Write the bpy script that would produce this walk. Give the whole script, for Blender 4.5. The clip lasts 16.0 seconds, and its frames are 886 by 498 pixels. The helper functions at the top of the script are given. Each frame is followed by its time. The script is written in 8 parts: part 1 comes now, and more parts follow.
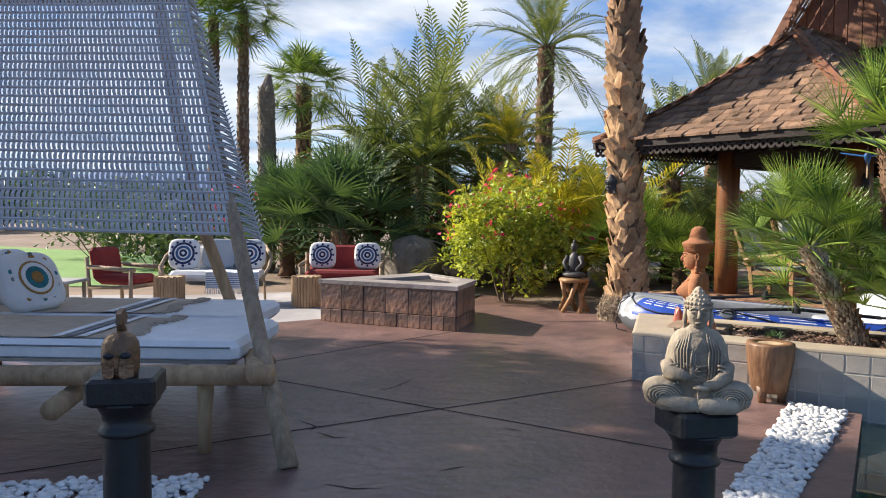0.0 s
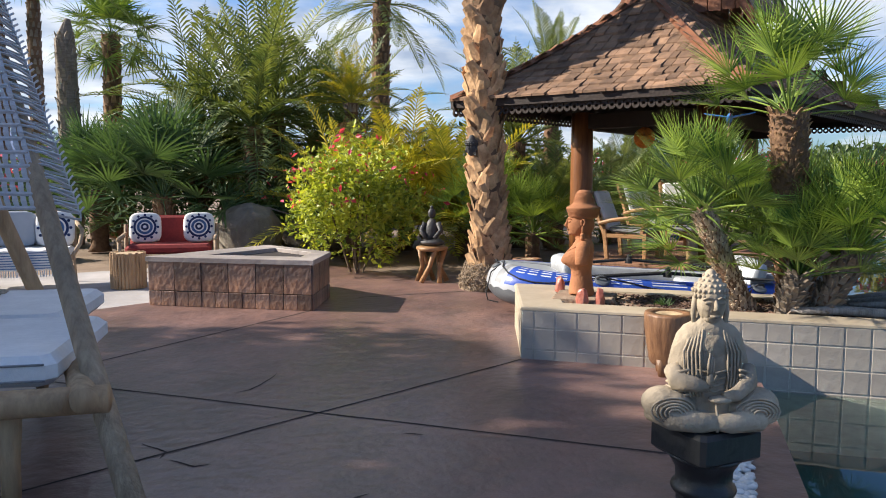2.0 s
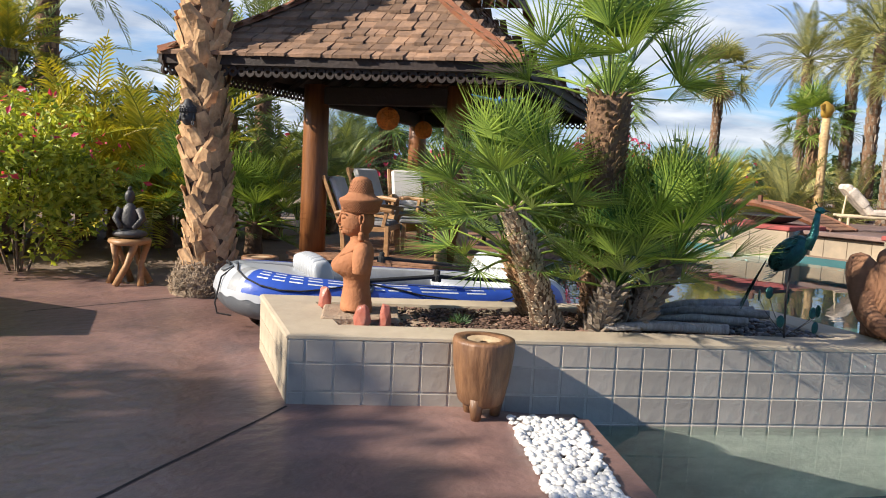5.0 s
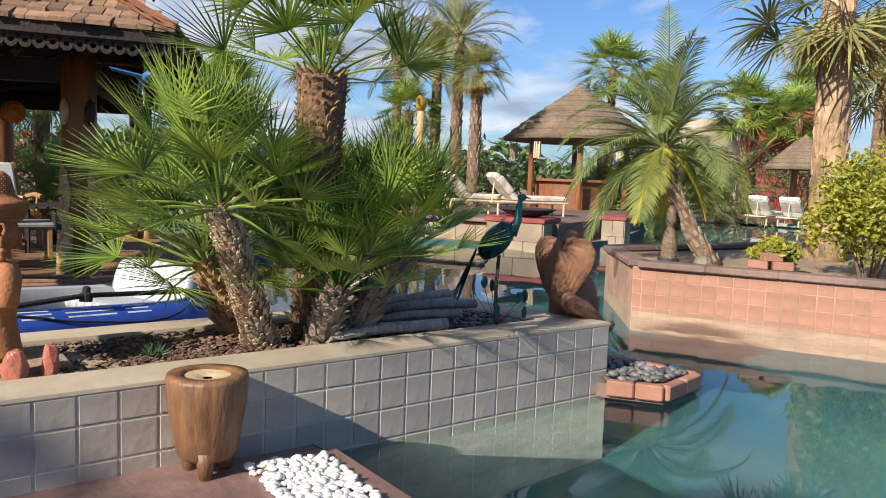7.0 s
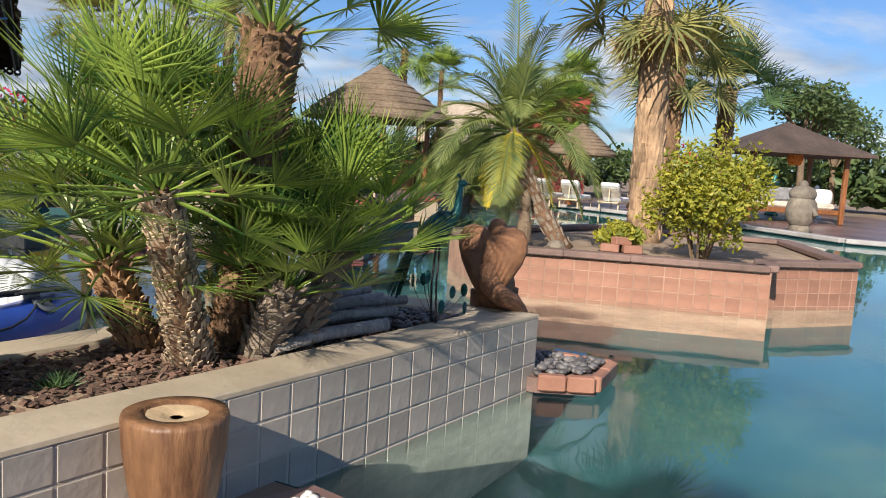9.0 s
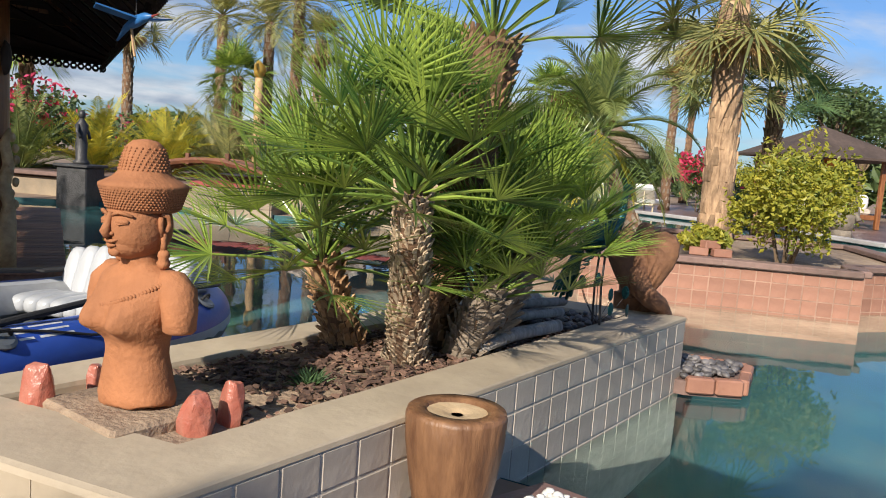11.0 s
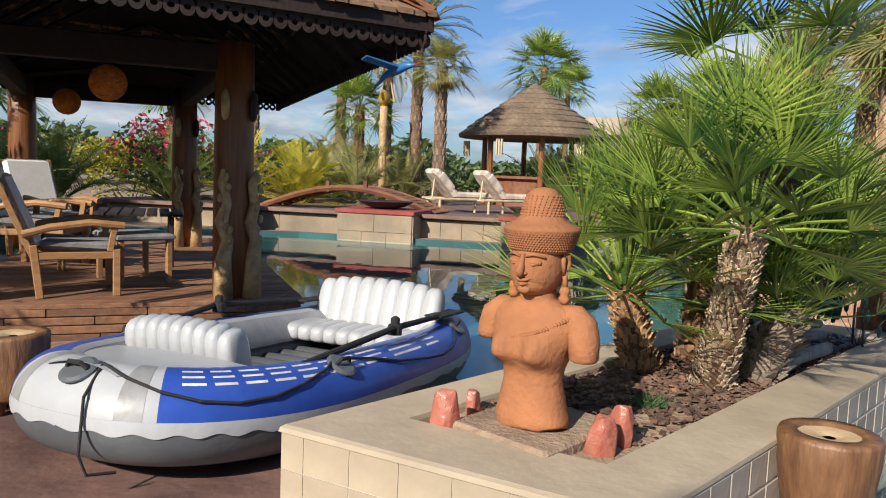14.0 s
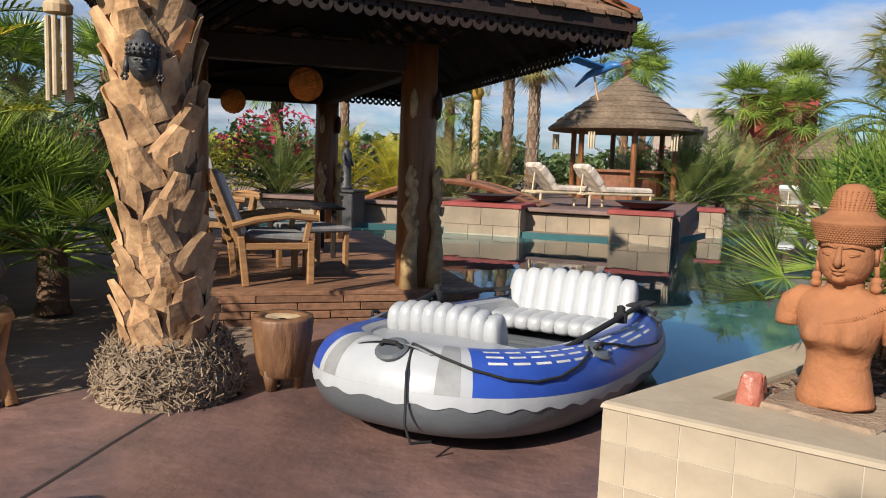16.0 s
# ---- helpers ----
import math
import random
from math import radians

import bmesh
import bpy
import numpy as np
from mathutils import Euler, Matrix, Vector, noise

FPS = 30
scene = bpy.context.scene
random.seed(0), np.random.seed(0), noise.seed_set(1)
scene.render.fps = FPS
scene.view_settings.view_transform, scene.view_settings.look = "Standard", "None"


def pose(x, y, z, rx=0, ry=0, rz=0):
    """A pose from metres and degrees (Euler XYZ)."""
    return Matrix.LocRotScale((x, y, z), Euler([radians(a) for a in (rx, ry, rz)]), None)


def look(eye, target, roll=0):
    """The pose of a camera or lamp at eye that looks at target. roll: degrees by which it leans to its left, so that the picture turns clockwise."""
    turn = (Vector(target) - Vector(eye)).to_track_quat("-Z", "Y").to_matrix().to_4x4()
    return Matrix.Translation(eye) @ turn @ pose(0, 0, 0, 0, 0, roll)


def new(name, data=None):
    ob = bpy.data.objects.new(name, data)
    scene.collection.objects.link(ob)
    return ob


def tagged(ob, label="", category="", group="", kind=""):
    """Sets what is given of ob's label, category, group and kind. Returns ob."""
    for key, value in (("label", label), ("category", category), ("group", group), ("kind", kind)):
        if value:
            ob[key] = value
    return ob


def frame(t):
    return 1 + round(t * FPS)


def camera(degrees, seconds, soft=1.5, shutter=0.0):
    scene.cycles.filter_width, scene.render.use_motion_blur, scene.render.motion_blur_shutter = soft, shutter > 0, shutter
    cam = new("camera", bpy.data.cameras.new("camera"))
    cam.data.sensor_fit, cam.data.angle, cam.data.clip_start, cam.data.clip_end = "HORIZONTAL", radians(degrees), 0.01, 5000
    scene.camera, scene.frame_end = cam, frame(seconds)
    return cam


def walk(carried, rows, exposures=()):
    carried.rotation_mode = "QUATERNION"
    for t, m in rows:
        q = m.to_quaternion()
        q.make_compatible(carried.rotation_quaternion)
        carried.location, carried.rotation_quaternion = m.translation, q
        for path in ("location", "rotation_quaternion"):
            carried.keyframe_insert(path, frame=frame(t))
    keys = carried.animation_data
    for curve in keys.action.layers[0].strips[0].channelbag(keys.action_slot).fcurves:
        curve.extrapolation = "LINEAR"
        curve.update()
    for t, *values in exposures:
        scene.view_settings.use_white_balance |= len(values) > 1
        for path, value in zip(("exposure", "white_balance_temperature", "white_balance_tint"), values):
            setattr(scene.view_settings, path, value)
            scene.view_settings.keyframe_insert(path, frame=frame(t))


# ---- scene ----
cam = camera(61.2, 16.0, soft=1.0)
PATH = [
    (0, (0.48, 0.422, 1.307), (0.44, 2.419, 1.212), 0.6),
    (0.5, (0.394, 0.646, 1.31), (0.408, 2.643, 1.196), 0.6),
    (1, (0.31, 0.825, 1.323), (0.418, 2.818, 1.188), 0.5),
    (1.5, (0.23, 1.015, 1.309), (0.478, 2.993, 1.149), 0.3),
    (2, (0.186, 1.237, 1.302), (0.606, 3.183, 1.116), 0.1),
    (2.5, (0.2, 1.475, 1.282), (0.79, 3.374, 1.072), 0.1),
    (3, (0.231, 1.691, 1.274), (0.968, 3.537, 1.049), 0.2),
    (3.2, (0.249, 1.786, 1.266), (1.04, 3.609, 1.041), 0.4),
    (5.3, (0.247, 2.907, 1.287), (1.489, 4.46, 1.077), 2.8),
    (5.5, (0.259, 3.007, 1.28), (1.56, 4.511, 1.069), 2.6),
    (6, (0.241, 3.251, 1.273), (1.719, 4.581, 1.06), 2.3),
    (6.5, (0.222, 3.489, 1.284), (1.888, 4.577, 1.079), 2.1),
    (7, (0.319, 3.645, 1.26), (2.139, 4.451, 1.069), 2.1),
    (7.5, (0.439, 3.867, 1.264), (2.36, 4.393, 1.084), 2.7),
    (8, (0.473, 4.102, 1.263), (2.438, 4.433, 1.09), 3.2),
    (8.2, (0.507, 4.222, 1.249), (2.48, 4.503, 1.077), 3.3),
    (10.3, (0.382, 5.269, 1.245), (2.357, 5.471, 1.007), 3.7),
    (10.5, (0.351, 5.347, 1.23), (2.326, 5.561, 0.996), 3.7),
    (11, (0.322, 5.533, 1.214), (2.294, 5.778, 0.988), 4.3),
    (11.5, (0.296, 5.725, 1.234), (2.265, 6.005, 1.021), 4.6),
    (12, (0.257, 5.872, 1.234), (2.225, 6.174, 1.044), 4.9),
    (12.5, (0.157, 5.99, 1.236), (2.123, 6.309, 1.058), 4.9),
    (13, (0.038, 6.099, 1.242), (1.998, 6.455, 1.058), 4.4),
    (13.5, (-0.041, 6.242, 1.248), (1.907, 6.654, 1.059), 3.4),
    (14, (-0.071, 6.448, 1.244), (1.86, 6.931, 1.051), 2.3),
    (14.5, (-0.147, 6.665, 1.244), (1.77, 7.203, 1.051), 1.7),
    (15, (-0.276, 6.876, 1.231), (1.625, 7.464, 1.034), 1.5),
    (15.5, (-0.43, 7.069, 1.23), (1.461, 7.69, 1.023), 1.7),
    (16, (-0.567, 7.275, 1.227), (1.316, 7.912, 1.009), 2.1),
]
walk(cam, [(t, look(eye, target, roll)) for t, eye, target, roll in PATH], [(0, 0.93), (3, 0.95), (5.5, 0.85), (8, 0.62), (11, 0.52), (16, 0.4)])

# ---- world, sun ----
SUN_TO = Vector((-0.955, 0.295, 0.0)).normalized() * math.cos(radians(31)) + Vector((0, 0, math.sin(radians(31))))
world = bpy.data.worlds.new("sky")
scene.world = world
world.use_nodes = True


def build_sky():
    nt = world.node_tree
    nt.nodes.clear()
    out = nt.nodes.new("ShaderNodeOutputWorld")
    bg = nt.nodes.new("ShaderNodeBackground")
    sky = nt.nodes.new("ShaderNodeTexSky")
    sky.sky_type = "NISHITA"
    sky.sun_disc = False
    sky.sun_elevation = radians(31)
    sky.sun_rotation = radians(-70)
    tc = nt.nodes.new("ShaderNodeTexCoord")
    sep = nt.nodes.new("ShaderNodeSeparateXYZ")
    nt.links.new(tc.outputs["Generated"], sep.inputs[0])
    # flat cloud deck: project the direction on a plane overhead
    zz = nt.nodes.new("ShaderNodeMath")
    zz.operation = "ADD"
    zz.inputs[1].default_value = 0.16
    nt.links.new(sep.outputs[2], zz.inputs[0])
    comb = nt.nodes.new("ShaderNodeCombineXYZ")
    for k in (0, 1):
        dv = nt.nodes.new("ShaderNodeMath")
        dv.operation = "DIVIDE"
        nt.links.new(sep.outputs[k], dv.inputs[0])
        nt.links.new(zz.outputs[0], dv.inputs[1])
        nt.links.new(dv.outputs[0], comb.inputs[k])
    n1 = nt.nodes.new("ShaderNodeTexNoise")
    n1.inputs["Scale"].default_value = 0.9
    n1.inputs["Detail"].default_value = 9
    n1.inputs["Roughness"].default_value = 0.58
    n1.inputs["Distortion"].default_value = 0.35
    nt.links.new(comb.outputs[0], n1.inputs["Vector"])
    # more cloud towards +y than towards +x
    ad = nt.nodes.new("ShaderNodeMath")
    ad.operation = "MULTIPLY_ADD"
    ad.inputs[1].default_value = 0.10
    nt.links.new(sep.outputs[1], ad.inputs[0])
    nt.links.new(n1.outputs["Fac"], ad.inputs[2])
    ramp = nt.nodes.new("ShaderNodeValToRGB")
    ramp.color_ramp.elements[0].position = 0.47
    ramp.color_ramp.elements[0].color = (0, 0, 0, 1)
    ramp.color_ramp.elements[1].position = 0.62
    ramp.color_ramp.elements[1].color = (0.92, 0.92, 0.92, 1)
    nt.links.new(ad.outputs[0], ramp.inputs[0])
    n2 = nt.nodes.new("ShaderNodeTexNoise")
    n2.inputs["Scale"].default_value = 2.1
    n2.inputs["Detail"].default_value = 6
    nt.links.new(comb.outputs[0], n2.inputs["Vector"])
    cr = nt.nodes.new("ShaderNodeValToRGB")
    cr.color_ramp.elements[0].position = 0.35
    cr.color_ramp.elements[0].color = (2.6, 3.1, 4.0, 1)
    cr.color_ramp.elements[1].position = 0.62
    cr.color_ramp.elements[1].color = (5.9, 6.1, 6.4, 1)
    nt.links.new(n2.outputs["Fac"], cr.inputs[0])
    mx = nt.nodes.new("ShaderNodeMix")
    mx.data_type = "RGBA"
    nt.links.new(ramp.outputs[0], mx.inputs[0])
    tint = nt.nodes.new("ShaderNodeVectorMath")
    tint.operation = "MULTIPLY"
    tint.inputs[1].default_value = (0.50, 0.70, 1.0)
    nt.links.new(sky.outputs[0], tint.inputs[0])
    nt.links.new(tint.outputs[0], mx.inputs[6])
    nt.links.new(cr.outputs[0], mx.inputs[7])
    nt.links.new(mx.outputs[2], bg.inputs[0])
    bg.inputs[1].default_value = 0.094
    nt.links.new(bg.outputs[0], out.inputs[0])


build_sky()
sun = new("sun", bpy.data.lights.new("sun", "SUN"))
sun.data.energy = 5.0
sun.data.angle = radians(0.6)
sun.data.color = (1.0, 0.90, 0.76)
sun.matrix_world = look((-40, 20, 40), Vector((-40, 20, 40)) - SUN_TO)


# ---- materials ----
def mat(name, a, b=None, scale=6.0, rough=0.75, bump=0.25, bscale=None, metal=0.0, stain=0.35, stretch=(1, 1, 1), rnd=0.0, spec=0.5, detail=6.0):
    """Procedural surface: two colours mixed by fine noise, darkened and lightened by a broad one, with relief.
    rnd: how much each object or island differs."""
    m = bpy.data.materials.new(name)
    m.use_nodes = True
    nt = m.node_tree
    bs = nt.nodes["Principled BSDF"]
    bs.inputs["Roughness"].default_value = rough
    bs.inputs["Metallic"].default_value = metal
    bs.inputs["Specular IOR Level"].default_value = spec
    b = b or tuple(0.72 * v for v in a)
    tc = nt.nodes.new("ShaderNodeTexCoord")
    mp = nt.nodes.new("ShaderNodeMapping")
    mp.inputs["Scale"].default_value = stretch
    nt.links.new(tc.outputs["Object"], mp.inputs[0])
    n1 = nt.nodes.new("ShaderNodeTexNoise")
    n1.inputs["Scale"].default_value = scale
    n1.inputs["Detail"].default_value = detail
    n1.inputs["Roughness"].default_value = 0.62
    nt.links.new(mp.outputs[0], n1.inputs["Vector"])
    r1 = nt.nodes.new("ShaderNodeValToRGB")
    r1.color_ramp.elements[0].position, r1.color_ramp.elements[1].position = 0.33, 0.67
    r1.color_ramp.elements[0].color, r1.color_ramp.elements[1].color = (*b, 1), (*a, 1)
    nt.links.new(n1.outputs["Fac"], r1.inputs[0])
    n2 = nt.nodes.new("ShaderNodeTexNoise")
    n2.inputs["Scale"].default_value = scale * 0.17
    n2.inputs["Detail"].default_value = 3
    nt.links.new(tc.outputs["Object"], n2.inputs["Vector"])
    mr = nt.nodes.new("ShaderNodeMapRange")
    mr.inputs[1].default_value, mr.inputs[2].default_value = 0.3, 0.7
    mr.inputs[3].default_value, mr.inputs[4].default_value = 1.0 - stain, 1.0 + stain * 0.5
    nt.links.new(n2.outputs["Fac"], mr.inputs[0])
    val = mr.outputs[0]
    if rnd:
        info = nt.nodes.new("ShaderNodeObjectInfo")
        geo = nt.nodes.new("ShaderNodeNewGeometry")
        sm = nt.nodes.new("ShaderNodeMath")
        sm.operation = "ADD"
        nt.links.new(info.outputs["Random"], sm.inputs[0])
        nt.links.new(geo.outputs["Random Per Island"], sm.inputs[1])
        fr = nt.nodes.new("ShaderNodeMath")
        fr.operation = "FRACT"
        nt.links.new(sm.outputs[0], fr.inputs[0])
        m2 = nt.nodes.new("ShaderNodeMapRange")
        m2.inputs[3].default_value, m2.inputs[4].default_value = 1 - rnd, 1 + rnd
        nt.links.new(fr.outputs[0], m2.inputs[0])
        ml = nt.nodes.new("ShaderNodeMath")
        ml.operation = "MULTIPLY"
        nt.links.new(val, ml.inputs[0])
        nt.links.new(m2.outputs[0], ml.inputs[1])
        val = ml.outputs[0]
    vm = nt.nodes.new("ShaderNodeVectorMath")
    vm.operation = "SCALE"
    nt.links.new(r1.outputs[0], vm.inputs[0])
    nt.links.new(val, vm.inputs[3])
    nt.links.new(vm.outputs[0], bs.inputs["Base Color"])
    if bump:
        n3 = nt.nodes.new("ShaderNodeTexNoise")
        n3.inputs["Scale"].default_value = bscale or scale * 4
        n3.inputs["Detail"].default_value = 5
        nt.links.new(mp.outputs[0], n3.inputs["Vector"])
        bp = nt.nodes.new("ShaderNodeBump")
        bp.inputs["Strength"].default_value = bump
        bp.inputs["Distance"].default_value = 0.02
        nt.links.new(n3.outputs["Fac"], bp.inputs["Height"])
        nt.links.new(bp.outputs[0], bs.inputs["Normal"])
    return m


def leafmat(name, a, b, rough=0.5, trans=0.3, rnd=0.35):
    """Leaves: colour between a and b from leaf to leaf, some light passing through."""
    m = bpy.data.materials.new(name)
    m.use_nodes = True
    nt = m.node_tree
    bs = nt.nodes["Principled BSDF"]
    bs.inputs["Roughness"].default_value = rough
    geo = nt.nodes.new("ShaderNodeNewGeometry")
    tc = nt.nodes.new("ShaderNodeTexCoord")
    nz = nt.nodes.new("ShaderNodeTexNoise")
    nz.inputs["Scale"].default_value = 2.2
    nt.links.new(tc.outputs["Object"], nz.inputs["Vector"])
    ad = nt.nodes.new("ShaderNodeMath")
    ad.operation = "MULTIPLY_ADD"
    ad.inputs[1].default_value = 0.55
    nt.links.new(geo.outputs["Random Per Island"], ad.inputs[0])
    sb = nt.nodes.new("ShaderNodeMath")
    sb.operation = "MULTIPLY_ADD"
    sb.inputs[1].default_value = 1.6
    sb.inputs[2].default_value = -0.55
    nt.links.new(nz.outputs["Fac"], sb.inputs[0])
    nt.links.new(sb.outputs[0], ad.inputs[2])
    rp = nt.nodes.new("ShaderNodeValToRGB")
    rp.color_ramp.elements[0].position, rp.color_ramp.elements[1].position = 0.1, 0.95
    rp.color_ramp.elements[0].color, rp.color_ramp.elements[1].color = (*b, 1), (*a, 1)
    nt.links.new(ad.outputs[0], rp.inputs[0])
    nt.links.new(rp.outputs[0], bs.inputs["Base Color"])
    if trans:
        tr = nt.nodes.new("ShaderNodeBsdfTranslucent")
        vm = nt.nodes.new("ShaderNodeVectorMath")
        vm.operation = "MULTIPLY"
        vm.inputs[1].default_value = (1.25, 1.2, 0.6)
        nt.links.new(rp.outputs[0], vm.inputs[0])
        nt.links.new(vm.outputs[0], tr.inputs[0])
        mix = nt.nodes.new("ShaderNodeMixShader")
        mix.inputs[0].default_value = trans
        nt.links.new(bs.outputs[0], mix.inputs[1])
        nt.links.new(tr.outputs[0], mix.inputs[2])
        nt.links.new(mix.outputs[0], nt.nodes["Material Output"].inputs[0])
    return m


def watermat():
    m = bpy.data.materials.new("pool water")
    m.use_nodes = True
    nt = m.node_tree
    bs = nt.nodes["Principled BSDF"]
    bs.inputs["Base Color"].default_value = (0.62, 0.92, 0.93, 1)
    bs.inputs["Roughness"].default_value = 0.02
    bs.inputs["IOR"].default_value = 1.33
    bs.inputs["Transmission Weight"].default_value = 1.0
    tc = nt.nodes.new("ShaderNodeTexCoord")
    mp = nt.nodes.new("ShaderNodeMapping")
    mp.inputs["Scale"].default_value = (1.0, 2.2, 1)
    nt.links.new(tc.outputs["Object"], mp.inputs[0])
    nz = nt.nodes.new("ShaderNodeTexNoise")
    nz.inputs["Scale"].default_value = 1.6
    nz.inputs["Detail"].default_value = 2
    nt.links.new(mp.outputs[0], nz.inputs["Vector"])
    bp = nt.nodes.new("ShaderNodeBump")
    bp.inputs["Strength"].default_value = 0.10
    bp.inputs["Distance"].default_value = 0.02
    nt.links.new(nz.outputs["Fac"], bp.inputs["Height"])
    nt.links.new(bp.outputs[0], bs.inputs["Normal"])
    return m


M_DECK = mat("stained concrete", (0.245, 0.142, 0.122), (0.135, 0.086, 0.080), 3.2, 0.36, 0.55, 11, stain=0.5, spec=0.6, detail=9.0)
M_JOINT = mat("joint groove", (0.03, 0.022, 0.02), None, 9, 0.9, 0.1)
M_GROUND = mat("desert ground", (0.30, 0.22, 0.16), (0.20, 0.14, 0.10), 1.2, 0.95, 0.5, 14)
M_BARK_CHIP = mat("bark mulch", (0.20, 0.12, 0.085), (0.08, 0.045, 0.035), 10, 0.95, 0.4, 40, rnd=0.5)
M_SOIL = mat("sandy soil", (0.36, 0.27, 0.19), (0.24, 0.17, 0.12), 9, 0.95, 0.6, 40)
M_TILE = mat("grey glazed tile", (0.45, 0.40, 0.345), (0.37, 0.328, 0.283), 5, 0.55, 0.25, 14, stain=0.15, rnd=0.10)
M_GROUT = mat("pale grout", (0.60, 0.55, 0.47), None, 9, 0.9, 0.2)
M_CAP = mat("smooth cream plaster", (0.46, 0.385, 0.285), (0.37, 0.305, 0.225), 4, 0.8, 0.15, 22, stain=0.2)
M_PLAIN = mat("plain house plaster", (0.45, 0.38, 0.31), None, 3, 0.9, 0.2)
M_POOL = mat("pool plaster", (0.034, 0.118, 0.128), (0.020, 0.080, 0.094), 1.2, 0.8, 0.1, stain=0.3)
M_WATER = watermat()
M_PEBBLE = mat("white pebble", (0.70, 0.69, 0.67), (0.60, 0.59, 0.57), 20, 0.5, 0.1, rnd=0.12, stain=0.1)
M_DPEBBLE = mat("dark pebble", (0.17, 0.16, 0.16), (0.08, 0.075, 0.08), 20, 0.5, 0.1, rnd=0.5, stain=0.2)
M_PINK = mat("terracotta pink tile", (0.37, 0.185, 0.125), (0.30, 0.145, 0.10), 6, 0.6, 0.25, 14, stain=0.2, rnd=0.10)
M_COPE = mat("brown stone coping", (0.21, 0.135, 0.115), (0.15, 0.10, 0.085), 6, 0.8, 0.3, stain=0.25, rnd=0.12)
M_SLATE = mat("rusty slate tile", (0.42, 0.225, 0.135), (0.10, 0.092, 0.095), 4, 0.45, 0.6, 15, stain=0.55, rnd=0.42)
M_WOOD = mat("varnished timber", (0.30, 0.12, 0.042), (0.15, 0.055, 0.022), 5, 0.38, 0.2, 18, stretch=(4, 4, 0.35), stain=0.3)
M_PINKGROUT = mat("pink grout", (0.44, 0.27, 0.20), None, 9, 0.9, 0.2)
M_ELEPHANT = mat("rusty brown clay", (0.33, 0.16, 0.08), (0.16, 0.075, 0.042), 7, 0.85, 0.4, 30, stain=0.4)
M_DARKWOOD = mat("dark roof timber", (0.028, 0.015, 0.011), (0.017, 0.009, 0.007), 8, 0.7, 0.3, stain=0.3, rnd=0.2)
M_REDWOOD = mat("red brown carved timber", (0.25, 0.095, 0.043), (0.15, 0.055, 0.026), 6, 0.6, 0.35, stain=0.3, rnd=0.15)
M_DECKWOOD = mat("weathered deck plank", (0.30, 0.155, 0.085), (0.17, 0.08, 0.045), 5, 0.7, 0.3, 22, stretch=(0.5, 5, 5), stain=0.3, rnd=0.25)
M_SHINGLE = mat("cedar shake", (0.29, 0.17, 0.10), (0.165, 0.10, 0.066), 8, 0.85, 0.4, 30, stain=0.3, rnd=0.4)
M_TEAK = mat("golden teak", (0.42, 0.235, 0.105), (0.29, 0.15, 0.065), 6, 0.5, 0.2, stretch=(1, 1, 4), stain=0.2)
M_LOG = mat("peeled log", (0.50, 0.335, 0.19), (0.31, 0.195, 0.11), 7, 0.75, 0.5, 18, stretch=(3, 3, 0.6), stain=0.3)
M_GREYLOG = mat("grey weathered pole", (0.47, 0.35, 0.235), (0.29, 0.21, 0.14), 8, 0.8, 0.6, 24, stretch=(4, 4, 0.4), stain=0.3)
M_DRIFT = mat("grey driftwood", (0.42, 0.39, 0.36), (0.22, 0.20, 0.185), 8, 0.85, 0.5, stretch=(4, 4, 0.6), stain=0.3)
M_STUMP = mat("polished stump bark", (0.30, 0.155, 0.075), (0.13, 0.06, 0.03), 6, 0.5, 0.4, 18, stretch=(2.5, 2.5, 0.6), stain=0.4)
M_STUMPTOP = mat("pale cut wood", (0.56, 0.42, 0.26), (0.45, 0.32, 0.19), 12, 0.7, 0.2, stain=0.2)
M_CUSHION = mat("white canvas", (0.78, 0.77, 0.76), (0.72, 0.71, 0.71), 40, 0.9, 0.15, 160, stain=0.08)
M_TAN = mat("tan woven throw", (0.50, 0.40, 0.30), (0.42, 0.33, 0.245), 60, 0.95, 0.3, 160, stain=0.1)
M_RED = mat("maroon canvas", (0.26, 0.03, 0.028), (0.20, 0.022, 0.022), 30, 0.9, 0.15, stain=0.15)
M_NAVY = mat("navy print", (0.02, 0.04, 0.13), None, 30, 0.9, 0.1)
M_BLUEPRINT = mat("blue print", (0.07, 0.16, 0.36), None, 30, 0.9, 0.1)
M_TEALPRINT = mat("teal print", (0.04, 0.24, 0.28), None, 30, 0.9, 0.1)
M_ORANGEP = mat("ochre print", (0.50, 0.26, 0.07), None, 30, 0.9, 0.1)
M_CROCHET = mat("white cotton crochet", (0.56, 0.55, 0.57), (0.46, 0.45, 0.47), 60, 0.95, 0.3, 180, stain=0.1)
M_BLACK = mat("black painted plaster", (0.022, 0.024, 0.026), None, 9, 0.4, 0.15)
M_BRONZE = mat("aged bronze", (0.30, 0.19, 0.11), (0.16, 0.10, 0.065), 14, 0.4, 0.4, metal=0.7, stain=0.4)
M_STONEBUD = mat("mossy grey stone", (0.50, 0.41, 0.30), (0.27, 0.225, 0.165), 9, 0.85, 0.5, 30, stain=0.4)
M_TERRA = mat("terracotta", (0.385, 0.158, 0.068), (0.32, 0.13, 0.056), 12, 0.85, 0.3, 50, stain=0.2)
M_ROCKRED = mat("red quartz rock", (0.40, 0.095, 0.06), (0.46, 0.19, 0.14), 9, 0.35, 0.4, stain=0.3)
M_ROCK = mat("boulder", (0.28, 0.24, 0.19), (0.17, 0.145, 0.12), 5, 0.9, 0.6, stain=0.4)
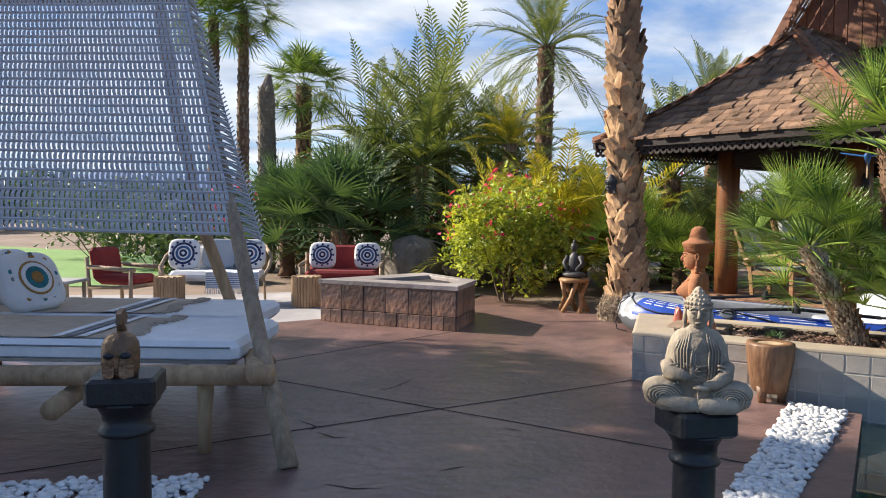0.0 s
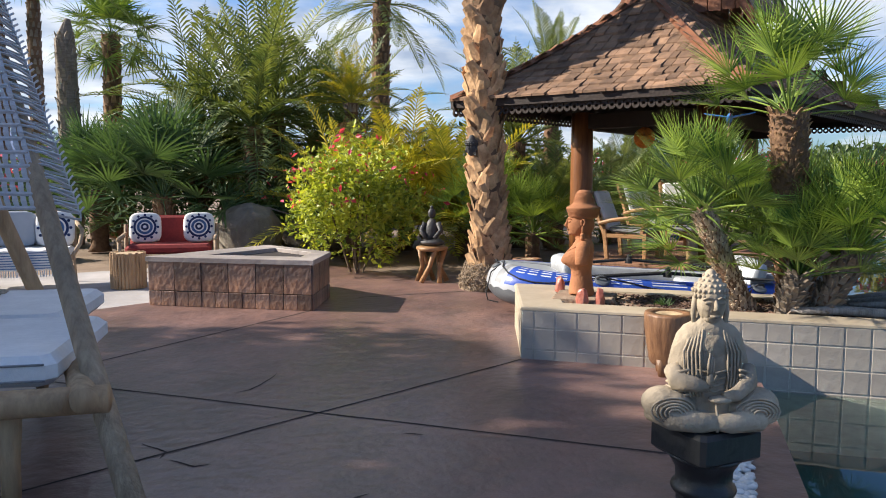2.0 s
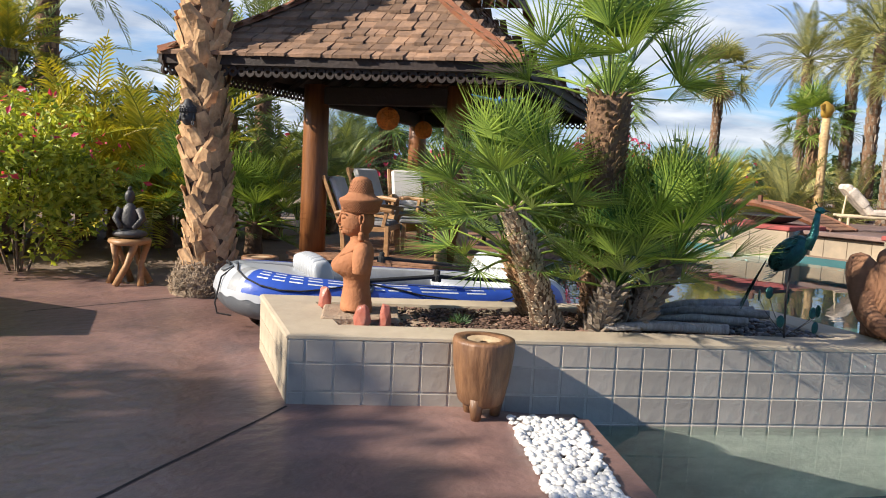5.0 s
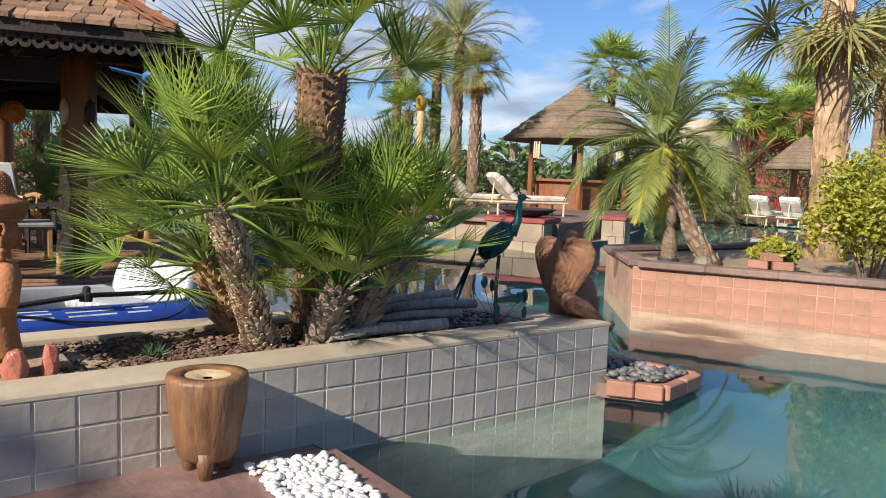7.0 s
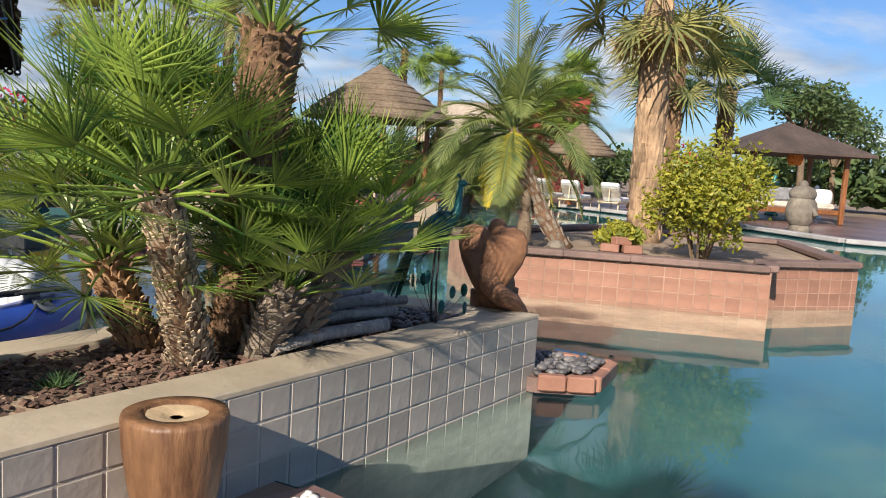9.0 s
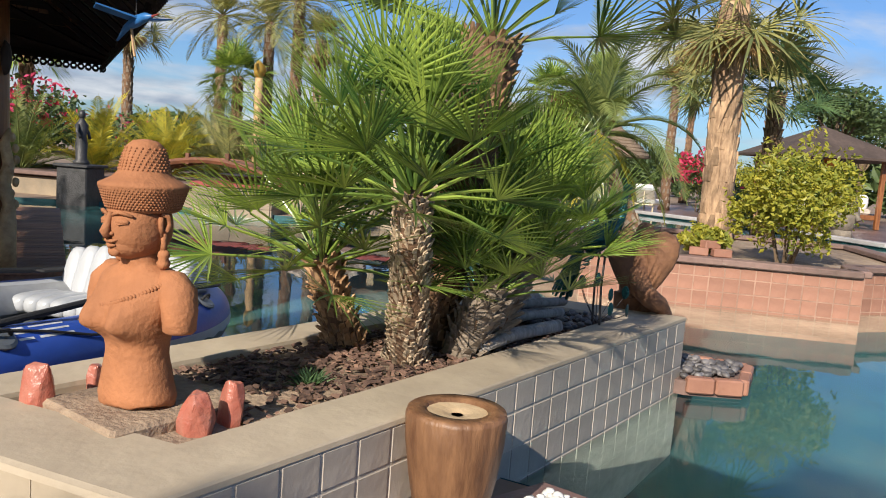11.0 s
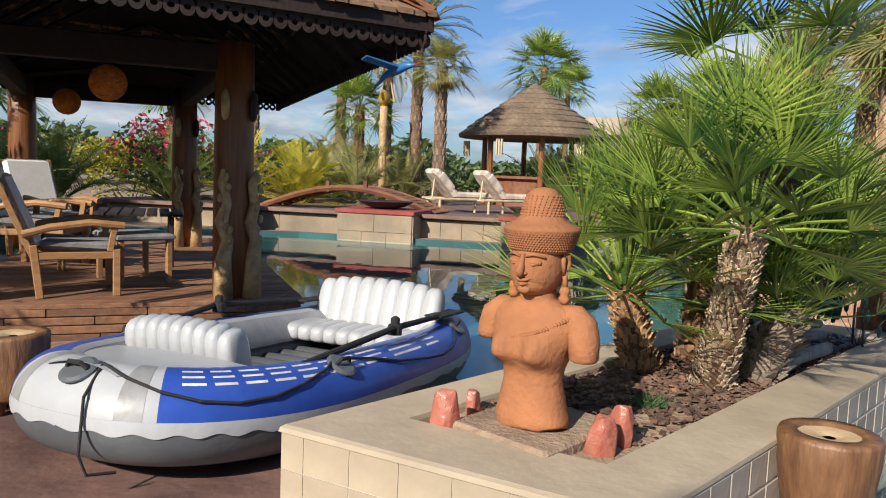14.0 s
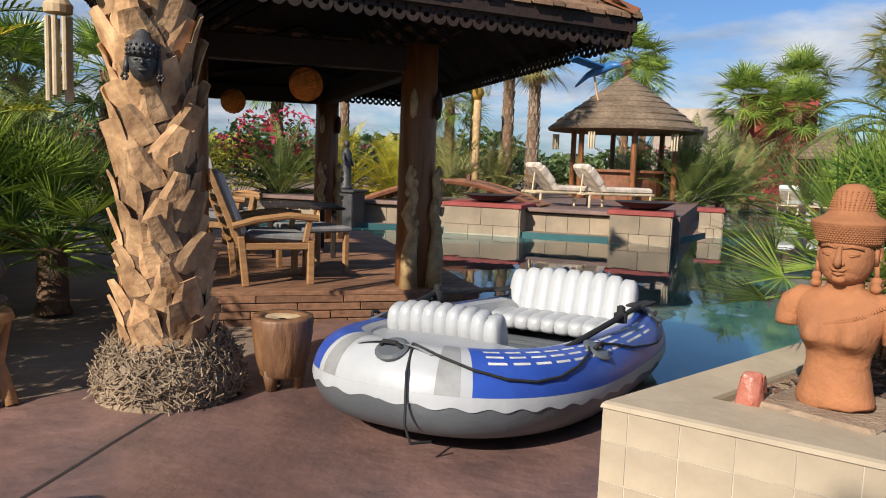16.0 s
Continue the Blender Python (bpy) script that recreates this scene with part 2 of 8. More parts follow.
M_TRUNK = mat("palm boot", (0.36, 0.22, 0.12), (0.20, 0.11, 0.06), 8, 0.85, 0.5, 24, stain=0.3, rnd=0.35)
M_TRUNKCORE = mat("palm fibre", (0.22, 0.13, 0.075), (0.11, 0.06, 0.035), 14, 0.95, 0.7, 40)
M_PALEBOOT = mat("pale cut boot", (0.66, 0.42, 0.225), (0.30, 0.165, 0.08), 8, 0.85, 0.5, 24, stain=0.3, rnd=0.3)
M_SHAG = mat("pale shaggy palm bark", (0.62, 0.50, 0.36), (0.33, 0.235, 0.15), 12, 0.9, 0.5, 40, stain=0.3, rnd=0.35)
M_SHAGBROWN = mat("brown shaggy palm bark", (0.46, 0.31, 0.19), (0.22, 0.14, 0.085), 10, 0.9, 0.6, 30, stretch=(2, 2, 0.6), stain=0.4, rnd=0.35)
M_TRUNKG = mat("grey palm trunk", (0.30, 0.245, 0.19), (0.18, 0.14, 0.105), 7, 0.9, 0.6, 22, stretch=(1, 1, 4), stain=0.3, rnd=0.2)
M_ROOT = mat("root mass", (0.42, 0.32, 0.22), (0.18, 0.13, 0.09), 20, 0.95, 0.8, 60)
M_FAN = leafmat("fan palm leaf", (0.34, 0.45, 0.08), (0.030, 0.09, 0.022), rough=0.32, trans=0.2)
M_FANDARK = leafmat("dark fan palm leaf", (0.116, 0.198, 0.074), (0.033, 0.074, 0.036))
M_FEATHER = leafmat("date palm leaf", (0.26, 0.295, 0.085), (0.085, 0.132, 0.045))
M_GREYF = leafmat("grey green palm leaf", (0.40, 0.37, 0.13), (0.11, 0.14, 0.06))
M_YELF = leafmat("yellow palm leaf", (0.62, 0.50, 0.05), (0.22, 0.26, 0.04))
M_DEADF = leafmat("dry palm leaf", (0.40, 0.25, 0.09), (0.22, 0.135, 0.06), trans=0.15)
M_BUSH = leafmat("bougainvillea leaf", (0.62, 0.66, 0.09), (0.09, 0.16, 0.025), trans=0.4)
M_BUSHD = leafmat("dark shrub leaf", (0.124, 0.181, 0.058), (0.041, 0.074, 0.033))
M_BUSHG = leafmat("yellow green shrub leaf", (0.495, 0.446, 0.058), (0.165, 0.206, 0.033), trans=0.35)
M_PINKF = leafmat("pink flower", (0.75, 0.06, 0.20), (0.55, 0.06, 0.10), trans=0.4)
M_STEM = mat("woody stem", (0.20, 0.14, 0.09), None, 12, 0.9, 0.3)
M_LAWN = mat("putting green", (0.22, 0.36, 0.11), (0.17, 0.29, 0.085), 4, 0.95, 0.3, 90, stain=0.15)
M_PALECON = mat("pale concrete", (0.42, 0.40, 0.40), (0.36, 0.34, 0.34), 4, 0.85, 0.2)
M_THATCH = mat("weathered thatch", (0.25, 0.185, 0.125), (0.13, 0.09, 0.06), 9, 0.95, 0.8, 30, stretch=(1, 1, 3), stain=0.3)
M_BROWNCLOTH = mat("brown canopy cloth", (0.085, 0.06, 0.05), None, 8, 0.9, 0.2)
M_REDCAP = mat("red painted coping", (0.33, 0.065, 0.055), (0.26, 0.05, 0.045), 6, 0.7, 0.2, stain=0.25)
M_STONEWALL = mat("flagstone wall", (0.38, 0.30, 0.21), (0.28, 0.23, 0.17), 2.5, 0.8, 0.4, 12, stain=0.35, rnd=0.15)
M_IRON = mat("dark iron", (0.035, 0.03, 0.03), None, 9, 0.6, 0.2)
M_HILL = mat("haze tinted hill", (0.16, 0.22, 0.36), (0.12, 0.17, 0.30), 0.01, 1.0, 0.0, stain=0.2)
M_REDWALL = mat("red stucco", (0.34, 0.06, 0.055), None, 3, 0.9, 0.2)
M_PVCW = mat("light grey vinyl", (0.42, 0.44, 0.47), (0.38, 0.40, 0.43), 8, 0.35, 0.08, stain=0.08)
M_PVCB = mat("blue vinyl", (0.03, 0.085, 0.42), (0.025, 0.07, 0.36), 8, 0.33, 0.08, stain=0.1)
M_PVCG = mat("grey vinyl", (0.105, 0.12, 0.135), (0.09, 0.10, 0.115), 8, 0.4, 0.1, stain=0.12)
M_PVCM = mat("mid grey vinyl stripe", (0.32, 0.33, 0.34), None, 8, 0.4, 0.08)
M_WHITE = mat("white print", (0.80, 0.80, 0.80), None, 20, 0.5, 0.0)
M_ROPE = mat("black rope", (0.02, 0.02, 0.022), None, 40, 0.8, 0.3)
M_WICKER = mat("orange wicker lantern", (0.78, 0.25, 0.03), (0.52, 0.15, 0.02), 26, 0.7, 0.4)
M_BEIGE = mat("beige cushion", (0.66, 0.57, 0.48), None, 30, 0.95, 0.2)
M_GREYCUSH = mat("grey cushion", (0.26, 0.26, 0.27), None, 30, 0.95, 0.2)
M_CARVED = mat("carved pale wood", (0.62, 0.44, 0.22), (0.36, 0.22, 0.10), 14, 0.6, 0.4, stain=0.35)
M_TEALMETAL = mat("teal patina metal", (0.03, 0.17, 0.15), (0.02, 0.07, 0.08), 20, 0.35, 0.4, metal=0.6, rnd=0.4)
M_GOLD = mat("gold paint", (0.70, 0.42, 0.08), None, 10, 0.4, 0.1, metal=0.5)
M_PARROT = mat("blue paint", (0.04, 0.19, 0.50), None, 10, 0.4, 0.1)
M_WHITEBOARD = mat("bamboo cream", (0.62, 0.52, 0.36), (0.5, 0.4, 0.26), 10, 0.6, 0.2)
M_DARKSTONE = mat("dark stone", (0.06, 0.06, 0.065), (0.03, 0.03, 0.032), 10, 0.5, 0.4)


# ---- mesh helpers ----
class Geo:
    """Collects vertices and faces of one mesh."""

    def __init__(self):
        self.v, self.f = [], []

    def add(self, verts, faces):
        n = len(self.v)
        self.v.extend([tuple(p) for p in verts])
        self.f.extend([tuple(i + n for i in q) for q in faces])
        return self

    def box(self, c, s, m=None, bevel=0.0):
        """A box of centre c and size s, its edges cut by bevel, turned by m about c."""
        hx, hy, hz = s[0] / 2, s[1] / 2, s[2] / 2
        b = min(bevel, hx * 0.9, hy * 0.9, hz * 0.9)
        if b <= 0:
            vs = [Vector((x, y, z)) for x in (-hx, hx) for y in (-hy, hy) for z in (-hz, hz)]
            fs = [(0, 1, 3, 2), (4, 6, 7, 5), (0, 4, 5, 1), (2, 3, 7, 6), (0, 2, 6, 4), (1, 5, 7, 3)]
        else:
            vs, rings = [], []
            for z, k in ((-hz, b), (-hz + b, 0), (hz - b, 0), (hz, b)):
                x, y = hx - k, hy - k
                ring = [(-x + b, -y), (x - b, -y), (x, -y + b), (x, y - b), (x - b, y), (-x + b, y), (-x, y - b), (-x, -y + b)]
                rings.append(list(range(len(vs), len(vs) + 8)))
                vs += [Vector((p[0], p[1], z)) for p in ring]
            fs = [tuple(reversed(rings[0])), tuple(rings[3])]
            for r0, r1 in zip(rings, rings[1:]):
                fs += [(r0[i], r0[(i + 1) % 8], r1[(i + 1) % 8], r1[i]) for i in range(8)]
        m3 = m or Matrix.Identity(3)
        return self.add([m3 @ p + Vector(c) for p in vs], fs)

    def prism(self, pts, z0, z1):
        """An upright prism over a polygon, given counterclockwise."""
        n = len(pts)
        vs = [(x, y, z0) for x, y in pts] + [(x, y, z1) for x, y in pts]
        fs = [tuple(reversed(range(n))), tuple(range(n, 2 * n))]
        fs += [(i, (i + 1) % n, n + (i + 1) % n, n + i) for i in range(n)]
        return self.add(vs, fs)

    def lathe(self, prof, c=(0, 0, 0), n=20, m=None, wob=0.0, seed=0):
        """Turns a profile of (radius, height) about the upright axis."""
        rng = random.Random(seed)
        ph = [rng.uniform(0, 6.28) for _ in range(4)]
        vs = []
        for r, z in prof:
            for i in range(n):
                a = 2 * math.pi * i / n
                k = 1 + wob * (math.sin(2 * a + ph[0]) + 0.6 * math.sin(3 * a + ph[1] + z * 3) + 0.4 * math.sin(5 * a + ph[2]))
                vs.append(Vector((r * k * math.cos(a), r * k * math.sin(a), z)))
        fs = []
        for j in range(len(prof) - 1):
            fs += [(j * n + i, j * n + (i + 1) % n, (j + 1) * n + (i + 1) % n, (j + 1) * n + i) for i in range(n)]
        fs += [tuple(reversed(range(n))), tuple(range((len(prof) - 1) * n, len(prof) * n))]
        m3 = m or Matrix.Identity(3)
        return self.add([m3 @ p + Vector(c) for p in vs], fs)

    def tube(self, pts, radii, n=10, wob=0.0, seed=0):
        """A tube along a line of points, closed at both ends."""
        pts = [Vector(p) for p in pts]
        if not hasattr(radii, "__len__"):
            radii = [radii] * len(pts)
        rng = random.Random(seed)
        vs = []
        up = Vector((0.13, 0.21, 0.97))
        for i, p in enumerate(pts):
            d = (pts[min(i + 1, len(pts) - 1)] - pts[max(i - 1, 0)]).normalized()
            if abs(d.dot(up)) > 0.95:
                up = Vector((0.9, 0.3, 0.1))
            a = d.cross(up).normalized()
            b = a.cross(d).normalized()
            up = b
            for k in range(n):
                t = 2 * math.pi * k / n
                r = radii[i] * (1 + wob * rng.uniform(-1, 1))
                vs.append(p + a * (r * math.cos(t)) + b * (r * math.sin(t)))
        fs = []
        for j in range(len(pts) - 1):
            fs += [(j * n + i, j * n + (i + 1) % n, (j + 1) * n + (i + 1) % n, (j + 1) * n + i) for i in range(n)]
        fs += [tuple(reversed(range(n))), tuple(range((len(pts) - 1) * n, len(pts) * n))]
        return self.add(vs, fs)

    def ball(self, c, r, n=12, k=8, m=None, wob=0.0, seed=0, power=1.0):
        """An ellipsoid, lumpy with wob; power under 1 makes it boxier."""
        rng = random.Random(seed)
        off = Vector((rng.uniform(-9, 9), rng.uniform(-9, 9), rng.uniform(-9, 9)))
        r = (r, r, r) if not hasattr(r, "__len__") else r
        sg = lambda x: math.copysign(abs(x) ** power, x)
        m3 = m or Matrix.Identity(3)
        vs = []
        for j in range(1, k):
            th = math.pi * j / k
            for i in range(n):
                a = 2 * math.pi * i / n
                d = Vector((sg(math.sin(th)) * sg(math.cos(a)), sg(math.sin(th)) * sg(math.sin(a)), sg(math.cos(th))))
                if wob:
                    d = d * (1 + wob * noise.noise(d * 1.7 + off))
                vs.append(m3 @ Vector((d[0] * r[0], d[1] * r[1], d[2] * r[2])) + Vector(c))
        top, bot = len(vs), len(vs) + 1
        vs += [m3 @ Vector((0, 0, r[2])) + Vector(c), m3 @ Vector((0, 0, -r[2])) + Vector(c)]
        fs = []
        for j in range(k - 2):
            fs += [(j * n + i, (j + 1) * n + i, (j + 1) * n + (i + 1) % n, j * n + (i + 1) % n) for i in range(n)]
        fs += [(top, i, (i + 1) % n) for i in range(n)]
        fs += [(bot, (k - 2) * n + (i + 1) % n, (k - 2) * n + i) for i in range(n)]
        return self.add(vs, fs)

    def mesh(self, name, material, smooth=False):
        me = bpy.data.meshes.new(name)
        me.from_pydata(self.v, [], self.f)
        me.materials.append(material)
        if smooth:
            me.polygons.foreach_set("use_smooth", [True] * len(me.polygons))
        me.update()
        return me


def part(name, geo, material, parent=None, label="", smooth=False):
    """One mesh object from geo, under a thing or a part if one is given."""
    me = geo.mesh(name, material, smooth) if isinstance(geo, Geo) else geo
    ob = new(name, me)
    if parent is not None:
        ob.parent = parent
    if label:
        tagged(ob, label)
    return ob


def thing(name, label, category, m=None, group="", kind=""):
    """An empty at a thing's base, to which its parts are given."""
    ob = new(name)
    ob.empty_display_size = 0.1
    if m is not None:
        ob.matrix_world = m
    return tagged(ob, label, category, group, kind)


def rot(rx=0, ry=0, rz=0):
    return Euler([radians(a) for a in (rx, ry, rz)]).to_matrix()


def P2(o, u, n, s, w, z=0.0):
    """A place from distances s along u and w along n from o."""
    return Vector((o[0] + u[0] * s + n[0] * w, o[1] + u[1] * s + n[1] * w, z))


# ---- ground, deck, pool ----
WATER_Z = -0.10
A = (1.88, 6.37)
U = Vector((3.2, -1.8)).normalized()
N = Vector((-U[1], U[0]))
PLW, PLL, PLZ = 1.2, 3.67, 0.38
SKEW = -0.246


def pl(s, w, z=0.0):
    """A place in the raised planter: s along its long wall, w across."""
    return P2(A, U, N, s + SKEW * w, w, z)


POOL = [(3.19, 5.42), (2.3, 3.85), (1.72, 2.9), (1.62, 2.0), (1.9, -6), (19.5, -6), (20.2, -3.2), (24, -1.6), (29, 2.5), (31, 5.0), (30, 7.4), (17.6, 7.0),
        (14.4, 7.9), (14.4, 13.2), (12.6, 17.5), (9.2, 17.5), (7.9, 13.9), (6.4, 12.6), (4.75, 10.0), (3.72, 6.85)]


def sheet(name, outer, holes, z, material):
    """A flat sheet with holes, filled between its outlines."""
    bm = bmesh.new()
    for loop in (outer, *holes):
        vs = [bm.verts.new((x, y, z)) for x, y in loop]
        for i in range(len(vs)):
            bm.edges.new((vs[i], vs[(i + 1) % len(vs)]))
    bmesh.ops.triangle_fill(bm, use_beauty=True, use_dissolve=False, edges=bm.edges[:])
    bmesh.ops.recalc_face_normals(bm, faces=bm.faces[:])
    for f in bm.faces:
        if f.normal.z < 0:
            f.normal_flip()
    me = bpy.data.meshes.new(name)
    bm.to_mesh(me)
    bm.free()
    me.materials.append(material)
    return new(name, me)


G = 2500
tagged(sheet("ground", [(-G, -G), (G, -G), (G, G), (-G, G)], [POOL], -0.035, M_GROUND), "dry sandy desert garden ground with leaf litter", "ground", kind="structure")
DECK = [(3.19, 5.42), (2.3, 3.85), (1.72, 2.9), (1.62, 2.0), (1.9, -5), (-9, -5), (-9, 5.5), (-4.5, 7.3), (-2.2, 8.75), (-1.1, 9.6), (0.55, 10.7), (0.9, 12.6), (1.9, 11.1), (2.1, 10.4), (3.4, 9.9), (4.75, 10.0),
        (3.72, 6.85), (2.4, 6.2)]


def build_deck():
    g = Geo()
    # lengths of slab between the saw-cut joints are one surface; joints are narrow recessed strips
    d = tagged(sheet("deck_floor", DECK, [], 0.0, M_DECK), "purple brown stained concrete patio with worn patches", "patio floor", kind="structure")
    # edge of the slab towards the pool
    g = Geo()
    run = [(4.75, 10.0), (3.72, 6.85)]
    for a, b in zip(run, run[1:]):
        g.add([(*a, 0.0), (*b, 0.0), (*b, -0.6), (*a, -0.6)], [(0, 1, 2, 3)])
    run = [(3.19, 5.42), (2.3, 3.85), (1.72, 2.9), (1.62, 2.0), (1.9, -5)]
    for a, b in zip(run, run[1:]):
        g.add([(*a, 0.0), (*b, 0.0), (*b, -0.6), (*a, -0.6)], [(0, 1, 2, 3)])
    part("slab_edge", g, M_COPE, d)
    # saw-cut joints
    for k, (a, b) in enumerate((((-0.96, 4.52), (1.87, 6.33)), ((-0.96, 6.18), (2.03, 4.36)), ((-1.9, 5.98), (0.45, 8.67)), ((1.0, 9.42), (2.42, 9.66)), ((-6, 1.3), (-0.96, 4.52)), ((-6, 9.2), (-0.96, 6.18)))):
        a, b = Vector(a), Vector(b)
        t = (b - a).normalized()
        w = Vector((-t[1], t[0])) * 0.0085
        g = Geo()
        nseg = 14
        pts = []
        for i in range(nseg + 1):
            p = a.lerp(b, i / nseg)
            j = 0.006 * noise.noise(Vector((p[0] * 3, p[1] * 3, k)))
            pts.append(p + w * (j / 0.006))
        vs = [(*(p - w), 0.0022) for p in pts] + [(*(p + w), 0.0022) for p in pts]
        g.add(vs, [(i, i + 1, nseg + 2 + i, nseg + 1 + i) for i in range(nseg)])
        part("joint", g, M_JOINT, d)
    # short curved stamp marks and cracks in the concrete
    marks = (((-0.12, 5.87), (-0.02, 5.92), (0.08, 6.12), (0.16, 6.33)), ((-0.34, 4.80), (-0.22, 4.69), (-0.14, 4.70)), ((-0.14, 3.95), (-0.01, 3.90), (0.15, 3.91)), ((0.40, 4.17), (0.54, 4.24)), ((-0.5, 5.05), (-0.38, 4.91), (-0.39, 4.81)), ((0.78, 4.94), (0.89, 4.89)))
    for k, line in enumerate(marks):
        pts = []
        for a, b in zip(line, line[1:]):
            for i in range(8):
                p = Vector(a).lerp(Vector(b), i / 8)
                pts.append(p + Vector((0.012 * noise.noise(Vector((p[0] * 9, p[1] * 9, k))), 0.012 * noise.noise(Vector((p[0] * 9, p[1] * 9, k + 40))))))
        n = len(pts)
        vs = []
        for i, p in enumerate(pts):
            t = (pts[min(i + 1, n - 1)] - pts[max(i - 1, 0)]).normalized()
            w = Vector((-t[1], t[0])) * (0.0055 * math.sin(math.pi * (i + 0.4) / n) + 0.0008)
            vs += [(*(p - w), 0.0021), (*(p + w), 0.0021)]
        g = Geo()
        g.add(vs, [(2 * i, 2 * i + 2, 2 * i + 3, 2 * i + 1) for i in range(n - 1)])
        part("crack", g, M_JOINT, d)


build_deck()


def build_pool():
    bas = thing("pool_basin", "blue green plastered swimming pool basin", "pool", kind="structure")
    fl = sheet("pool_floor", [(p[0], p[1]) for p in POOL], [], -1.25, M_POOL)
    fl.parent = bas
    g = Geo()
    n = len(POOL)
    for i in range(n):
        a, b = POOL[i], POOL[(i + 1) % n]
        g.add([(*a, -0.03), (*b, -0.03), (*b, -1.25), (*a, -1.25)], [(0, 1, 2, 3)])
    part("pool_wall", g, M_POOL, bas)
    w = sheet("water", POOL, [], WATER_Z, M_WATER)
    w.visible_shadow = False
    tagged(w, "still clear turquoise pool water with reflections", "water", kind="structure")


build_pool()


# ---- palms ----
def strip(g, pts, widths, nrm):
    """A folded leaf blade along pts: two faces that meet at the midrib."""
    n = len(pts)
    vs = []
    for i, p in enumerate(pts):
        d = (pts[min(i + 1, n - 1)] - pts[max(i - 1, 0)]).normalized()
        s = d.cross(nrm)
        s = s.normalized() if s.length > 1e-5 else Vector((1, 0, 0))
        vs += [p - s * widths[i] + nrm * widths[i] * 0.35, p, p + s * widths[i] + nrm * widths[i] * 0.35]
    fs = []
    for i in range(n - 1):
        a = 3 * i
        fs += [(a, a + 3, a + 4, a + 1), (a + 1, a + 4, a + 5, a + 2)]
    g.add(vs, fs)


def fan_leaf(g, base, direction, petiole, blade, rng, rays=26, spread=250, droop=0.15, width=0.013):
    """One palmate leaf: a stalk and a fan of narrow blades."""
    d = direction.normalized()
    side = d.cross(Vector((0, 0, 1)))
    side = side.normalized() if side.length > 1e-4 else Vector((1, 0, 0))
    up = side.cross(d).normalized()
    tip = base + d * petiole + Vector((0, 0, -0.12 * petiole * droop * 4))
    g.tube([base, base.lerp(tip, 0.5) + up * 0.03 * petiole, tip], [0.012, 0.009, 0.006], 4)
    tw = rng.uniform(-0.5, 0.5)
    sd = side * math.cos(tw) + up * math.sin(tw)
    upp = sd.cross(d).normalized()
    d2 = (d + Vector((0, 0, -droop))).normalized()
    for i in range(rays):
        a = radians(-spread / 2 + spread * i / (rays - 1) + rng.uniform(-2, 2))
        dr = (d2 * math.cos(a) + sd * math.sin(a) + upp * (0.05 + 0.26 * abs(math.sin(a)))).normalized()
        ln = blade * (0.72 + 0.28 * math.cos(a * 0.55)) * rng.uniform(0.88, 1.06)
        sag = droop * 0.6 * ln * rng.uniform(0.5, 1.3)
        pts = [tip, tip + dr * ln * 0.32, tip + dr * ln * 0.68 - Vector((0, 0, 0.3 * sag)), tip + dr * ln - Vector((0, 0, sag))]
        strip(g, pts, [0.003, width, width * 0.72, 0.0008], upp)


def feather_leaf(g, base, direction, length, rng, arch=0.6, pairs=34, leaflet=0.36, width=0.013, vee=0.35):
    """One pinnate frond: an arching rib with leaflets on both sides."""
    d = Vector(direction).normalized()
    pts, p, v = [], Vector(base), d.copy()
    steps = 12
    for i in range(steps + 1):
        pts.append(p.copy())
        v = (v + Vector((0, 0, -arch / steps * (0.5 + 1.2 * i / steps)))).normalized()
        p = p + v * (length / steps)
    g.tube(pts, [0.018 * (1 - 0.85 * i / steps) + 0.002 for i in range(steps + 1)], 4)
    flat = Vector((d[0], d[1], 0))
    side0 = flat.cross(Vector((0, 0, 1)))
    side0 = side0.normalized() if side0.length > 1e-3 else Vector((1, 0, 0))
    for k in range(pairs):
        t = 0.14 + 0.85 * k / (pairs - 1)
        x = t * steps
        i = min(int(x), steps - 1)
        o = pts[i].lerp(pts[i + 1], x - i)
        dirn = (pts[i + 1] - pts[i]).normalized()
        up = side0.cross(dirn).normalized()
        ln = leaflet * (math.sin(math.pi * min(1, 0.18 + t * 0.86)) ** 0.6) * rng.uniform(0.85, 1.1)
        for s in (-1, 1):
            q = (dirn * 0.75 + side0 * s * 0.8 + up * vee * rng.uniform(0.4, 1.2)).normalized()
            end = o + q * ln + Vector((0, 0, -0.16 * ln * rng.uniform(0.4, 1.6)))
            strip(g, [o, o + q * ln * 0.5, end], [0.004, width, 0.001], up)


def crown_mesh(name, kind, n, size, rng, lo=-35, hi=80, material=None, bias=None, **kw):
    """A whole crown of n leaves about the origin; elevations from lo to hi degrees."""
    g = Geo()
    for i in range(n):
        az = i * 2.39996 + rng.uniform(-0.25, 0.25)
        f = (i + 0.5) / n
        el = radians(lo + (hi - lo) * f ** 0.85 + rng.uniform(-7, 7))
        d = Vector((math.cos(az) * math.cos(el), math.sin(az) * math.cos(el), math.sin(el)))
        if bias is not None:
            d = (d + Vector(bias)).normalized()
        k = rng.uniform(0.82, 1.1)
        b = Vector((d[0] * 0.06, d[1] * 0.06, 0.12 * f - 0.05))
        if kind == "fan":
            fan_leaf(g, b, d, size * 0.52 * k, size * 0.48 * k, rng, **kw)
        else:
            feather_leaf(g, b, d, size * k, rng, **kw)
    return g.mesh(name, material, False)


